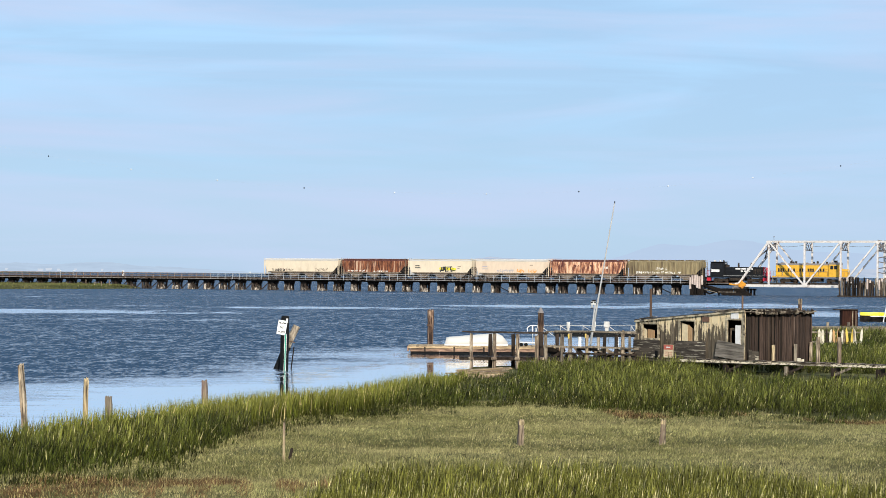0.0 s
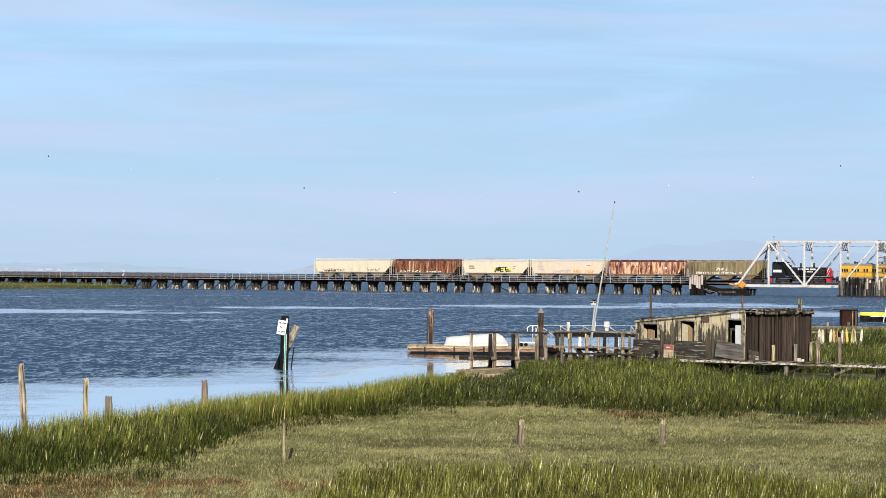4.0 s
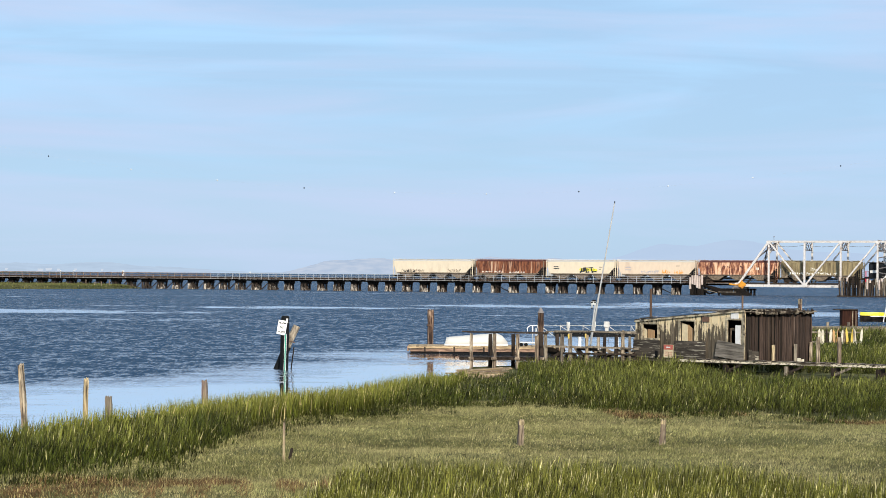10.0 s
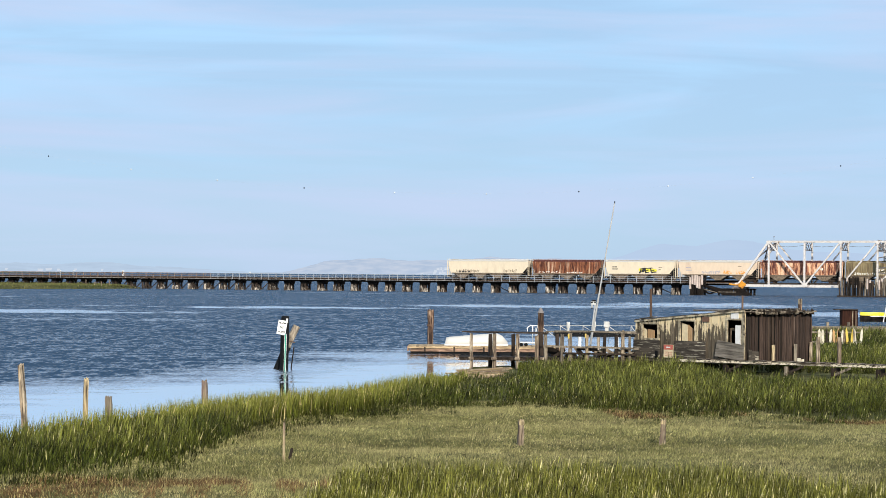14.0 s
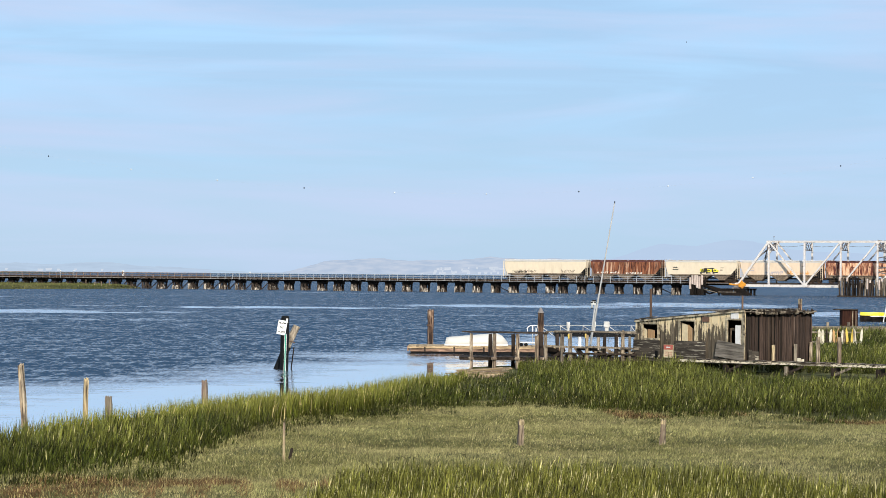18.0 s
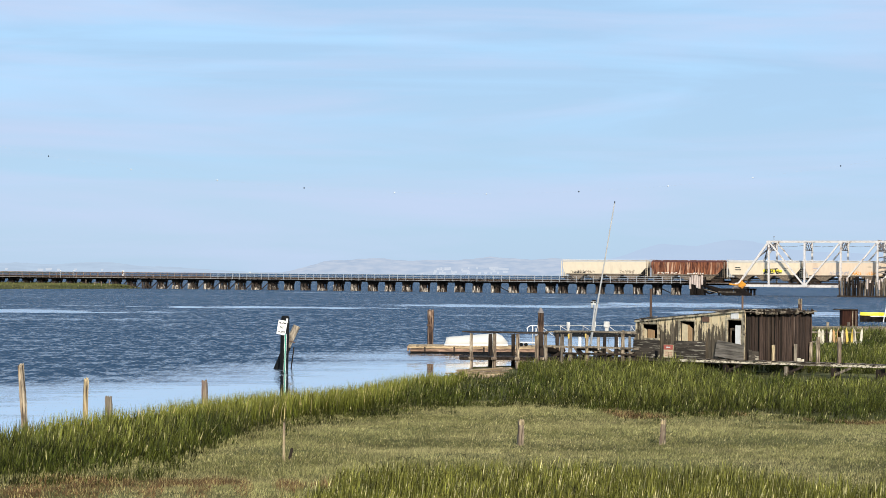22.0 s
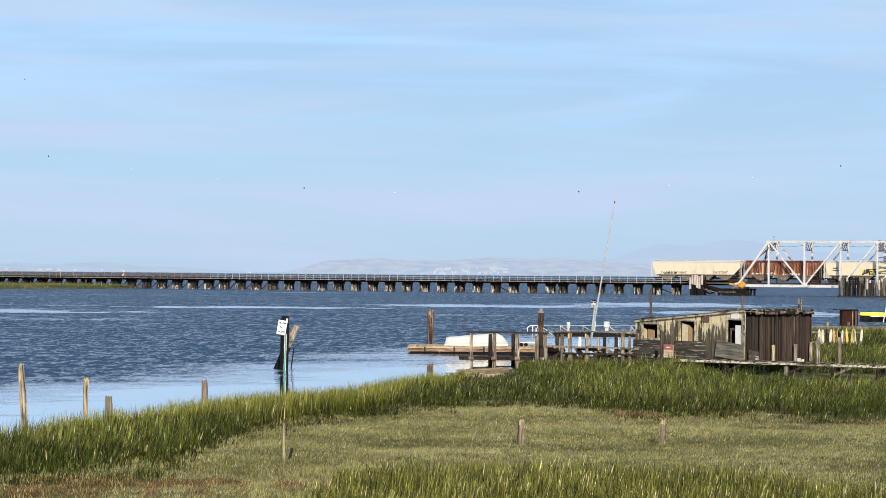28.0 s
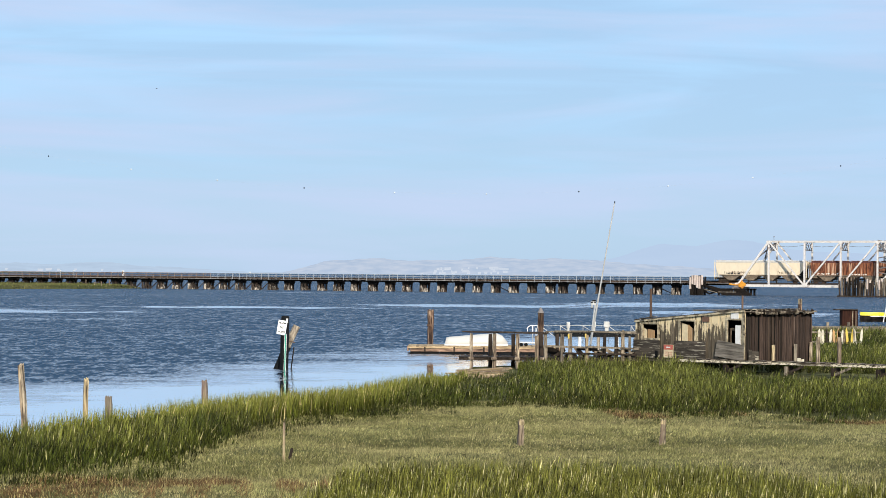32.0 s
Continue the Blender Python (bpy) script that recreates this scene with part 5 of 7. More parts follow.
def hopper_car(offset, length, paint_m, roof_m, label, ribs=0, bays=3, cut=2.3, end_m=None, marks=(), top=4.38, graffiti=(), under=None):
    """A covered hopper: slab sides cut away at the ends, roof with hatches, hopper bays, end cages and trucks."""
    car = thing("hopper_car", TRACK @ pose(TAIL + offset, 0, RAIL_TOP), label, "railway car", "hopper cars of the train")
    end_m, under = end_m or paint_m, under or UNDER_TAN
    L, w, low = length, 1.5, 1.62
    inset = 0.35
    # side sheets and the sloping ends as one shell
    o = [(inset, low + 1.5), (inset, top - 0.12), (inset + 0.12, top), (L - inset - 0.12, top), (L - inset, top - 0.12), (L - inset, low + 1.5), (L - cut - 0.15, low), (cut * 0.6, low)]
    part("body", Geo().prism(o, "y", -w, w), paint_m, car, bevel=0.04)
    part("roof", Geo().prism([(-w, top - 0.02), (-w * 0.55, top + 0.2), (w * 0.55, top + 0.2), (w, top - 0.02)], "x", inset + 0.1, L - inset - 0.1), roof_m, car)
    for k in (-1, 1):
        part("side_sill", Geo().box(inset + 0.9, k * w - 0.05, low - 0.14, L - inset - 0.9, k * w + 0.05, low + 0.05), under, car)
        part("eave_rail", Geo().box(inset, k * w - 0.04, top - 0.14, L - inset, k * w + 0.04, top + 0.02), roof_m, car)
    if ribs:
        rib = Geo().box(-0.07, -0.13, low, 0.07, 0, top - 0.14).mesh("rib")
        short = Geo().box(-0.07, -0.13, low + 1.1, 0.07, 0, top - 0.14).mesh("rib")
        for k in range(ribs):
            x = inset + 0.35 + (L - 2 * inset - 0.7) * k / (ribs - 1)
            for y in (-w, w + 0.13):
                part("rib", short if x < cut + 0.1 or x > L - cut - 0.1 else rib, paint_m, car, m=pose(x, y, 0))
    # running board on stands and round hatches
    board_m = BOARD_WHITE if roof_m is ROOF_WHITE else BOARD_PINK if roof_m is RUST_DARK else OLIVE
    stand = Geo().box(-0.06, -0.26, top + 0.1, 0.06, 0.26, top + 0.26).mesh("board_stand")
    n = int(L / 1.15)
    for y in (-0.7, 0.7):
        part("running_board", Geo().box(0.15, y - 0.28, top + 0.26, L - 0.15, y + 0.28, top + 0.34), board_m, car)
        for k in range(n):
            part("board_stand", stand, roof_m, car, m=pose(0.6 + (L - 1.2) * k / (n - 1), y, 0))
    hatch = Geo().box(-0.7, -0.3, top + 0.2, 0.7, 0.3, top + 0.32).mesh("hatch", bevel=0.03)
    for k in range(8):
        part("hatch", hatch, roof_m, car, m=pose(1.4 + (L - 2.8) * k / 7, 0, 0))
    # hopper bays, their slopes and outlet gates
    span = (L - 2 * cut) / bays
    for k in range(bays):
        x0, x1 = cut + span * k + 0.08, cut + span * (k + 1) - 0.08
        xm = (x0 + x1) / 2
        bay = part("hopper_bay", Geo().loft([[(x0, -w + 0.1, low), (x1, -w + 0.1, low), (x1, w - 0.1, low), (x0, w - 0.1, low)], [(xm - 0.6, -1.2, 0.48), (xm + 0.6, -1.2, 0.48), (xm + 0.6, 1.2, 0.48), (xm - 0.6, 1.2, 0.48)]]), under, car)
        part("outlet_gate", Geo().box(xm - 0.62, -1.05, 0.3, xm + 0.62, 1.05, 0.48), UNDER, bay)
    part("centre_sill", Geo().box(0.1, -0.3, 0.72, L - 0.1, 0.3, 1.05), UNDER, car)
    part("brake_pipe", Geo().rod((cut, -1.1, 0.42), (L - cut, -1.1, 0.42), 0.05, n=6), UNDER, car)
    # the open ends: platform, corner posts, slope stiffeners, ladders
    for x, k in ((0.12, 1), (L - 0.12, -1)):
        part("end_platform", Geo().box(min(x, x + k * 2.2), -w, 0.98, max(x, x + k * 2.2), w, 1.08), UNDER, car)
        for y in (-w + 0.06, w - 0.06):
            part("corner_post", Geo().box(x - 0.07, y - 0.07, 1.0, x + 0.07, y + 0.07, top), end_m, car)
            # stays and brace at the right end are darkened too, as if shaded
            part("end_stay", Geo().beam((x + k * 0.9, y, 1.05), (x + k * 0.95, y, 2.5), 0.1, 0.1), UNDER if k < 0 else end_m, car)
            g = Geo().box(x + k * 0.02 - 0.02, y - 0.02, 0.6, x + k * 0.02 + 0.02, y + 0.02, top + 0.5).box(x + k * 0.45 - 0.02, y - 0.02, 0.6, x + k * 0.45 + 0.02, y + 0.02, top + 0.5)
            for r_ in range(11):
                z = 0.7 + r_ * 0.38
                g.box(min(x, x + k * 0.45), y - 0.02, z, max(x, x + k * 0.45), y + 0.02, z + 0.04)
            part("ladder", g, end_m, car)
        # a plate fills the end under the slope: black paints the right end's shade
        web = [(x + k * 0.35, 1.08), (x + k * (cut + 0.1), 1.08), (x + k * cut, low + 0.1), (x + k * 0.4, low + 1.35)]
        part("shear_plate", Geo().prism(web, "y", -1.40, 1.40), BLACK if k < 0 else (GALV if roof_m is ROOF_WHITE else UNDER_TAN), car)
        part("end_sheet_brace", Geo().beam((x + k * 0.2, 0, 1.1), (x + k * 0.35, 0, 2.6), 0.3, 0.25), UNDER if k < 0 else end_m, car)
        coupler(car, x, -k)
    truck(car, 2.05), truck(car, L - 2.05)
    for x0, z0, x1, z1, m in marks:
        part("lettering_bar", Geo().box(x0, -w - 0.016, z0, x1, -w + 0.02, z1), m, car)
    rr = random.Random(int(offset * 10))
    for layer, (x0, z0, x1, z1, m, n) in enumerate(graffiti):
        z0, z1 = max(z0, low + 0.06), z1 + (0.25 if z0 < low else 0)
        # sprayed strokes that cannot be read: rough bars of its colours
        for k in range(n):
            a = x0 + (x1 - x0) * k / n
            b = a + (x1 - x0) / n * rr.uniform(0.55, 0.95)
            zz = z0 + rr.uniform(0, 0.18) * (z1 - z0)
            zt = z1 - rr.uniform(0, 0.3) * (z1 - z0)
            sl = rr.uniform(-0.15, 0.15)
            y0 = -w - 0.014 - 0.012 * layer - 0.004 * (k % 2)
            if m is SPRAY_YELLOW or (m is SPRAY_BLACK and n > 4):
                xm, zm, rx, rz = (a + b) / 2, (zz + zt) / 2, (b - a) * (1.0 if m is SPRAY_YELLOW else 0.8), (zt - zz) * (0.42 if m is SPRAY_YELLOW else 0.46)
                o = [(xm + rx * rr.uniform(0.75, 1.1) * math.cos(e), zm + rz * rr.uniform(0.75, 1.1) * math.sin(e)) for e in [i * math.pi / 5 for i in range(10)]]
                part("spray_blob", Geo().prism(o, "y", y0, -w + 0.02), m, car)
                continue
            g = Geo().prism([(a, zz), (a + (b - a) * 0.35, zz + 0.05), (a + (b - a) * 0.3 + sl, zt), (a + sl, zt - 0.06)], "y", y0, -w + 0.02)
            for i in range(rr.randint(1, 2)):
                z_ = rr.uniform(zz, zt - 0.15)
                g.prism([(a + 0.02, z_), (b, z_ + rr.uniform(-0.1, 0.2)), (b, z_ + rr.uniform(0.2, 0.34)), (a + 0.02, z_ + 0.14)], "y", y0 - 0.004 * (i + 1), -w + 0.02)
            part("spray_bar", g, m, car)
    TRAIN.append((car, offset))
    return car


SPRAY_GREY = paint("faded grey-brown spray paint", (0.28, 0.22, 0.16), 0.7)
SPRAY_YELLOW = paint("acid yellow spray paint", (0.82, 0.74, 0.06), 0.6)
SPRAY_BLACK = paint("black spray paint", (0.03, 0.03, 0.03), 0.6)
SPRAY_ORANGE = paint("orange spray paint", (0.85, 0.36, 0.05), 0.6)
SPRAY_WHITE = paint("white spray paint", (0.80, 0.78, 0.70), 0.6)
SPRAY_LILAC = paint("grey-lilac spray paint", (0.45, 0.42, 0.46), 0.6)

hopper_car(0.3, 20.3, CREAM, ROOF_WHITE, "long cream covered hopper car with faded graffiti", bays=4, cut=1.6,
           graffiti=[(2.3, 1.4, 8.2, 2.25, SPRAY_GREY, 17), (14.0, 1.5, 17.4, 2.3, SPRAY_GREY, 10), (3.0, 1.4, 6.0, 1.9, SPRAY_BLACK, 4)])
hopper_car(21.0, 17.0, RUST, RUST_DARK, "heavily rusted ribbed covered hopper car", ribs=17, cut=1.6, end_m=UNDER_TAN,
           graffiti=[(1.9, 1.4, 7.2, 1.9, SPRAY_WHITE, 9), (8.5, 1.4, 12.5, 1.75, SPRAY_WHITE, 6)])
hopper_car(38.4, 16.6, CREAM, ROOF_WHITE, "cream covered hopper car with yellow graffiti", cut=1.5,
           marks=[(1.9, 3.05, 3.0, 3.25, SPRAY_BLACK), (1.9, 2.6, 3.2, 2.8, SPRAY_BLACK), (12.6, 3.0, 13.4, 3.15, SPRAY_GREY), (12.6, 2.5, 13.1, 2.7, SPRAY_GREY)],
           graffiti=[(8.1, 1.72, 12.3, 2.3, SPRAY_BLACK, 3), (8.2, 1.9, 12.2, 3.1, SPRAY_YELLOW, 8), (8.35, 1.95, 12.0, 3.05, SPRAY_BLACK, 3), (8.8, 2.15, 12.2, 3.15, SPRAY_BLACK, 1)])
hopper_car(55.2, 18.2, CREAM_PINK, ROOF_WHITE, "pinkish cream covered hopper car with orange graffiti", cut=1.6,
           marks=[(2.0, 3.0, 3.2, 3.2, SPRAY_LILAC), (2.0, 2.45, 3.3, 2.62, SPRAY_LILAC), (13.6, 3.35, 14.4, 3.5, SPRAY_GREY)],
           graffiti=[(5.6, 1.5, 9.8, 2.3, SPRAY_LILAC, 10), (10.4, 1.5, 12.3, 2.35, SPRAY_ORANGE, 6), (13.2, 1.5, 15.3, 2.35, SPRAY_ORANGE, 6)])
hopper_car(73.6, 17.9, RUST_PALE, RUST_DARK, "ribbed hopper car, salmon paint breaking into rust", ribs=18, cut=1.6,
           marks=[(13.0, 2.7, 13.7, 3.2, SPRAY_WHITE)], graffiti=[(5.6, 3.0, 7.6, 3.6, RUST_DARK, 4), (9.4, 3.0, 10.6, 3.6, RUST_DARK, 3)])
hopper_car(91.7, 17.5, OLIVE, OLIVE, "faded olive ribbed hopper car with white graffiti", ribs=17, cut=1.6,
           graffiti=[(2.2, 1.32, 11.2, 2.05, SPRAY_WHITE, 22), (2.3, 1.4, 4.2, 2.2, SPRAY_WHITE, 3), (6.6, 2.4, 9.4, 3.3, SPRAY_WHITE, 7), (11.6, 1.6, 12.6, 2.1, SPRAY_WHITE, 2)])


def hand_rails(loco, x0, x1, y, z0, z1, step, m):
    n = max(1, int((x1 - x0) / step))
    for i in range(n + 1):
        x = x0 + (x1 - x0) * i / n
        part("rail_stanchion", Geo().rod((x, y, z0), (x, y, z1), 0.03, n=6), m, loco)
    part("hand_rail", Geo().rod((x0, y, z1), (x1, y, z1), 0.03, n=6), m, loco)


def switcher(offset):
    """An end-cab diesel switcher, cab to the rear."""
    L = 13.2
    t = thing("locomotive", TRACK @ pose(TAIL + offset, 0, RAIL_TOP), "dark slate end-cab switcher locomotive with red end rails", "locomotive", "locomotives of the train")
    part("frame", Geo().box(0, -1.5, 1.0, L, 1.5, 1.42), LOCO_DARK, t, bevel=0.03)
    part("stripe", Geo().box(3.6, -1.525, 1.38, L, -1.49, 1.45).box(3.6, 1.49, 1.38, L, 1.525, 1.45), POLE_GREY, t, "worn pale sill stripe")
    part("hood", Geo().prism([(-0.95, 1.42), (-0.95, 3.1), (-0.7, 3.3), (0.7, 3.3), (0.95, 3.1), (0.95, 1.42)], "x", 3.6, 12.3), LOCO_DARK, t, bevel=0.03)
    part("grille", Geo().box(12.3, -0.7, 1.8, 12.36, 0.7, 3.1), UNDER, t)
    for k in range(6):
        part("hood_door", Geo().box(4.0 + k * 1.35, -0.985, 1.6, 5.2 + k * 1.35, -0.945, 3.1), LOCO_DARK, t, bevel=0.01)
    cab = part("cab", Geo().prism([(-1.45, 1.42), (-1.45, 3.95), (-0.9, 4.35), (0.9, 4.35), (1.45, 3.95), (1.45, 1.42)], "x", 0.75, 3.7), LOCO_DARK, t, bevel=0.03)
    for x0, x1 in ((1.05, 1.6), (2.2, 2.75), (2.85, 3.4)):
        part("window", Geo().box(x0, -1.475, 3.05, x1, -1.44, 3.8), GLASS_DARK, cab)
    part("cab_roof", Geo().box(0.55, -1.3, 4.3, 3.9, 1.3, 4.42), LOCO_DARK, cab, bevel=0.04)
    part("number_bar", Geo().box(1.0, -1.48, 2.2, 2.8, -1.44, 2.75), WHITE, cab)
    for x0, x1 in ((6.2, 7.3), (7.5, 8.6), (8.8, 10.0), (7.4, 7.9), (8.1, 9.4)):
        z = 2.75 if x0 not in (7.4, 8.1) else 2.25
        part("lettering_bar", Geo().box(x0, -1.005, z, x1, -0.97, z + 0.3), WHITE, t)
    for x in (6.6, 9.4):
        part("exhaust_stack", Geo().rod((x, 0, 3.3), (x, 0, 4.2), 0.22, 0.18, 10), UNDER, t)
    part("horn", Geo().box(3.75, -0.3, 3.2, 4.5, 0.4, 3.75), UNDER, t, bevel=0.05)
    part("bell", Geo().rod((3.3, 0, 4.4), (3.3, 0, 4.75), 0.2, 0.1, 8), UNDER, t)
    part("fuel_tank", Geo().prism([(-1.2, 0.35), (-1.35, 0.6), (-1.35, 1.0), (1.35, 1.0), (1.35, 0.6), (1.2, 0.35)], "x", 5.0, 8.2), UNDER, t, bevel=0.03)
    for x, k in ((0.0, 1), (L, -1)):
        m = LOCO_RED
        part("pilot", Geo().box(min(x, x + k * 0.12), -1.45, 0.25, max(x, x + k * 0.12), 1.45, 1.42), m, t, "red end plate")
        part("step_well", Geo().box(min(x + k * 0.12, x + k * 0.8), -1.5, 0.3, max(x + k * 0.12, x + k * 0.8), -1.3, 1.0), m, t, "red steps")
        g = Geo()
        for y in (-1.4, -0.7, 0.7, 1.4):
            g.rod((x + k * 0.06, y, 1.42), (x + k * 0.06, y, 2.5), 0.04, n=6)
        g.rod((x + k * 0.06, -1.4, 2.5), (x + k * 0.06, 1.4, 2.5), 0.04, n=6)
        part("end_rail", g, m, t, "red end railing")
        coupler(t, x, -k)
    # the red front: stair guards and number panel
    part("end_panel", Geo().prism([(12.36, 1.42), (13.1, 1.42), (13.1, 2.6), (12.8, 3.15), (12.36, 3.25)], "y", -1.0, 1.0), LOCO_RED, t, "red front end of the hood")
    part("panel_stripe", Geo().beam((12.5, -1.02, 1.5), (13.0, -1.02, 2.6), 0.04, 0.14), WHITE, t, "white diagonal stripe")
    part("panel_stripe", Geo().beam((12.45, -1.02, 2.3), (12.85, -1.02, 3.2), 0.04, 0.14), WHITE, t, "white diagonal stripe")
    hand_rails(t, 3.9, 12.9, -1.45, 1.42, 2.45, 1.8, LOCO_DARK)
    # pale number boards, a headlight and the antenna dome on the cab roof
    part("number_board", Geo().box(1.25, -0.5, 4.42, 1.4, 0.5, 4.72), WHITE, cab, bevel=0.02)
    part("roof_dome", Geo().rod((2.5, 0, 4.4), (2.5, 0, 4.72), 0.34, 0.22, 12), GALV, cab)
    part("headlight", Geo().box(3.7, -0.25, 3.85, 3.85, 0.25, 4.2), GALV, cab, bevel=0.03)
    for k in range(5):
        part("louvre", Geo().box(10.2 + 0.36 * k, -1.0, 1.9, 10.4 + 0.36 * k, -0.96, 2.9), UNDER, t)
    truck(t, 2.9, 1.2), truck(t, L - 2.9, 1.2)
    TRAIN.append((t, offset))


def road_switcher(offset):
    """A yellow four-axle road switcher, short nose forward."""
    L = 16.6
    t = thing("locomotive", TRACK @ pose(TAIL + offset, 0, RAIL_TOP), "weathered yellow road-switcher locomotive with grey roof", "locomotive", "locomotives of the train")
    part("frame", Geo().box(0, -1.5, 1.0, L, 1.5, 1.45), LOCO_GREY, t, bevel=0.03)
    part("stripe", Geo().box(0, -1.525, 1.3, L, -1.49, 1.45).box(0, 1.49, 1.3, L, 1.525, 1.45), LOCO_YELLOW, t, "yellow sill stripe")
    hood = part("long_hood", Geo().box(0.7, -1.2, 1.45, 12.2, 1.2, 3.75), LOCO_YELLOW, t, bevel=0.05)
    part("hood_roof", Geo().prism([(-1.22, 3.72), (-0.95, 4.12), (0.95, 4.12), (1.22, 3.72)], "x", 0.7, 12.2), LOCO_GREY, t, bevel=0.03)
    for k in range(12):
        part("hood_door", Geo().box(1.0 + k * 0.92, -1.225, 1.6, 1.82 + k * 0.92, -1.19, 3.0), LOCO_YELLOW, hood, bevel=0.008)
    for x in (1.2, 1.7, 2.2, 3.3, 3.9, 4.5, 5.8, 6.4, 7.6, 8.1, 8.6, 9.6, 10.2, 10.8):
        part("louvre", Geo().box(x, -1.24, 2.35, x + 0.36, -1.19, 3.05), GLASS_DARK, hood)
    cab = part("cab", Geo().prism([(-1.48, 1.45), (-1.48, 3.9), (-0.9, 4.3), (0.9, 4.3), (1.48, 3.9), (1.48, 1.45)], "x", 12.2, 14.3), LOCO_YELLOW, t, bevel=0.03)
    part("cab_roof", Geo().prism([(-1.5, 3.9), (-0.92, 4.36), (0.92, 4.36), (1.5, 3.9)], "x", 12.1, 14.4), LOCO_GREY, cab)
    for x0, x1 in ((12.5, 13.1), (13.3, 13.95)):
        part("window", Geo().box(x0, -1.505, 2.9, x1, -1.47, 3.65), GLASS_DARK, cab)
    part("nose", Geo().prism([(14.3, 1.45), (16.0, 1.45), (16.0, 2.7), (15.8, 2.95), (14.3, 3.0)], "y", -1.0, 1.0), LOCO_YELLOW, t, bevel=0.05)
    part("nose_light", Geo().box(16.0, -0.2, 2.4, 16.06, 0.2, 2.65), WHITE, t)
    for k, x in enumerate((3.7, 4.2, 4.8, 8.6, 9.4, 11.4)):
        part("exhaust_stack", Geo().box(x - 0.16, -0.3, 4.1, x + 0.16, 0.3, 4.6 - 0.1 * (k % 2)), UNDER, t, bevel=0.03)
    part("radiator_fan", Geo().rod((2.0, 0, 4.1), (2.0, 0, 4.3), 0.6, n=14), LOCO_GREY, t)
    part("radiator_fan", Geo().rod((6.8, 0, 4.1), (6.8, 0, 4.3), 0.6, n=14), LOCO_GREY, t)
    part("air_horn", Geo().box(12.9, -0.25, 4.3, 13.6, 0.25, 4.75), UNDER, t, bevel=0.04)
    part("fuel_tank", Geo().prism([(-1.2, 0.3), (-1.4, 0.55), (-1.4, 1.0), (1.4, 1.0), (1.4, 0.55), (1.2, 0.3)], "x", 6.0, 10.4), UNDER, t, bevel=0.03)
    for x, k in ((0.0, 1), (L, -1)):
        part("pilot", Geo().box(min(x, x + k * 0.12), -1.45, 0.25, max(x, x + k * 0.12), 1.45, 1.45), LOCO_GREY, t)
        coupler(t, x, -k)
    hand_rails(t, 0.3, 12.0, -1.46, 1.45, 2.45, 1.9, LOCO_GREY)
    hand_rails(t, 14.5, 16.4, -1.46, 1.45, 2.45, 0.9, LOCO_GREY)
    truck(t, 3.3, 1.35), truck(t, L - 3.3, 1.35)
    TRAIN.append((t, offset))


switcher(110.0)
road_switcher(124.4)


# ---------------------------------------------------------------- marsh: posts, dock, shack
def wooden_post(x, y, z0, z1, w, d, material, label, lean=(0, 0), round_=False, seed=0, group="old fence posts in the marsh", crust=False):
    """An old post, split and worn at its top."""
    rr = random.Random(seed)
    t = thing("wooden_post", pose(x, y, z0, lean[0], lean[1], rr.uniform(-20, 20)), label, "post", group)
    h = z1 - z0
    rings = []
    n = 12
    split = 8 + rr.randrange(3)
    for k, q in enumerate((0, 0.2, 0.4, 0.55, 0.7, 0.82, 0.93, 1.0)):
        ring = []
        for i in range(n):
            a = 2 * math.pi * (i + 0.5) / n
            cx, cy = math.cos(a), math.sin(a)
            if not round_:
                m_ = max(abs(cx), abs(cy))
                cx, cy = cx / m_ * 0.93, cy / m_ * 0.93
            s = (1.05 - 0.12 * q) * (1 + rr.uniform(-0.11, 0.11)) * (0.94 if k == 7 else 1)
            s *= 0.62 if i == split and q > 0.15 else 1
            ring.append((cx * w / 2 * s, cy * d / 2 * s, q * h + (rr.uniform(-0.13, 0.02) * min(0.8, h) if k == 7 else 0)))
        rings.append(ring)
    part("shaft", Geo().loft(rings), material, t)
    if crust:
        head = [[(p[0] * g + off, p[1] * g, p[2] + dz) for p in ring] for ring, g, off, dz in ((rings[5], 1.06, 0, 0), (rings[6], 1.08, 0, 0), (rings[7], 0.9, 0.01, 0.02))]
        part("lichen_crust", Geo().loft(head), WOOD_YELLOW, t, "pale lichen crust on the worn top")
        part("splinter", Geo().prism([(-w * 0.62, 0), (-w * 0.3, 0), (-w * 0.36, h * 0.42), (-w * 0.56, h * 0.5)], "y", -d * 0.3, d * 0.35), WOOD_GREY, t, "broken grey side splinter")
    return t


wooden_post(-9.55, 48.0, 0.2, 2.24, 0.12, 0.12, WOOD_PALE, "tall leaning weathered fence post at the waterline", (0, -4.6), seed=1)
wooden_post(-8.56, 50.0, 0.2, 1.83, 0.12, 0.12, WOOD_YELLOW, "yellowed fence post with a split top", (0, 1.0), seed=2)
wooden_post(-7.86, 49.2, 0.2, 1.44, 0.15, 0.14, WOOD_GREY, "short stubby grey fence post in the grass", seed=3)
wooden_post(-6.34, 56.0, 0.3, 1.48, 0.15, 0.14, WOOD_YELLOW, "pale square post in the shore grass", (0, -2), seed=4)
wooden_post(-3.265, 43.2, 0.35, 1.32, 0.055, 0.05, WOOD_YELLOW, "thin bleached stake in the meadow", seed=5)
wooden_post(-3.185, 43.4, 0.4, 0.74, 0.055, 0.06, WOOD_DARK, "narrow dark stub leaning in the meadow", (0, 14), seed=15)
wooden_post(1.79, 47.3, 0.4, 1.08, 0.13, 0.13, WOOD_PALE, "short worn bleached post in the meadow", (0, 1), seed=6, crust=True)
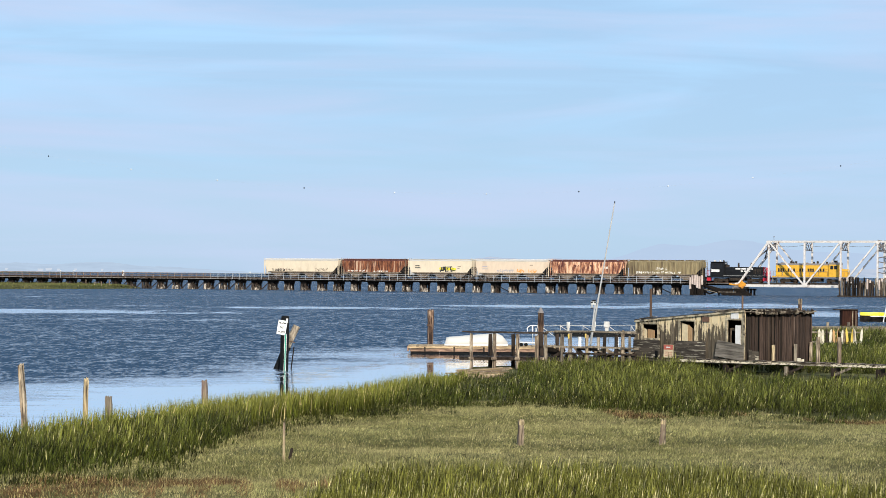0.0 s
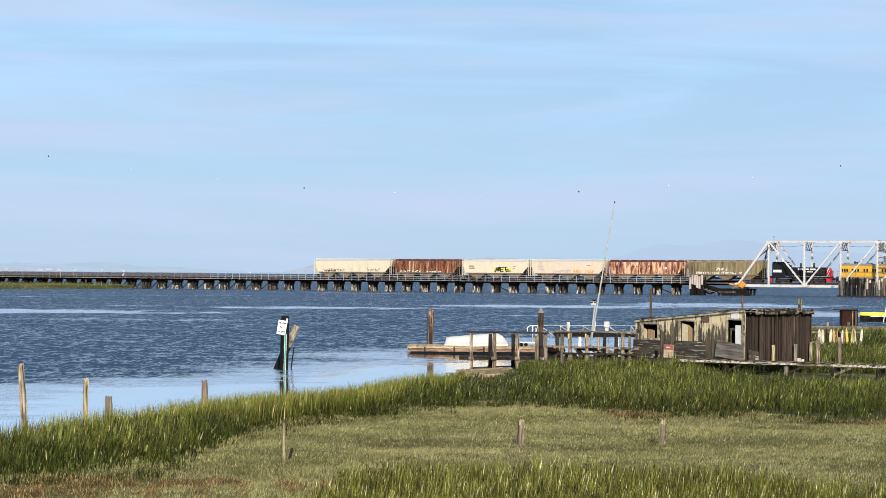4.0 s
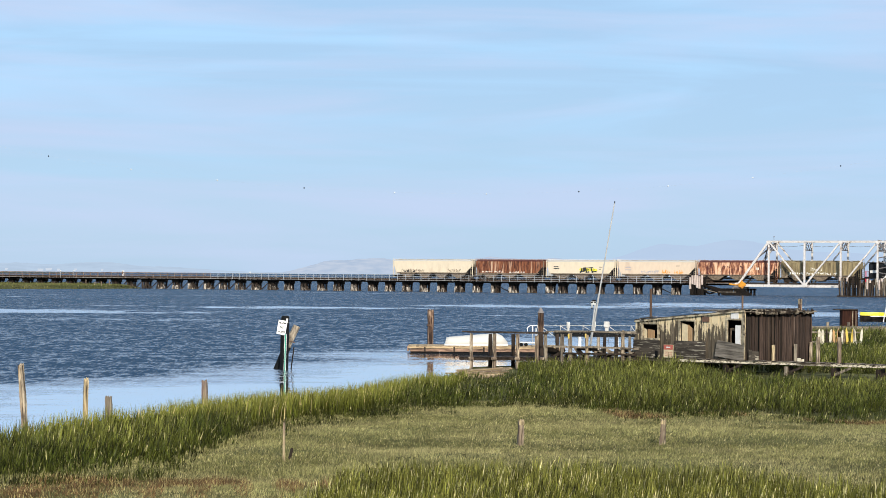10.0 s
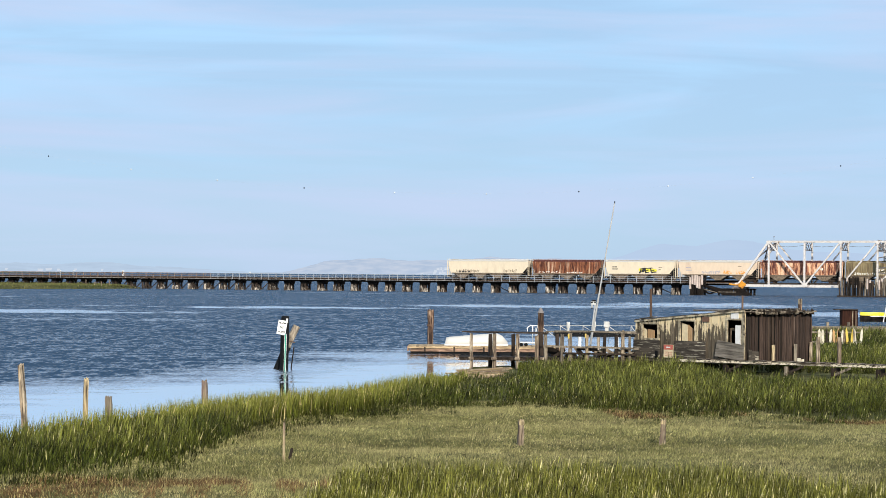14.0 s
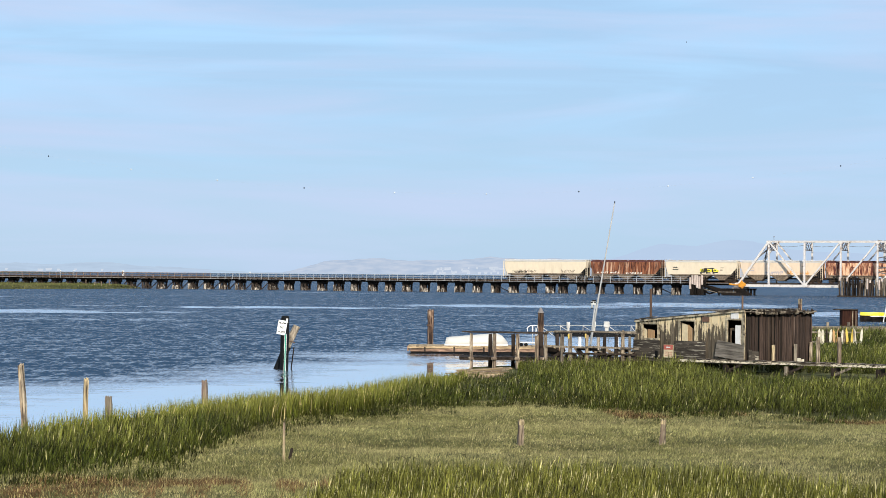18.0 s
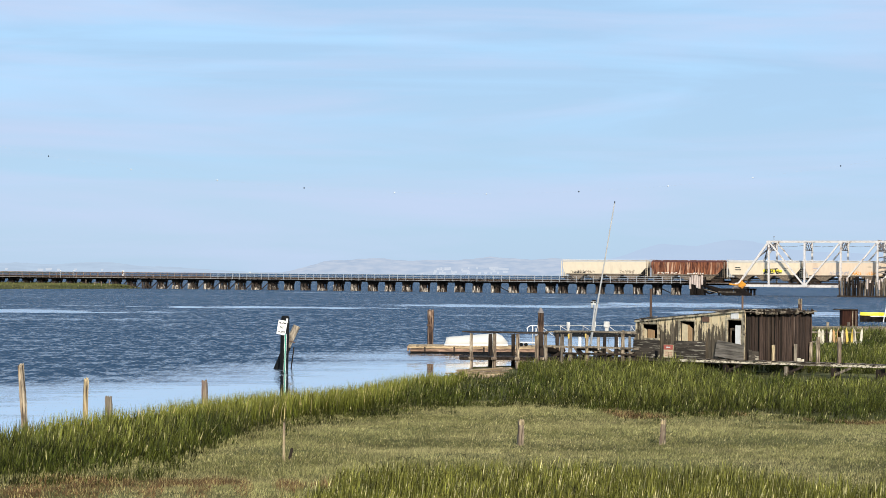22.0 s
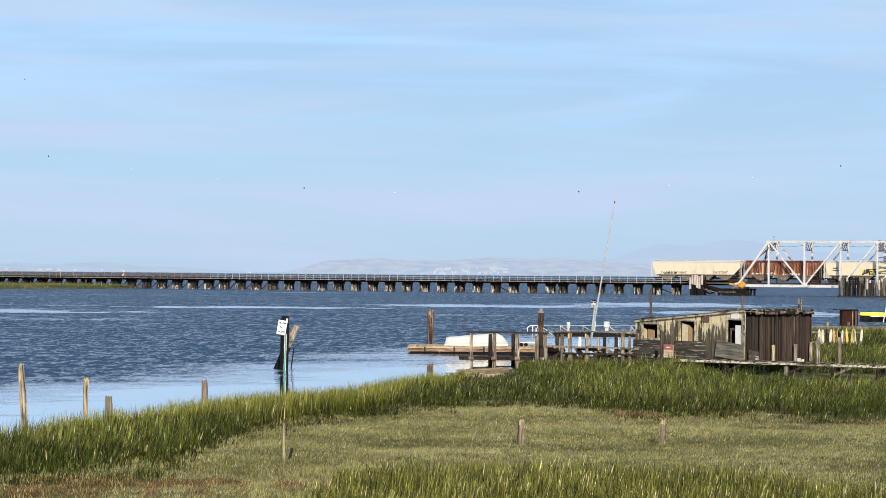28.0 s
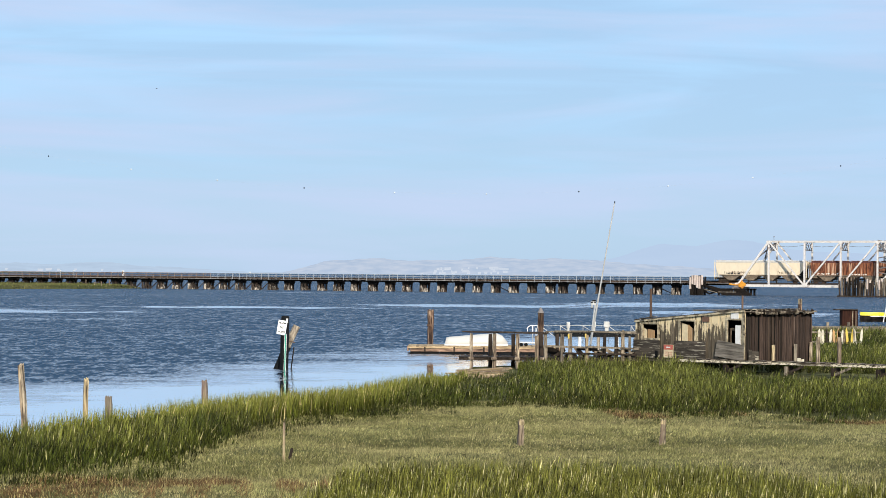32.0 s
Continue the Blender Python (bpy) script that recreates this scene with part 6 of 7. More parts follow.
wooden_post(5.07, 47.9, 0.4, 1.08, 0.13, 0.13, WOOD_PALE, "short worn bleached post in the meadow", (0, 2), seed=7, crust=True)
wooden_post(3.75, 65.0, 0.4, 0.98, 0.10, 0.1, WOOD_PALE, "small pale stake in the reeds", seed=8)


for k, (x, y, h) in enumerate(((-85.2, 498, 1.35), (-83.4, 500, 0.9), (-81.7, 499, 1.0), (-80.2, 501, 1.4))):
    wooden_post(x, y, 0.5, 0.75 + h, 0.17, 0.17, WOOD_PALE, "bleached stake in the marsh beside the trestle", (0, k - 1), seed=20 + k, group="stakes beside the trestle")


def text_mesh(words, size):
    cu = bpy.data.curves.new("words", "FONT")
    cu.body, cu.size, cu.align_x, cu.align_y, cu.extrude = words, size, "CENTER", "CENTER", 0.002
    cu.offset = size * 0.04
    ob = bpy.data.objects.new("words", cu)
    scene.collection.objects.link(ob)
    me = bpy.data.meshes.new_from_object(ob.evaluated_get(bpy.context.evaluated_depsgraph_get()))
    bpy.data.objects.remove(ob)
    return me


def channel_marker():
    t = thing("channel_marker", pose(-7.07, 93.2, 0, 0, 1.0, 0), "black channel marker pile with a speed notice and green strips", "channel marker")
    part("pile", Geo().rod((0, 0, -2.5), (0, 0, 2.3), 0.19, n=16).rod((0, 0, 2.3), (0, 0, 2.42), 0.19, 0.15, 16), BLACK, t, smooth=False)
    for x, w, mm, lab in ((0.005, 0.014, WHITE, "white reflective strip"), (0.024, 0.05, GREEN, "green reflective strip"), (0.079, 0.015, WHITE, "white reflective strip")):
        part("reflector_strip", Geo().box(x, -0.2, -0.1, x + w, -0.15, 1.6), mm, t, lab)
    for x in (0.06, 0.11):
        part("reflector_tick", Geo().box(x, -0.2, 2.12, x + 0.03, -0.13, 2.3), WHITE, t, "short white tick")
    board = part("notice_board", Geo().box(-0.2, -0.012, -0.32, 0.2, 0.012, 0.32), WHITE, t, "white notice board with black words", bevel=0.008, m=pose(-0.12, -0.215, 1.9, 0, 8, 4))
    for k, w in enumerate(("SLOW", "NO", "WAKE")):
        part("words", text_mesh(w, 0.115), BLACK, board, m=pose(0, -0.016, 0.2 - 0.2 * k, 90, 0, 0))


channel_marker()


def broken_pile():
    """An old pile that leans behind the marker, its foot out on the other side."""
    t = thing("broken_pile", pose(-6.8, 94.1, 0), "leaning broken timber pile beside the channel marker", "pile")
    part("shaft", Geo().rod((-0.24, 0, 0.93), (0.23, 0, 1.95), 0.17, 0.165, 12, 0.1), WOOD_GREY, t)
    part("dark_foot", Geo().rod((-0.98, -0.01, -0.85), (-0.2, -0.01, 1.02), 0.17, 0.18, 12, 0.06), BLACK, t, "wet black lower half")
    part("chain", Geo().rod((-0.1, -0.19, 1.28), (0.16, -0.19, 1.2), 0.022, n=5), RAIL_STEEL, t)
    part("side_stave", Geo().beam((-0.06, 0.1, -0.3), (0.1, 0.1, 0.98), 0.05, 0.05), WOOD_TAR, t)


broken_pile()


def driven_pile(x, y, z1, r, label, cap=None):
    t = thing("mooring_pile", pose(x, y, 0), label, "pile", "mooring piles of the dock")
    rr = random.Random(int(x * 100))
    rings = []
    for q in (0, 0.5, 0.6, 0.7, 0.8, 0.9, 0.97, 1.0):
        z = -2.2 + (z1 + 2.2) * q
        rings.append([(0.02 * q + r * (1.02 - 0.09 * q) * rr.uniform(0.86, 1.08) * math.cos(k * math.pi / 7), r * (1.02 - 0.09 * q) * rr.uniform(0.86, 1.08) * math.sin(k * math.pi / 7), z - (rr.uniform(0, 0.12) if q == 1 and not cap else 0)) for k in range(14)])
    part("shaft", Geo().loft(rings), PILE_SPLIT, t)
    part("rub_band", Geo().rod((0, 0, z1 * 0.55), (0, 0, z1 * 0.6), r * 1.05, n=12), RAIL_STEEL, t)
    if cap:
        part("cap", Geo().rod((0.02, 0, z1), (0.02, 0, z1 + 0.24), r * 1.05, 0.02 if cap is LOCO_GREY else r * 0.9, 12), cap, t, "pale cap")


driven_pile(-0.72, 123.0, 2.25, 0.2, "tall rust-brown mooring pile behind the float")
driven_pile(4.15, 88.5, 2.72, 0.14, "tall rust-brown mooring pile with a grey pointed cap", LOCO_GREY)


def float_dock(x0, x1, y0, y1, z, label, board_m, fascia_m, rim_m, floats=True):
    """A floating dock: fascia boards round foam billets, deck boards across."""
    t = thing("floating_dock", pose(0, 0, 0), label, "dock", "floating docks")
    for y in (y0, y1):
        part("fascia", Geo().box(x0, y - 0.05, z - 0.11, x1, y + 0.05, z - 0.02), rim_m, t, bevel=0.01)
        part("lower_fascia", Geo().box(x0 + 0.1, y - 0.04, z - 0.28, x1 - 0.05, y + 0.05, z - 0.125), fascia_m, t, bevel=0.01)
    for x in (x0, x1):
        part("end_fascia", Geo().box(x - 0.05, y0 + 0.05, z - 0.26, x + 0.05, y1 - 0.05, z - 0.02), fascia_m, t, bevel=0.01)
    if not floats:
        for k in range(5):
            part("leg", Geo().rod((x0 + 0.3 + k * (x1 - x0 - 0.6) / 4, y0 + 0.1, -1.5), (x0 + 0.3 + k * (x1 - x0 - 0.6) / 4, y0 + 0.1, z - 0.05), 0.09, n=8), WHITE if k in (1, 3) else WOOD_GREY, t)
    # the billets abut in black, which paints the shadow under the fascia
    for k in range(int((x1 - x0) / 1.6) if floats else 0):
        part("billet", Geo().box(x0 + 0.12 + k * 1.6, y0 + 0.08, -0.25, x0 + 1.7 + k * 1.6, y1 - 0.08, z - 0.2), BLACK, t)
        part("fender_block", Geo().box(x0 + 0.85 + k * 1.6, y0 - 0.09, z - 0.3, x0 + 0.95 + k * 1.6, y0 - 0.05, z - 0.02), WOOD_DARK, t, bevel=0.01)
    board = Geo().box(-0.068, y0 - 0.06, z - 0.02, 0.068, y1 + 0.06, z + 0.02).mesh("deck_board")
    for k in range(int((x1 - x0) / 0.145)):
        part("deck_board", board, board_m, t, m=pose(x0 + 0.075 + k * 0.145, 0, 0))
    return t


float_dock(-1.85, 6.6, 113.0, 115.6, 0.40, "reddish timber floating dock with a dinghy on it", PLANK_TAN, WOOD_DECK, PLANK_TAN)
# black fascias paint in the shadow under this jetty's deck
float_dock(6.4, 11.2, 117.5, 119.5, 1.12, "narrow jetty on thin legs behind the pier, under-deck shadow painted black", WOOD_GREY, BLACK, BLACK, False)


def dinghy():
    """An overturned rowing boat, keel up."""
    t = thing("dinghy", pose(0.0, 114.2, 0.42, 0, 0, 0), "white fibreglass dinghy upside down on the dock", "dinghy")
    L, rings = 3.45, []
    for k in range(13):
        q = k / 12
        w = 0.66 * (0.80 + 0.2 * math.sin(math.pi * min(1, q * 1.1))) * (1 if q < 0.75 else max(0.3, 1 - ((q - 0.75) / 0.25) ** 2.2 * 0.75))
        h = (0.42 + 0.24 * min(1, q * 1.25)) * (1 if q < 0.8 else max(0.28, 1 - ((q - 0.8) / 0.2) ** 2.2 * 0.72))
        x = 0.12 + q * L
        rings.append([(x + (0.12 if k == 0 else 0) * c2, w * c, 0.03 + h * c2) for c, c2 in ((-1, 0), (-0.97, 0.35), (-0.85, 0.72), (-0.5, 0.95), (0, 1.0), (0.5, 0.95), (0.85, 0.72), (0.97, 0.35), (1, 0))])
    part("hull", Geo().loft(rings), HULL_WHITE, t, smooth=True)
    g = Geo()
    for a, b in zip(rings[:-1], rings[1:]):
        for i in (0, 8):
            g.beam((a[i][0], a[i][1], 0.05), (b[i][0], b[i][1], 0.05), 0.07, 0.08)
    part("gunwale", g, WHITE, t)


dinghy()


def dock_cart():
    t = thing("dock_cart", pose(4.6, 113.6, 0.42), "white dock trolley with small black wheels", "trolley")
    part("tray", Geo().box(-0.35, -0.25, 0.16, 0.5, 0.25, 0.24), WHITE, t, bevel=0.02)
    for x in (-0.3, -0.05):
        for y in (-0.28, 0.28):
            part("wheel", Geo().rod((x, y - 0.03, 0.1), (x, y + 0.03, 0.1), 0.1, n=12), BLACK, t)
    part("handle", Geo().rod((0.5, -0.2, 0.2), (0.5, -0.2, 1.0), 0.02, n=6).rod((0.5, 0.2, 0.2), (0.5, 0.2, 1.0), 0.02, n=6).rod((0.5, -0.2, 1.0), (0.5, 0.2, 1.0), 0.02, n=6), GALV, t)


dock_cart()


def dock_ladder(x, y, z):
    t = thing("dock_ladder", pose(x, y, z), "white tubular boarding ladder at the dock edge", "ladder")
    for y in (-0.25, 0.25):
        bow = [(-0.28, 0.78), (-0.3, 0.95), (-0.22, 1.07), (-0.1, 1.1), (0.28, 1.1), (0.3, 0.85), (0.28, 0.0)]
        g = Geo()
        for (a, c), (b, d) in zip(bow[:-1], bow[1:]):
            g.rod((a, y, c), (b, y, d), 0.015, n=6)
        part("hoop", g.rod((0.0, y, 0), (0.0, y, 1.1), 0.018, n=6), WHITE, t)
    for z_ in (0.2, 0.5, 0.8):
        part("rung", Geo().rod((0, -0.25, z_), (0, 0.25, z_), 0.02, n=6), WHITE, t)


dock_ladder(4.95, 114.4, 0.42)


def white_rail():
    """The white guard rail of the far dock, with braces."""
    t = thing("guard_rail", pose(0, 119.4, 0.5), "thin white guard rail with diagonal braces on the far dock", "railing")
    xs = [5.6, 6.75, 8.05, 9.5, 10.8, 11.5]
    for x in xs:
        part("post", Geo().rod((x, 0, -0.1), (x, 0, 0.95), 0.018, n=6), POLE_WHITE, t)
    for z in (0.93, 0.55):
        part("rail", Geo().rod((5.6, 0, z), (11.5, 0, z), 0.014, n=6), POLE_WHITE, t)
    for a, b in zip(xs[:-1], xs[1:]):
        part("brace", Geo().rod((a, 0, 0.9), (b, 0, 0.05), 0.018, n=6), POLE_WHITE, t)


white_rail()


def pedestal(x, y, z, w, h, label):
    t = thing("dock_pedestal", pose(x, y, z), label, "dock pedestal", "white dock pedestals")
    part("column", Geo().box(-w * 0.3, -w * 0.3, 0, w * 0.3, w * 0.3, h - 0.3), POLE_WHITE, t, bevel=0.02)
    part("head", Geo().box(-w / 2, -w / 2, h - 0.34, w / 2, w / 2, h), POLE_WHITE, t, bevel=0.03)


pedestal(7.15, 118.4, 1.14, 0.2, 0.5, "white power pedestal on the dark float")
pedestal(8.62, 118.4, 1.14, 0.2, 0.55, "white power pedestal on the dark float")
pedestal(9.32, 118.4, 1.14, 0.32, 0.55, "white power pedestal on the dark float")


def pier_walk():
    """The narrow timber pier from the shack to the float, on posts, with a hand rail."""
    t = thing("timber_pier", pose(0, 0, 0), "narrow weathered timber pier with hand rails on posts", "pier")
    rr = random.Random(3)
    for y in (84.95, 86.0):
        part("joist", Geo().box(0.7, y - 0.05, 0.85, 8.2, y + 0.05, 0.95), WOOD_DARK, t)
    board = Geo().box(-0.09, 84.85, 0.95, 0.09, 86.2, 0.985).mesh("deck_board")
    for k in range(37):
        part("deck_board", board, WOOD_GREY if k % 3 else WOOD_DARK, t, m=pose(0.8 + k * 0.2, rr.uniform(-0.05, 0.05), 0))

    def worn_post(name, x, y, w, top, foot, material):
        """A squared post, knotted and tapering, its top split."""
        rings = []
        for q in (0, 0.3, 0.5, 0.62, 0.75, 0.88, 1.0):
            s = w / 2 * (1.08 - 0.14 * q)
            rings.append([(x + cx * s * rr.uniform(0.8, 1.12), y + cy * s * rr.uniform(0.85, 1.1), foot + (top - foot) * q - (rr.uniform(0, 0.09) if q == 1 else 0)) for cx, cy in ((-1, -0.8), (-0.5, -1), (0.5, -1), (1, -0.8), (1, 0.8), (0, 1), (-1, 0.8))])
        part(name, Geo().loft(rings), material, t)

    for x, top, w, mm in ((1.18, 1.96, 0.16, WOOD_PALE), (2.12, 1.96, 0.18, WOOD_PALE), (3.06, 1.97, 0.17, WOOD_PALE), (3.84, 1.9, 0.19, WOOD_PALE), (4.2, 2.03, 0.16, WOOD_GREY), (4.88, 1.95, 0.17, WOOD_GREY), (5.2, 2.0, 0.2, WOOD_GREY), (5.88, 1.98, 0.16, WOOD_YELLOW), (6.6, 1.95, 0.16, WOOD_DARK), (7.08, 1.95, 0.17, WOOD_DARK), (7.34, 2.12, 0.18, WOOD_PALE), (7.62, 1.9, 0.12, WOOD_GREY)):
        worn_post("front_post", x, 84.84, w * 0.86, top, -0.6, mm)
        # back posts get dark timber for the shade they stand in
        if 2.0 < x < 5.0 and x != 3.84:
            worn_post("back_post", x - 0.13, 86.2, w * 0.95, top - 0.03, -1.4, WOOD_DARK)
    for a, b, z0_, z1_ in ((0.95, 2.3, 2.0, 1.985), (2.2, 4.3, 1.985, 1.96), (4.2, 6.1, 2.03, 2.04), (6.0, 8.0, 2.05, 1.98)):
        part("top_rail", Geo().beam((a, 84.76, z0_), (b, 84.76, z1_), 0.12 if a < 4 else 0.07, 0.05), WOOD_DARK if a < 4 else WOOD_GREY, t)
    part("back_rail", Geo().beam((0.8, 86.25, 1.97), (4.4, 86.25, 1.95), 0.1, 0.05), WOOD_DARK, t)
    for a, b, z0_, z1_ in ((4.2, 5.9, 1.44, 1.40), (5.8, 8.0, 1.43, 1.36), (4.9, 7.9, 1.16, 1.12)):
        part("mid_rail", Geo().beam((a, 84.74, z0_), (b, 84.74, z1_), 0.05, 0.075), WOOD_GREY if z0_ > 1.2 else WOOD_DARK, t)
    for x, z in ((5.13, 1.82), (5.82, 1.84)):
        part("yellow_patch", Geo().box(x - 0.03, 84.70, z - 0.06, x + 0.03, 84.735, z + 0.12), PLANK_YELLOW, t, "yellow painted mark")
    # knees and loose boards under the rail
    for a, b, mm in (((4.55, 1.0), (5.0, 1.3), WOOD_DARK), ((5.5, 1.36), (5.85, 0.98), WOOD_DARK), ((5.55, 1.34), (6.25, 1.3), WOOD_DARK), ((6.15, 0.98), (6.6, 1.38), WOOD_GREY), ((6.7, 0.98), (7.0, 1.2), WOOD_PALE), ((7.1, 1.3), (7.6, 1.02), WOOD_GREY), ((7.4, 1.0), (7.9, 1.34), WOOD_GREY), ((6.2, 1.2), (6.9, 1.05), WOOD_PALE)):
        part("knee_brace", Geo().beam((a[0], 84.98, a[1]), (b[0], 84.98, b[1]), 0.07, 0.12), mm, t)
    for a, b, w, mm in (((4.3, 1.35), (4.85, 1.0), 0.3, WOOD_TAR), ((4.45, 1.12), (4.95, 1.06), 0.22, WOOD_TAR), ((5.45, 1.38), (5.72, 1.0), 0.16, WOOD_GREY), ((5.9, 1.42), (6.35, 1.3), 0.12, WOOD_TAR), ((6.2, 1.3), (6.55, 1.02), 0.2, WOOD_TAR), ((6.3, 1.02), (6.75, 1.34), 0.13, WOOD_PALE),
                        ((6.65, 1.32), (7.1, 1.06), 0.14, WOOD_GREY), ((6.9, 1.04), (7.25, 1.38), 0.1, WOOD_GREY), ((7.1, 1.2), (7.7, 1.28), 0.16, WOOD_TAR), ((7.35, 1.06), (7.9, 1.12), 0.18, WOOD_DARK), ((5.0, 1.02), (5.5, 1.08), 0.14, WOOD_DARK)):
        part("fallen_board", Geo().beam((a[0], 85.3, a[1]), (b[0], 85.4, b[1]), 0.05, w), mm, t)
    for x in (1.18, 2.1, 3.05, 4.07):
        part("bolt_block", Geo().box(x - 0.11, 84.66, 0.86, x + 0.11, 84.76, 0.99), WOOD_PALE, t, bevel=0.03)
    return t


pier_walk()


def plank_heap():
    t = thing("plank_heap", pose(1.2, 77.0, 0.47, 0, 0, 4), "heap of pale bleached planks on the muddy bank", "planks")
    rr = random.Random(6)
    for k in range(14):
        w, h = rr.uniform(0.7, 1.15), rr.uniform(0.07, 0.12)
        part("plank", Geo().box(-w, -h, -0.016, w, h, 0.016), PLANK_TAN if k % 4 else WOOD_PALE, t, m=pose(rr.uniform(-0.25, 0.25) + 0.06 * k, 0.44 * k, 0.02 + 0.004 * k + 0.03 * (k % 3), rr.uniform(-8, 10), rr.uniform(-6, 3), rr.uniform(-16, 16)))


plank_heap()


def flag_pole():
    t = thing("leaning_pole", pose(5.92, 86.0, 0.3), "tall thin grey leaning pole with a lamp fitting", "pole")
    a, b = Vector((0, 0, 0)), Vector((1.146, 0, 7.02))
    part("shaft", Geo().rod(a, a.lerp(b, 0.45), 0.042, 0.036, 8).rod(a.lerp(b, 0.45), b, 0.031, 0.023, 8), POLE_GREY, t)
    part("tip", Geo().rod(b, b + Vector((0.01, 0, 0.07)), 0.025, n=8), BLACK, t)
    box = part("lamp_box", Geo().box(-0.11, -0.09, -0.04, 0.11, 0.09, 0.1).rod((-0.06, 0, -0.16), (-0.06, 0, -0.02), 0.05, n=8).rod((0.06, 0, -0.2), (0.06, 0, -0.02), 0.045, n=8), GALV, t, "pale twin lamp fitting", m=pose(0.30, -0.02, 2.86))
    part("lamp_frame", Geo().box(-0.12, -0.1, 0.03, -0.02, -0.092, 0.09).box(0.03, -0.1, 0.03, 0.1, -0.092, 0.09), BLACK, box, "dark lamp glass")
    part("lens", Geo().rod((-0.06, 0, -0.2), (-0.06, 0, -0.16), 0.04, n=8), GLASS_DARK, box)
    part("hood", Geo().box(-0.05, -0.1, 0.1, 0.09, 0.1, 0.16), BLACK, box)
    part("second_stay", Geo().rod((0.05, 0.1, 0), (0.36, 0.02, 2.75), 0.03, n=6), GALV, t)


flag_pole()

# the shack: corner points of its platform, clockwise from the waterside corner
PA, PB, PC = Vector((7.92, 85.5, 0)), Vector((11.83, 81.35, 0)), Vector((14.70, 83.0, 0))
PD = PC + (PA - PB) * 0.75
FLOOR_Z = 0.98


def run_of(a, b):
    """The frame of a wall: x along it from a to b, y inwards, z up."""
    d = (b - a).normalized()
    return Matrix(((d.x, -d.y, 0, a.x), (d.y, d.x, 0, a.y), (0, 0, 1, 0), (0, 0, 0, 1))), (b - a).length


def planks(t, m, length, top, holes, step, material, thick, seed, proud=0.012, z0=FLOOR_Z, gap=0.004):
    """Upright planks along a wall, sawn off round its openings."""
    rr = random.Random(seed)
    n = int(length / step)
    for k in range(n):
        x0, x1 = k * length / n + gap * rr.uniform(0.3, 1), (k + 1) * length / n - gap * rr.uniform(0.3, 1)
        spans = [(z0 - rr.uniform(0, 0.05), top((x0 + x1) / 2) - rr.uniform(0.0, 0.04))]
        for hx0, hx1, hz0, hz1 in holes:
            if x1 > hx0 + 0.02 and x0 < hx1 - 0.02:
                spans = [s for a, b in spans for s in ((a, min(b, hz0)), (max(a, hz1), b)) if s[1] - s[0] > 0.03]
        for a, b in spans:
            y = rr.uniform(0, proud) * (1 if rr.random() < 0.7 else -0.6)
            part("plank", Geo().box(x0, -y, a, x1, thick - y, b), material, t, m=m)


def opening_frame(t, m, x0, x1, z0, z1, material, w=0.08):
    f = part("window_frame", Geo().box(x0 - w, -0.035, z1, x1 + w, 0.06, z1 + w).box(x0 - w, -0.035, z0 - w, x1 + w, 0.06, z0).box(x0 - w, -0.03, z0, x0, 0.06, z1).box(x1, -0.03, z0, x1 + w, 0.06, z1), material, t, m=m, bevel=0.006)
    return f


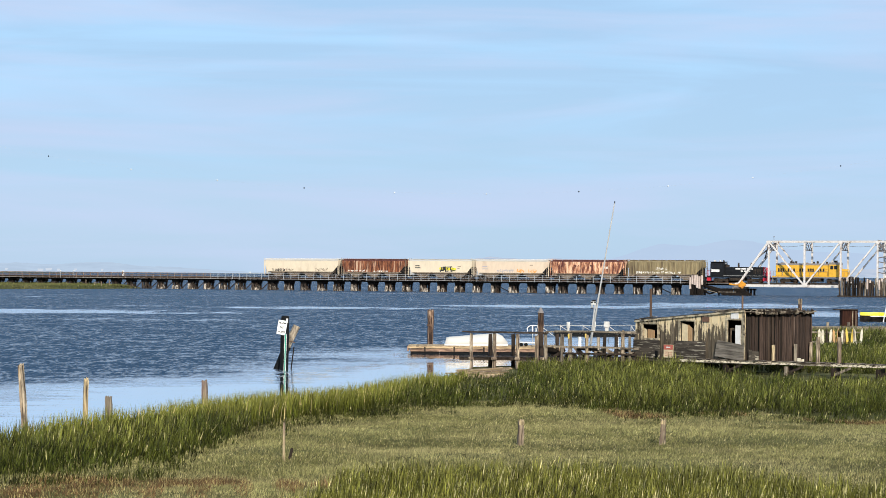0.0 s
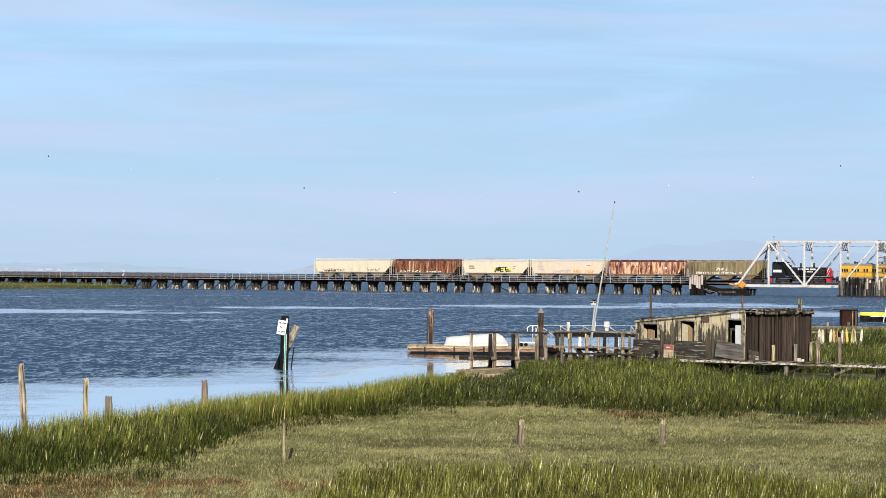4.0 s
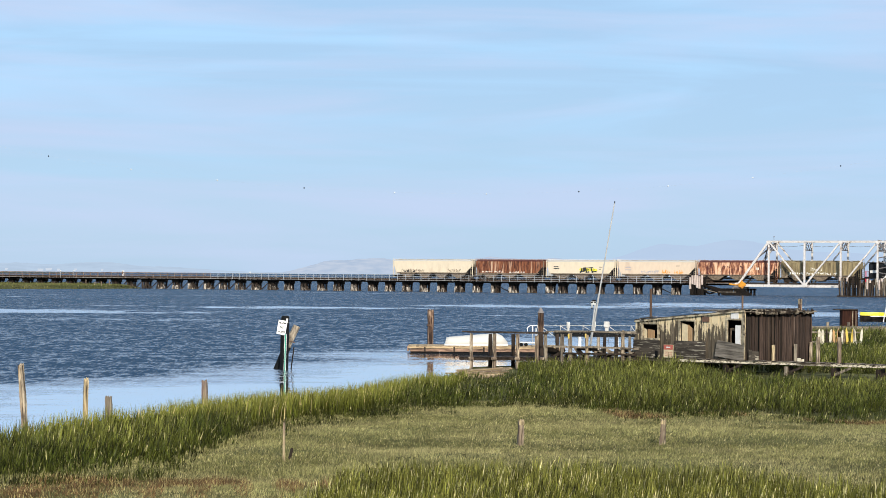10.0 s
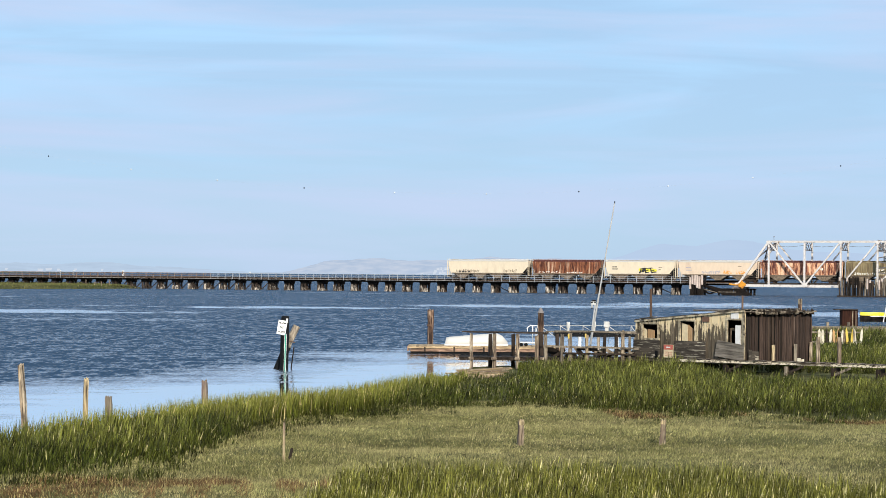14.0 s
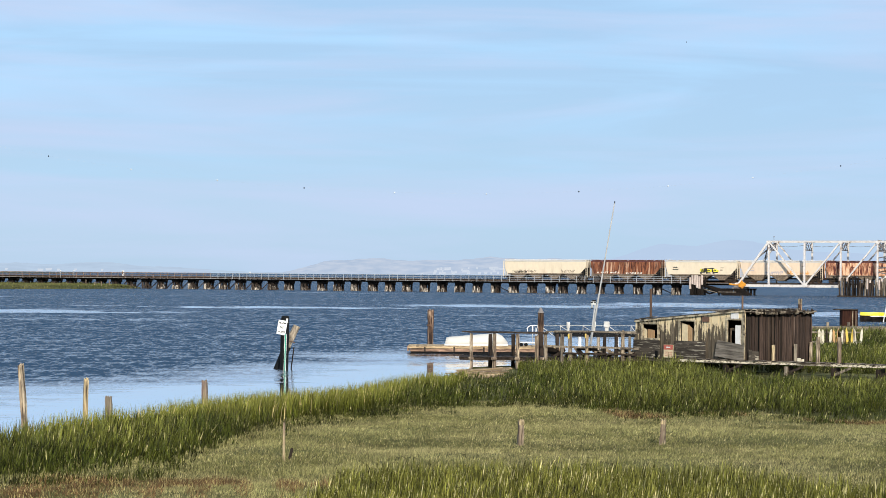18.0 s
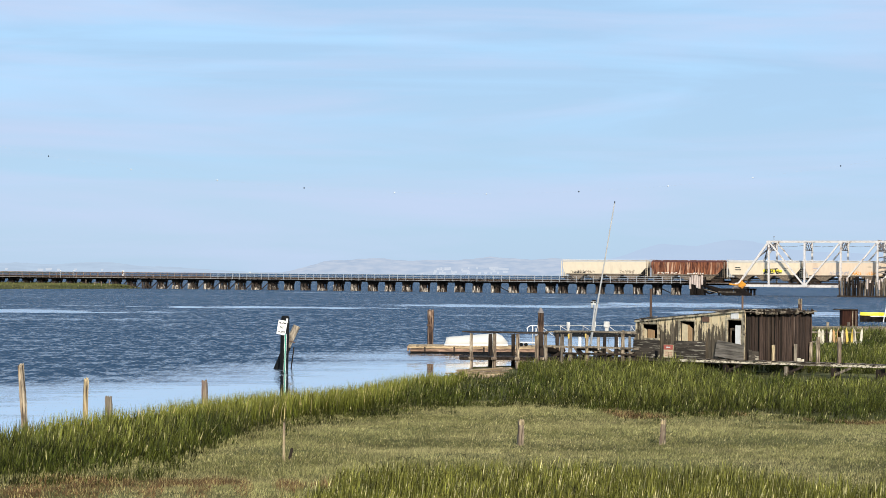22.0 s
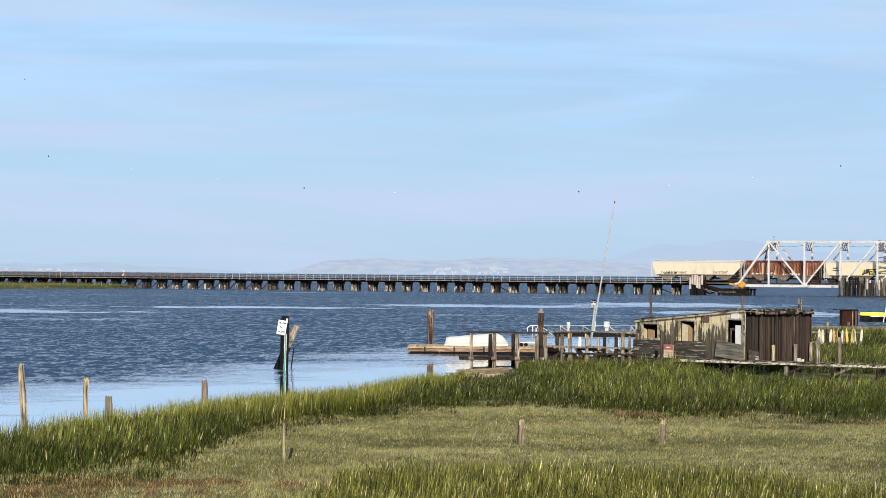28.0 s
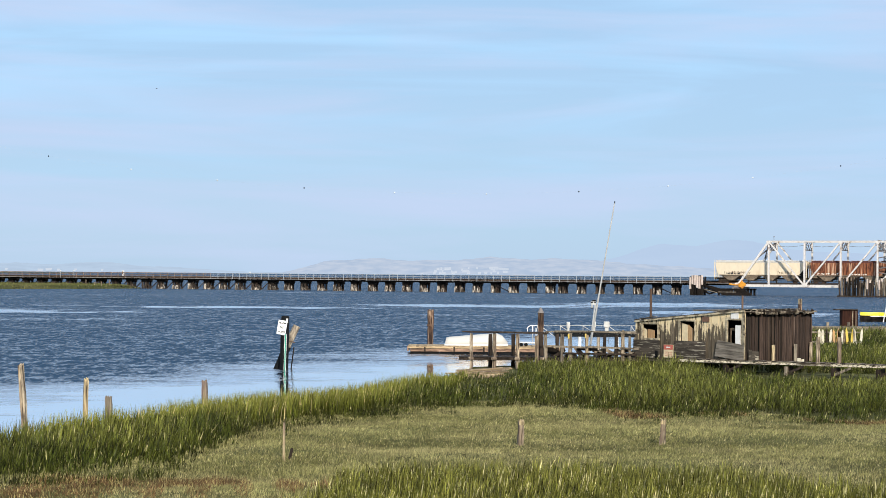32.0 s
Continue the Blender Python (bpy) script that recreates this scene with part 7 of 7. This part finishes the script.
def shack():
    t = thing("shack", pose(0, 0, 0), "derelict plank shack with flaking cream paint and open windows", "shack")
    m, length = run_of(PA, PB)
    roof_z = lambda x: 2.48 + 0.52 * min(1, x / length)
    holes = [(0.40, 1.18, 1.80, 2.36), (2.38, 3.12, 1.72, 2.52), (4.80, 5.52, 1.0, 2.62)]
    planks(t, m, length, roof_z, holes, 0.19, WALL_PAINT, 0.03, 1, gap=0.013, proud=0.02)
    for h in holes[:2]:
        opening_frame(t, m, *h, WALL_TRIM)
    part("door_frame", Geo().box(4.73, -0.03, 2.62, 5.58, 0.05, 2.72).box(4.73, -0.03, 1.0, 4.80, 0.05, 2.62).box(5.52, -0.03, 1.0, 5.58, 0.05, 2.62), WALL_TRIM, t, m=m)
    part("white_panel", Geo().box(5.0, -0.045, 2.68, 5.38, -0.02, 2.98), WHITE, t, "white board over the door", m=m)
    part("corner_board", Geo().box(length - 0.11, -0.05, FLOOR_Z, length - 0.02, 0.03, 3.0), WALL_TRIM, t, m=m)
    # shutters and leaves inside the openings, catching the light
    part("shutter", Geo().prism([(0.42, 1.80), (0.56, 1.80), (0.56, 2.12), (0.42, 2.2)], "y", 0.05, 0.08), CREAM_BOARD, t, "cream board inside the window", m=m)
    part("shutter", Geo().prism([(0.57, 1.80), (0.92, 1.80), (0.92, 2.12), (0.57, 2.16)], "y", 0.10, 0.14), PLY, t, "warm brown board inside the window", m=m)
    part("shutter", Geo().prism([(2.4, 1.72), (2.70, 1.72), (2.70, 2.36), (2.4, 2.46)], "y", 0.08, 0.12), CREAM_BOARD, t, "cream shutter inside the window", m=m)
    part("shutter", Geo().prism([(2.72, 1.72), (2.98, 1.72), (2.98, 2.2), (2.72, 2.38)], "y", 0.1, 0.14), PLY, t, "brown board inside the window", m=m)
    part("door_leaf", Geo().box(5.2, -0.01, 1.05, 5.44, 0.04, 2.42), WHITE, t, "white door leaf ajar", m=m)
    part("inner_sash", Geo().box(4.80, 0.2, 1.62, 5.14, 0.24, 1.7).box(4.80, 0.2, 2.2, 5.14, 0.24, 2.3).box(4.76, 0.2, 1.62, 4.82, 0.24, 2.3), WOOD_PALE, t, m=m)
    # horizontal siding nailed over the foot of the wall
    for x0, x1, z0, n in ((-0.06, 1.36, 1.0, 5), (2.12, 3.74, 1.02, 5)):
        for k in range(n):
            part("siding_board", Geo().box(x0, -0.07 - 0.006 * (k % 2), z0 + k * 0.145, x1, -0.035, z0 + k * 0.145 + 0.14), SIDING_DARK, t, m=m)
    # a whole panel of siding has slipped and hangs askew
    for k in range(4):
        za, zb = 1.19 + 0.16 * k, 1.03 + 0.158 * k
        part("loose_panel", Geo().prism([(4.26 + 0.035 * k, za), (5.68, zb), (5.69, zb + 0.15), (4.29 + 0.035 * k, za + 0.152)], "y", -0.13 - 0.008 * (k % 2), -0.08), SIDING_PALE, t, "slipped grey panel", m=m)
    # a black strip stands for the unlit slot low in the siding
    part("gap_board", Geo().box(1.12, -0.085, 1.0, 1.27, -0.078, 1.3), BLACK, t, "black strip painted as a dark slot low in the siding", m=m)
    part("dark_patch", Geo().box(3.55, -0.05, 2.52, 3.9, -0.02, 2.72), RED_BOARD, t, "faded red board", m=m)
    # notice on the wall
    sign = part("notice", Geo().box(1.60, -0.10, 1.04, 2.10, -0.075, 1.56), CREAM_BOARD, t, "faded red and cream notice", m=m)
    part("notice_print", Geo().box(1.61, -0.106, 1.36, 2.09, -0.1, 1.55), RED_SIGN, sign)
    for k in range(3):
        part("print_bar", Geo().box(1.66, -0.106, 1.10 + k * 0.075, 2.04, -0.1, 1.12 + k * 0.075), RED_SIGN, sign)
    part("print_bar", Geo().box(1.74, -0.11, 1.43, 1.96, -0.105, 1.48), WHITE, sign)
    # the dark plank end, uneven battens
    m2, l2 = run_of(PB, PC)
    flat = lambda x: 2.93
    rr = random.Random(12)
    x = 0.0
    while x < l2 - 0.05:
        w = min(rr.choice((0.15, 0.19, 0.23, 0.28)), l2 - x)
        y, top_, g_ = rr.uniform(0.0, 0.03), 2.9 - rr.choice((0, 0.01, 0.02, 0.05, 0.12)), rr.uniform(0.006, 0.016)
        foot = FLOOR_Z - rr.uniform(0, 0.05)
        # each plank cupped and sawn off askew, its top corner often gone
        o = [(x + g_, foot), (x + w - g_, foot + rr.uniform(-0.02, 0.03)), (x + w - g_, top_ - rr.choice((0, 0, 0.04, 0.14))), (x + w * 0.7, top_), (x + g_, top_ - rr.choice((0, 0.02, 0.1)))]
        part("plank", Geo().prism(o, "y", -y, 0.03 - y), BOARD_SHADE if rr.random() < 0.35 else WOOD_BROWN, t, m=m2)
        if rr.random() < 0.4:
            part("batten", Geo().box(x + w - 0.03, -y - 0.045, foot + rr.uniform(0, 0.3), x + w + 0.025, -y - 0.004, top_ - rr.uniform(0, 0.3)), WOOD_BROWN, t, m=m2)
        x += w + (rr.uniform(0.03, 0.06) if rr.random() < 0.3 else 0)
    # an added black sheet paints the shade that shows between the planks
    part("inner_lining", Geo().box(0.02, 0.06, FLOOR_Z, l2 - 0.02, 0.09, 2.86), BLACK, t, "black sheet painting the dark behind the plank gaps", m=m2)
    for x, z, h, mm in ((1.17, 1.0, 0.66, WOOD_YELLOW), (2.28, 1.0, 0.68, WOOD_GREY), (2.45, 0.98, 0.14, PLANK_WHITE), (2.62, 0.98, 0.1, PLANK_WHITE), (3.06, 1.0, 0.75, WOOD_PALE), (0.03, 0.98, 0.5, SIDING_DARK), (0.19, 0.96, 0.46, SIDING_DARK), (0.35, 1.02, 0.4, SIDING_DARK)):
        part("patch_board", Geo().box(x, -0.175, z, x + 0.16, -0.15, z + h), mm, t, "odd patch board", m=m2)
    # back walls, floor and roof
    m3, l3 = run_of(PC, PD)
    m4, l4 = run_of(PD, PA)
    planks(t, m3, l3, flat, [], 0.4, WOOD_BROWN, 0.03, 3)
    planks(t, m4, l4, lambda x: 2.9 - 0.4 * x / l4, [], 0.4, WOOD_BROWN, 0.03, 4)
    o = [(p.x, p.y) for p in (PA, PB, PC, PD)]
    part("floor", Geo().prism(o, "z", FLOOR_Z - 0.1, FLOOR_Z - 0.02), WOOD_GREY, t)
    # low roof over the painted part
    inward = Vector((m[0][1], m[1][1], 0))
    up = lambda p, z: Vector((p.x, p.y, z))
    out = inward * -0.07
    a0, b0 = PA + out, PB + out
    for k in range(9):
        q0, q1 = k / 9, (k + 1) / 9 - 0.006
        p0, p1 = a0.lerp(b0, q0), a0.lerp(b0, q1)
        z_0, z_1 = 2.50 + 0.52 * q0 + rr.uniform(-0.01, 0.02), 2.50 + 0.52 * q1 + rr.uniform(-0.01, 0.02)
        dep = inward * 3.6
        g = Geo().add([up(p0, z_0), up(p1, z_1), up(p1 + dep, z_1), up(p0 + dep, z_0), up(p0, z_0 + 0.03), up(p1, z_1 + 0.03), up(p1 + dep, z_1 + 0.03), up(p0 + dep, z_0 + 0.03)], ((3, 2, 1, 0), (4, 5, 6, 7), (0, 1, 5, 4), (1, 2, 6, 5), (2, 3, 7, 6), (3, 0, 4, 7)))
        part("roof_sheet", g, SIDING_DARK, t)
    part("eave_board", Geo().beam(up(a0, 2.46), up(b0, 2.99), 0.04, 0.06), WALL_TRIM, t)
    # loose boards lying along the roof edges
    for k in range(8):
        q = rr.uniform(0.0, 0.05) if k < 3 else rr.uniform(0.66, 0.8)
        p0 = a0.lerp(b0, q) + inward * rr.uniform(0, 0.6)
        p1 = p0 + (b0 - a0).normalized() * rr.uniform(0.4, 0.8)
        z_ = 2.55 + 0.52 * q
        part("loose_board", Geo().beam(up(p0, z_ + 0.02), up(p1, z_ + 0.1), 0.12, 0.03), WOOD_GREY if k % 2 else SIDING_DARK, t)
    m2i = Vector((m2[0][1], m2[1][1], 0))
    for k in range(13):
        x = k * l2 / 13
        p0 = m2 @ Vector((x, -0.12, 2.95 + rr.uniform(-0.03, 0.05)))
        p1 = m2 @ Vector((x + l2 / 13 + 0.04, -0.12, 2.95 + rr.uniform(-0.03, 0.05)))
        part("rafter_end", Geo().beam(p0, p1, 0.26, rr.uniform(0.03, 0.08)), WOOD_GREY if rr.random() < 0.3 else WOOD_DARK, t)
    # splintered shingle ends along the eaves
    for k in range(34):
        x = rr.uniform(0, l2 - 0.1)
        w_, h_ = rr.uniform(0.05, 0.2), rr.uniform(0.04, 0.16)
        part("shingle", Geo().prism([(x, 2.86), (x + w_, 2.84 + rr.uniform(0, 0.08)), (x + w_ * 0.9, 2.94 + h_ * rr.uniform(0.3, 1)), (x + 0.01, 2.94 + h_)], "y", -0.24, -0.21 - 0.02 * rr.random()), (WOOD_GREY, WOOD_DARK, SIDING_DARK)[k % 3], t, m=m2)
    part("end_roof", Geo().prism([(p.x, p.y) for p in (PB + m2i * 0.05, PC + m2i * 0.05, PC + m2i * 3.4, PB + m2i * 3.4)], "z", 2.93, 2.98), WOOD_GREY, t)
    # stove pipes on the roof
    part("stove_pipe", Geo().rod((8.75, 87.6, 2.5), (8.75, 87.6, 3.78), 0.05, n=8), RAIL_STEEL, t)
    part("roof_stub", Geo().rod((12.3, 85.5, 2.9), (12.3, 85.5, 3.55), 0.04, n=6), RAIL_STEEL, t)
    return t


shack()
driven_pile(15.5, 90.5, 3.14, 0.095, "brown pile behind the shack with a pale top", WOOD_PALE)


def boardwalk():
    t = thing("boardwalk", pose(0, 0, 0.1), "low boardwalk with flaking white edge on short legs", "boardwalk")
    a, b = Vector((9.4, 82.78, 0)), Vector((20.0, 75.9, 0))
    m, length = run_of(a, b)
    rr = random.Random(8)
    for y in (0.04, 0.48):
        part("edge_beam", Geo().box(0, y - 0.04, 0.84, length, y + 0.03, 0.94), FLAKE if y < 0.1 else WOOD_DARK, t, "edge beam with flaking white paint", m=m)
    for k in range(int(length / 0.2)):
        part("deck_board", Geo().box(k * 0.2, -0.015 - rr.uniform(0, 0.02), 0.94, k * 0.2 + 0.194, 0.55, 0.962 + rr.uniform(0, 0.008)), WOOD_GREY if k % 2 else WOOD_DARK, t, m=m)
    for k, x in enumerate((2.0, 4.58, 6.5, 8.3, 10.4, 12.0)):
        part("leg", Geo().box(x - 0.07, -0.06, -0.3, x + 0.07, 0.06, 0.78), WOOD_GREY if k == 1 else WOOD_DARK, t, m=m, bevel=0.01)
        part("leg", Geo().box(x - 0.07, 0.42, -0.3, x + 0.07, 0.54, 0.78), WOOD_DARK, t, m=m, bevel=0.01)
        part("knee_brace", Geo().beam(m @ Vector((x, 0.02, 0.5)), m @ Vector((x + 0.7, 0.02, 0.8)), 0.05, 0.09), WOOD_DARK if k != 2 else WOOD_GREY, t)
        part("bearer", Geo().box(x - 0.06, 0.08, 0.62, x + 0.06, 0.42, 0.76), WOOD_DARK, t, m=m)
    for x, y in ((14.38, 79.8), (15.11, 79.35)):
        part("rail_post", Geo().box(x - 0.07, y - 0.07, 0.94, x + 0.07, y + 0.07, 1.95), WOOD_PALE, t, bevel=0.012)
    # joists and shade boards under the shack
    for k in range(4):
        p = PA.lerp(PB, 0.1 + 0.27 * k)
        part("stump", Geo().rod((p.x + 0.2, p.y + 0.25, -0.2), (p.x + 0.2, p.y + 0.25, 0.86), 0.12, n=8), WOOD_DARK, t)
    return t


boardwalk()


def picket_row():
    """A fence of odd boards with pointed or rounded tips."""
    t = thing("picket_fence", pose(0, 117.0, 0), "fence of odd white, yellow and orange pointed boards", "fence")
    rr = random.Random(7)
    spec = [(21.14, 0.95, 0.2, PLANK_WHITE, 1), (21.36, 0.9, 0.2, PLANK_WHITE, -2), (21.56, 0.9, 0.14, WOOD_DARK, 0), (21.74, 0.98, 0.17, PLANK_WHITE, 6), (22.0, 0.95, 0.17, PLANK_ORANGE, -4), (22.16, 1.02, 0.17, PLANK_ORANGE, 5), (22.24, 0.95, 0.12, WOOD_DARK, 0), (22.38, 0.95, 0.15, PLANK_WHITE, 7),
            (22.54, 0.8, 0.15, WOOD_PALE, 2), (22.78, 1.0, 0.15, PLANK_YELLOW, -9), (22.94, 0.95, 0.16, PLANK_YELLOW, 8), (23.1, 0.98, 0.15, PLANK_WHITE, -3), (23.22, 1.0, 0.15, PLANK_WHITE, -8), (23.44, 1.0, 0.14, PLANK_WHITE, 9)]
    for x, h, w, mm, tilt in spec:
        h, w = h * rr.uniform(0.93, 1.03), w * rr.uniform(0.75, 1.0)
        o = [(-w / 2, 0.2), (w / 2, 0.2), (w / 2, 0.3 + h * 0.75), (w * 0.28, 0.3 + h * 0.92), (0.02, 0.3 + h), (-w * 0.3, 0.3 + h * 0.9), (-w / 2, 0.3 + h * 0.72)]
        part("picket", Geo().prism(o, "y", -0.02, 0.02), mm, t, bevel=0.005, m=pose(x, 0, 0.2, 0, tilt * 0.6, 0))
    part("fence_rail", Geo().box(20.6, 0.03, 1.18, 23.6, 0.08, 1.25), WOOD_GREY, t)
    part("fence_rail", Geo().box(20.6, 0.03, 0.62, 23.6, 0.08, 0.7), WOOD_GREY, t)


picket_row()


def far_landing():
    t = thing("landing_stage", pose(0, 141.5, 0), "low grey landing stage at the far bank", "dock")
    for k in range(26):
        part("deck_board", Geo().box(24.2 + k * 0.3, -0.9, 0.88, 24.48 + k * 0.3, 0.9, 0.95), WOOD_GREY, t)
    part("edge_beam", Geo().box(24.1, -0.95, 0.68, 32.2, -0.85, 0.9), WOOD_GREY, t)
    for k in range(6):
        part("leg", Geo().rod((24.6 + k * 1.4, -0.8, -0.5), (24.6 + k * 1.4, -0.8, 1.25 if k in (1, 2) else 0.9), 0.1, n=8), WOOD_GREY, t)


far_landing()


def booth():
    t = thing("booth", pose(27.66, 142.2, 0.95), "small dark brown plank booth with an overhanging flat roof", "hut")
    for k in range(5):
        part("plank", Geo().box(-0.5 + k * 0.22, -0.4, 0, -0.5 + k * 0.22 + 0.21, -0.36, 1.1), BOOTH_BROWN, t)
    part("side", Geo().box(-0.5, -0.36, 0, -0.46, 0.36, 1.1), BOOTH_BROWN, t)
    part("side", Geo().box(0.46, -0.36, 0, 0.5, 0.36, 1.1), BOOTH_BROWN, t)
    part("back", Geo().box(-0.5, 0.36, 0, 0.5, 0.4, 1.1), WOOD_DARK, t)
    part("roof", Geo().box(-0.95, -0.5, 1.1, 0.6, 0.5, 1.16), WOOD_DARK, t)
    for x in (0.2, 0.42):
        part("prop", Geo().box(x, -0.46, -0.2, x + 0.07, -0.4, 1.05), WOOD_PALE, t)


booth()


def motor_boat():
    t = thing("motor_boat", pose(42.9, 200.0, 0.0, 0, 0, 5), "small dark motor boat with a bright yellow deck", "boat")
    rings, deck = [], []
    for k in range(9):
        q = k / 8
        w = 1.0 * math.sin(math.pi * (0.08 + 0.55 * q)) if q < 0.9 else 0.95
        w = max(0.12, min(1.0, 0.1 + 1.5 * q)) if q < 0.6 else 1.0
        x = -2.9 + 5.8 * q
        z = 0.60 - 0.06 * q
        rings.append([(x, -w * 0.6, -0.25), (x, -w, 0.15), (x, -w * 1.03, z), (x, w * 1.03, z), (x, w, 0.15), (x, w * 0.6, -0.25)])
        deck.append([(x, -w * 0.98, z), (x, -w * 0.75, z + 0.30 + 0.04 * q), (x, w * 0.75, z + 0.30 + 0.04 * q), (x, w * 0.98, z)])
    part("hull", Geo().loft(rings), WOOD_TAR, t, "dark weathered hull")
    part("deck", Geo().loft(deck), BOAT_YELLOW, t, "bright yellow deck")
    part("rub_rail", Geo().box(-2.2, -1.09, 0.50, 2.9, -1.0, 0.58), WHITE, t, "white rubbing strake")


motor_boat()


def tripod_mast():
    t = thing("tripod_mast", pose(42.2, 198.0, 0.6), "white tubular tripod ladder mast", "mast")
    top = Vector((0.35, 0, 2.9))
    for p in ((-0.4, -0.3, -0.6), (0.9, -0.3, -0.6), (0.25, 0.6, -0.6)):
        part("leg", Geo().rod(p, top, 0.045, n=6), WHITE, t)
    for k in range(6):
        z = 0.2 + 0.42 * k
        q = (z + 0.6) / 3.5
        part("rung", Geo().rod(Vector((-0.4, -0.3, -0.6)).lerp(top, q), Vector((0.9, -0.3, -0.6)).lerp(top, q), 0.03, n=6), WHITE, t)


tripod_mast()


# ---------------------------------------------------------------- birds
BIRDS = []


def bird(label, span, path, group="birds over the river"):
    """A gliding bird in rigid parts: body, tail and two bent wings that beat."""
    t = thing("bird", path[0][1], label, "bird", group)
    rings = [[(x, r_ * math.cos(a), r_ * math.sin(a)) for a in (0, 1.05, 2.09, 3.14, 4.19, 5.24)] for x, r_ in ((-0.22, 0.01), (-0.12, 0.05), (0.02, 0.065), (0.14, 0.045), (0.22, 0.03), (0.27, 0.005))]
    s = span / 1.2
    body = part("body", Geo().loft([[tuple(c * s for c in p) for p in r_] for r_ in rings]), FEATHER, t)
    part("tail", Geo().prism([(-0.34 * s, -0.06 * s), (-0.18 * s, -0.025 * s), (-0.18 * s, 0.025 * s), (-0.34 * s, 0.06 * s)], "z", -0.006, 0.006), FEATHER, t)
    wings = []
    for k in (-1, 1):
        w = part("wing", Geo().prism([(0.10 * s, 0), (0.13 * s, k * 0.25 * s), (0.02 * s, k * 0.6 * s), (-0.03 * s, k * 0.58 * s), (-0.07 * s, k * 0.25 * s), (-0.10 * s, 0)], "z", -0.007, 0.007), FEATHER, t)
        wings.append((w, k))
    BIRDS.append((t, wings, path))


FEATHER = paint("dark brown-grey feathers", (0.05, 0.045, 0.042), 0.8)
AIR = 480.0


def at(x, z, turn, bank=0.0):
    return pose(x, AIR, z + 4.8, bank, 0, turn)


bird("dark gull gliding low across the sky", 1.3, [(0, at(-175, 47, 0)), (26.0, at(-112, 48, 0)), (28.0, at(-96.7, 43.5, 0, 12)), (28.5, at(-92.5, 43.7, 0, -10)), (30.0, at(-80.8, 44.4, -4, 14)), (31.0, at(-73.1, 43.1, -8, -8)), (32.0, at(-66.3, 41.6, -8, 8))])
bird("dark hawk circling high over the swing bridge", 2.3, [(0, at(170, 60, 180)), (26, at(124, 57.5, 180)), (28.6, at(103, 57.2, 178, 20)), (29.0, at(98.5, 57.6, 165, 25)), (29.5, at(94.1, 58.0, 110, 40)), (30.0, at(93.4, 58.3, 40, 35)), (30.5, at(96.8, 58.4, 10, 20)), (31.0, at(101.5, 58.7, 0, 10)), (32.0, at(111.5, 59, 0, 10))])
bird("small dark bird crossing the high sky", 0.8, [(0, at(220, 40, 180)), (15.0, at(104, 36, 180)), (16.5, at(70.5, 45.7, 180)), (17.0, at(64.6, 51.3, 180)), (18.2, at(52.5, 53.5, 180, 10)), (19.0, at(32.7, 56.5, 180, -10)), (19.5, at(21, 56.8, 184, 10)), (20.0, at(9.6, 52.5, 184, -10)), (20.5, at(-2, 56, 180)), (21.5, at(-25, 68, 180)), (32.0, at(-260, 75, 180))])


# ---------------------------------------------------------------- what moves
def run(t):
    """Metres that the train has gone after t seconds."""
    return 3.40 * t + 0.00244 * t * t


def motions():
    for car, offset in TRAIN:
        walk(car, [(t, TRACK @ pose(TAIL + offset + run(t), 0, RAIL_TOP)) for t in range(0, 33, 2)])
    for w, dx in WHEELS:
        walk(w, [(k / 6, Matrix.Translation((dx, 0, WHEEL_R)) @ Matrix.Rotation(run(k / 6) / WHEEL_R, 4, "Y")) for k in range(193)])
    # gusts bend each tuft over and let it rise again
    for ob, x, y, turn, ph in SWAY:
        walk(ob, [(k * 0.8, pose(x, y, 0, 1.2 * math.sin(1.7 * k * 0.8 + ph * 2), 1.5 + 2.6 * math.sin(2.3 * k * 0.8 + ph - x * 0.5), turn)) for k in range(41)])
    for ob, wings, path in BIRDS:
        walk(ob, path)
        for w, k in wings:
            walk(w, [(i * 0.4, pose(0, 0, 0, k * (22 if i % 2 else -6), 0, 0)) for i in range(81)])
    walk(water, [(0, pose(0, 0, 0)), (16, pose(-5.2, 0, 0)), (32, pose(-10.4, 0, 0))])


motions()
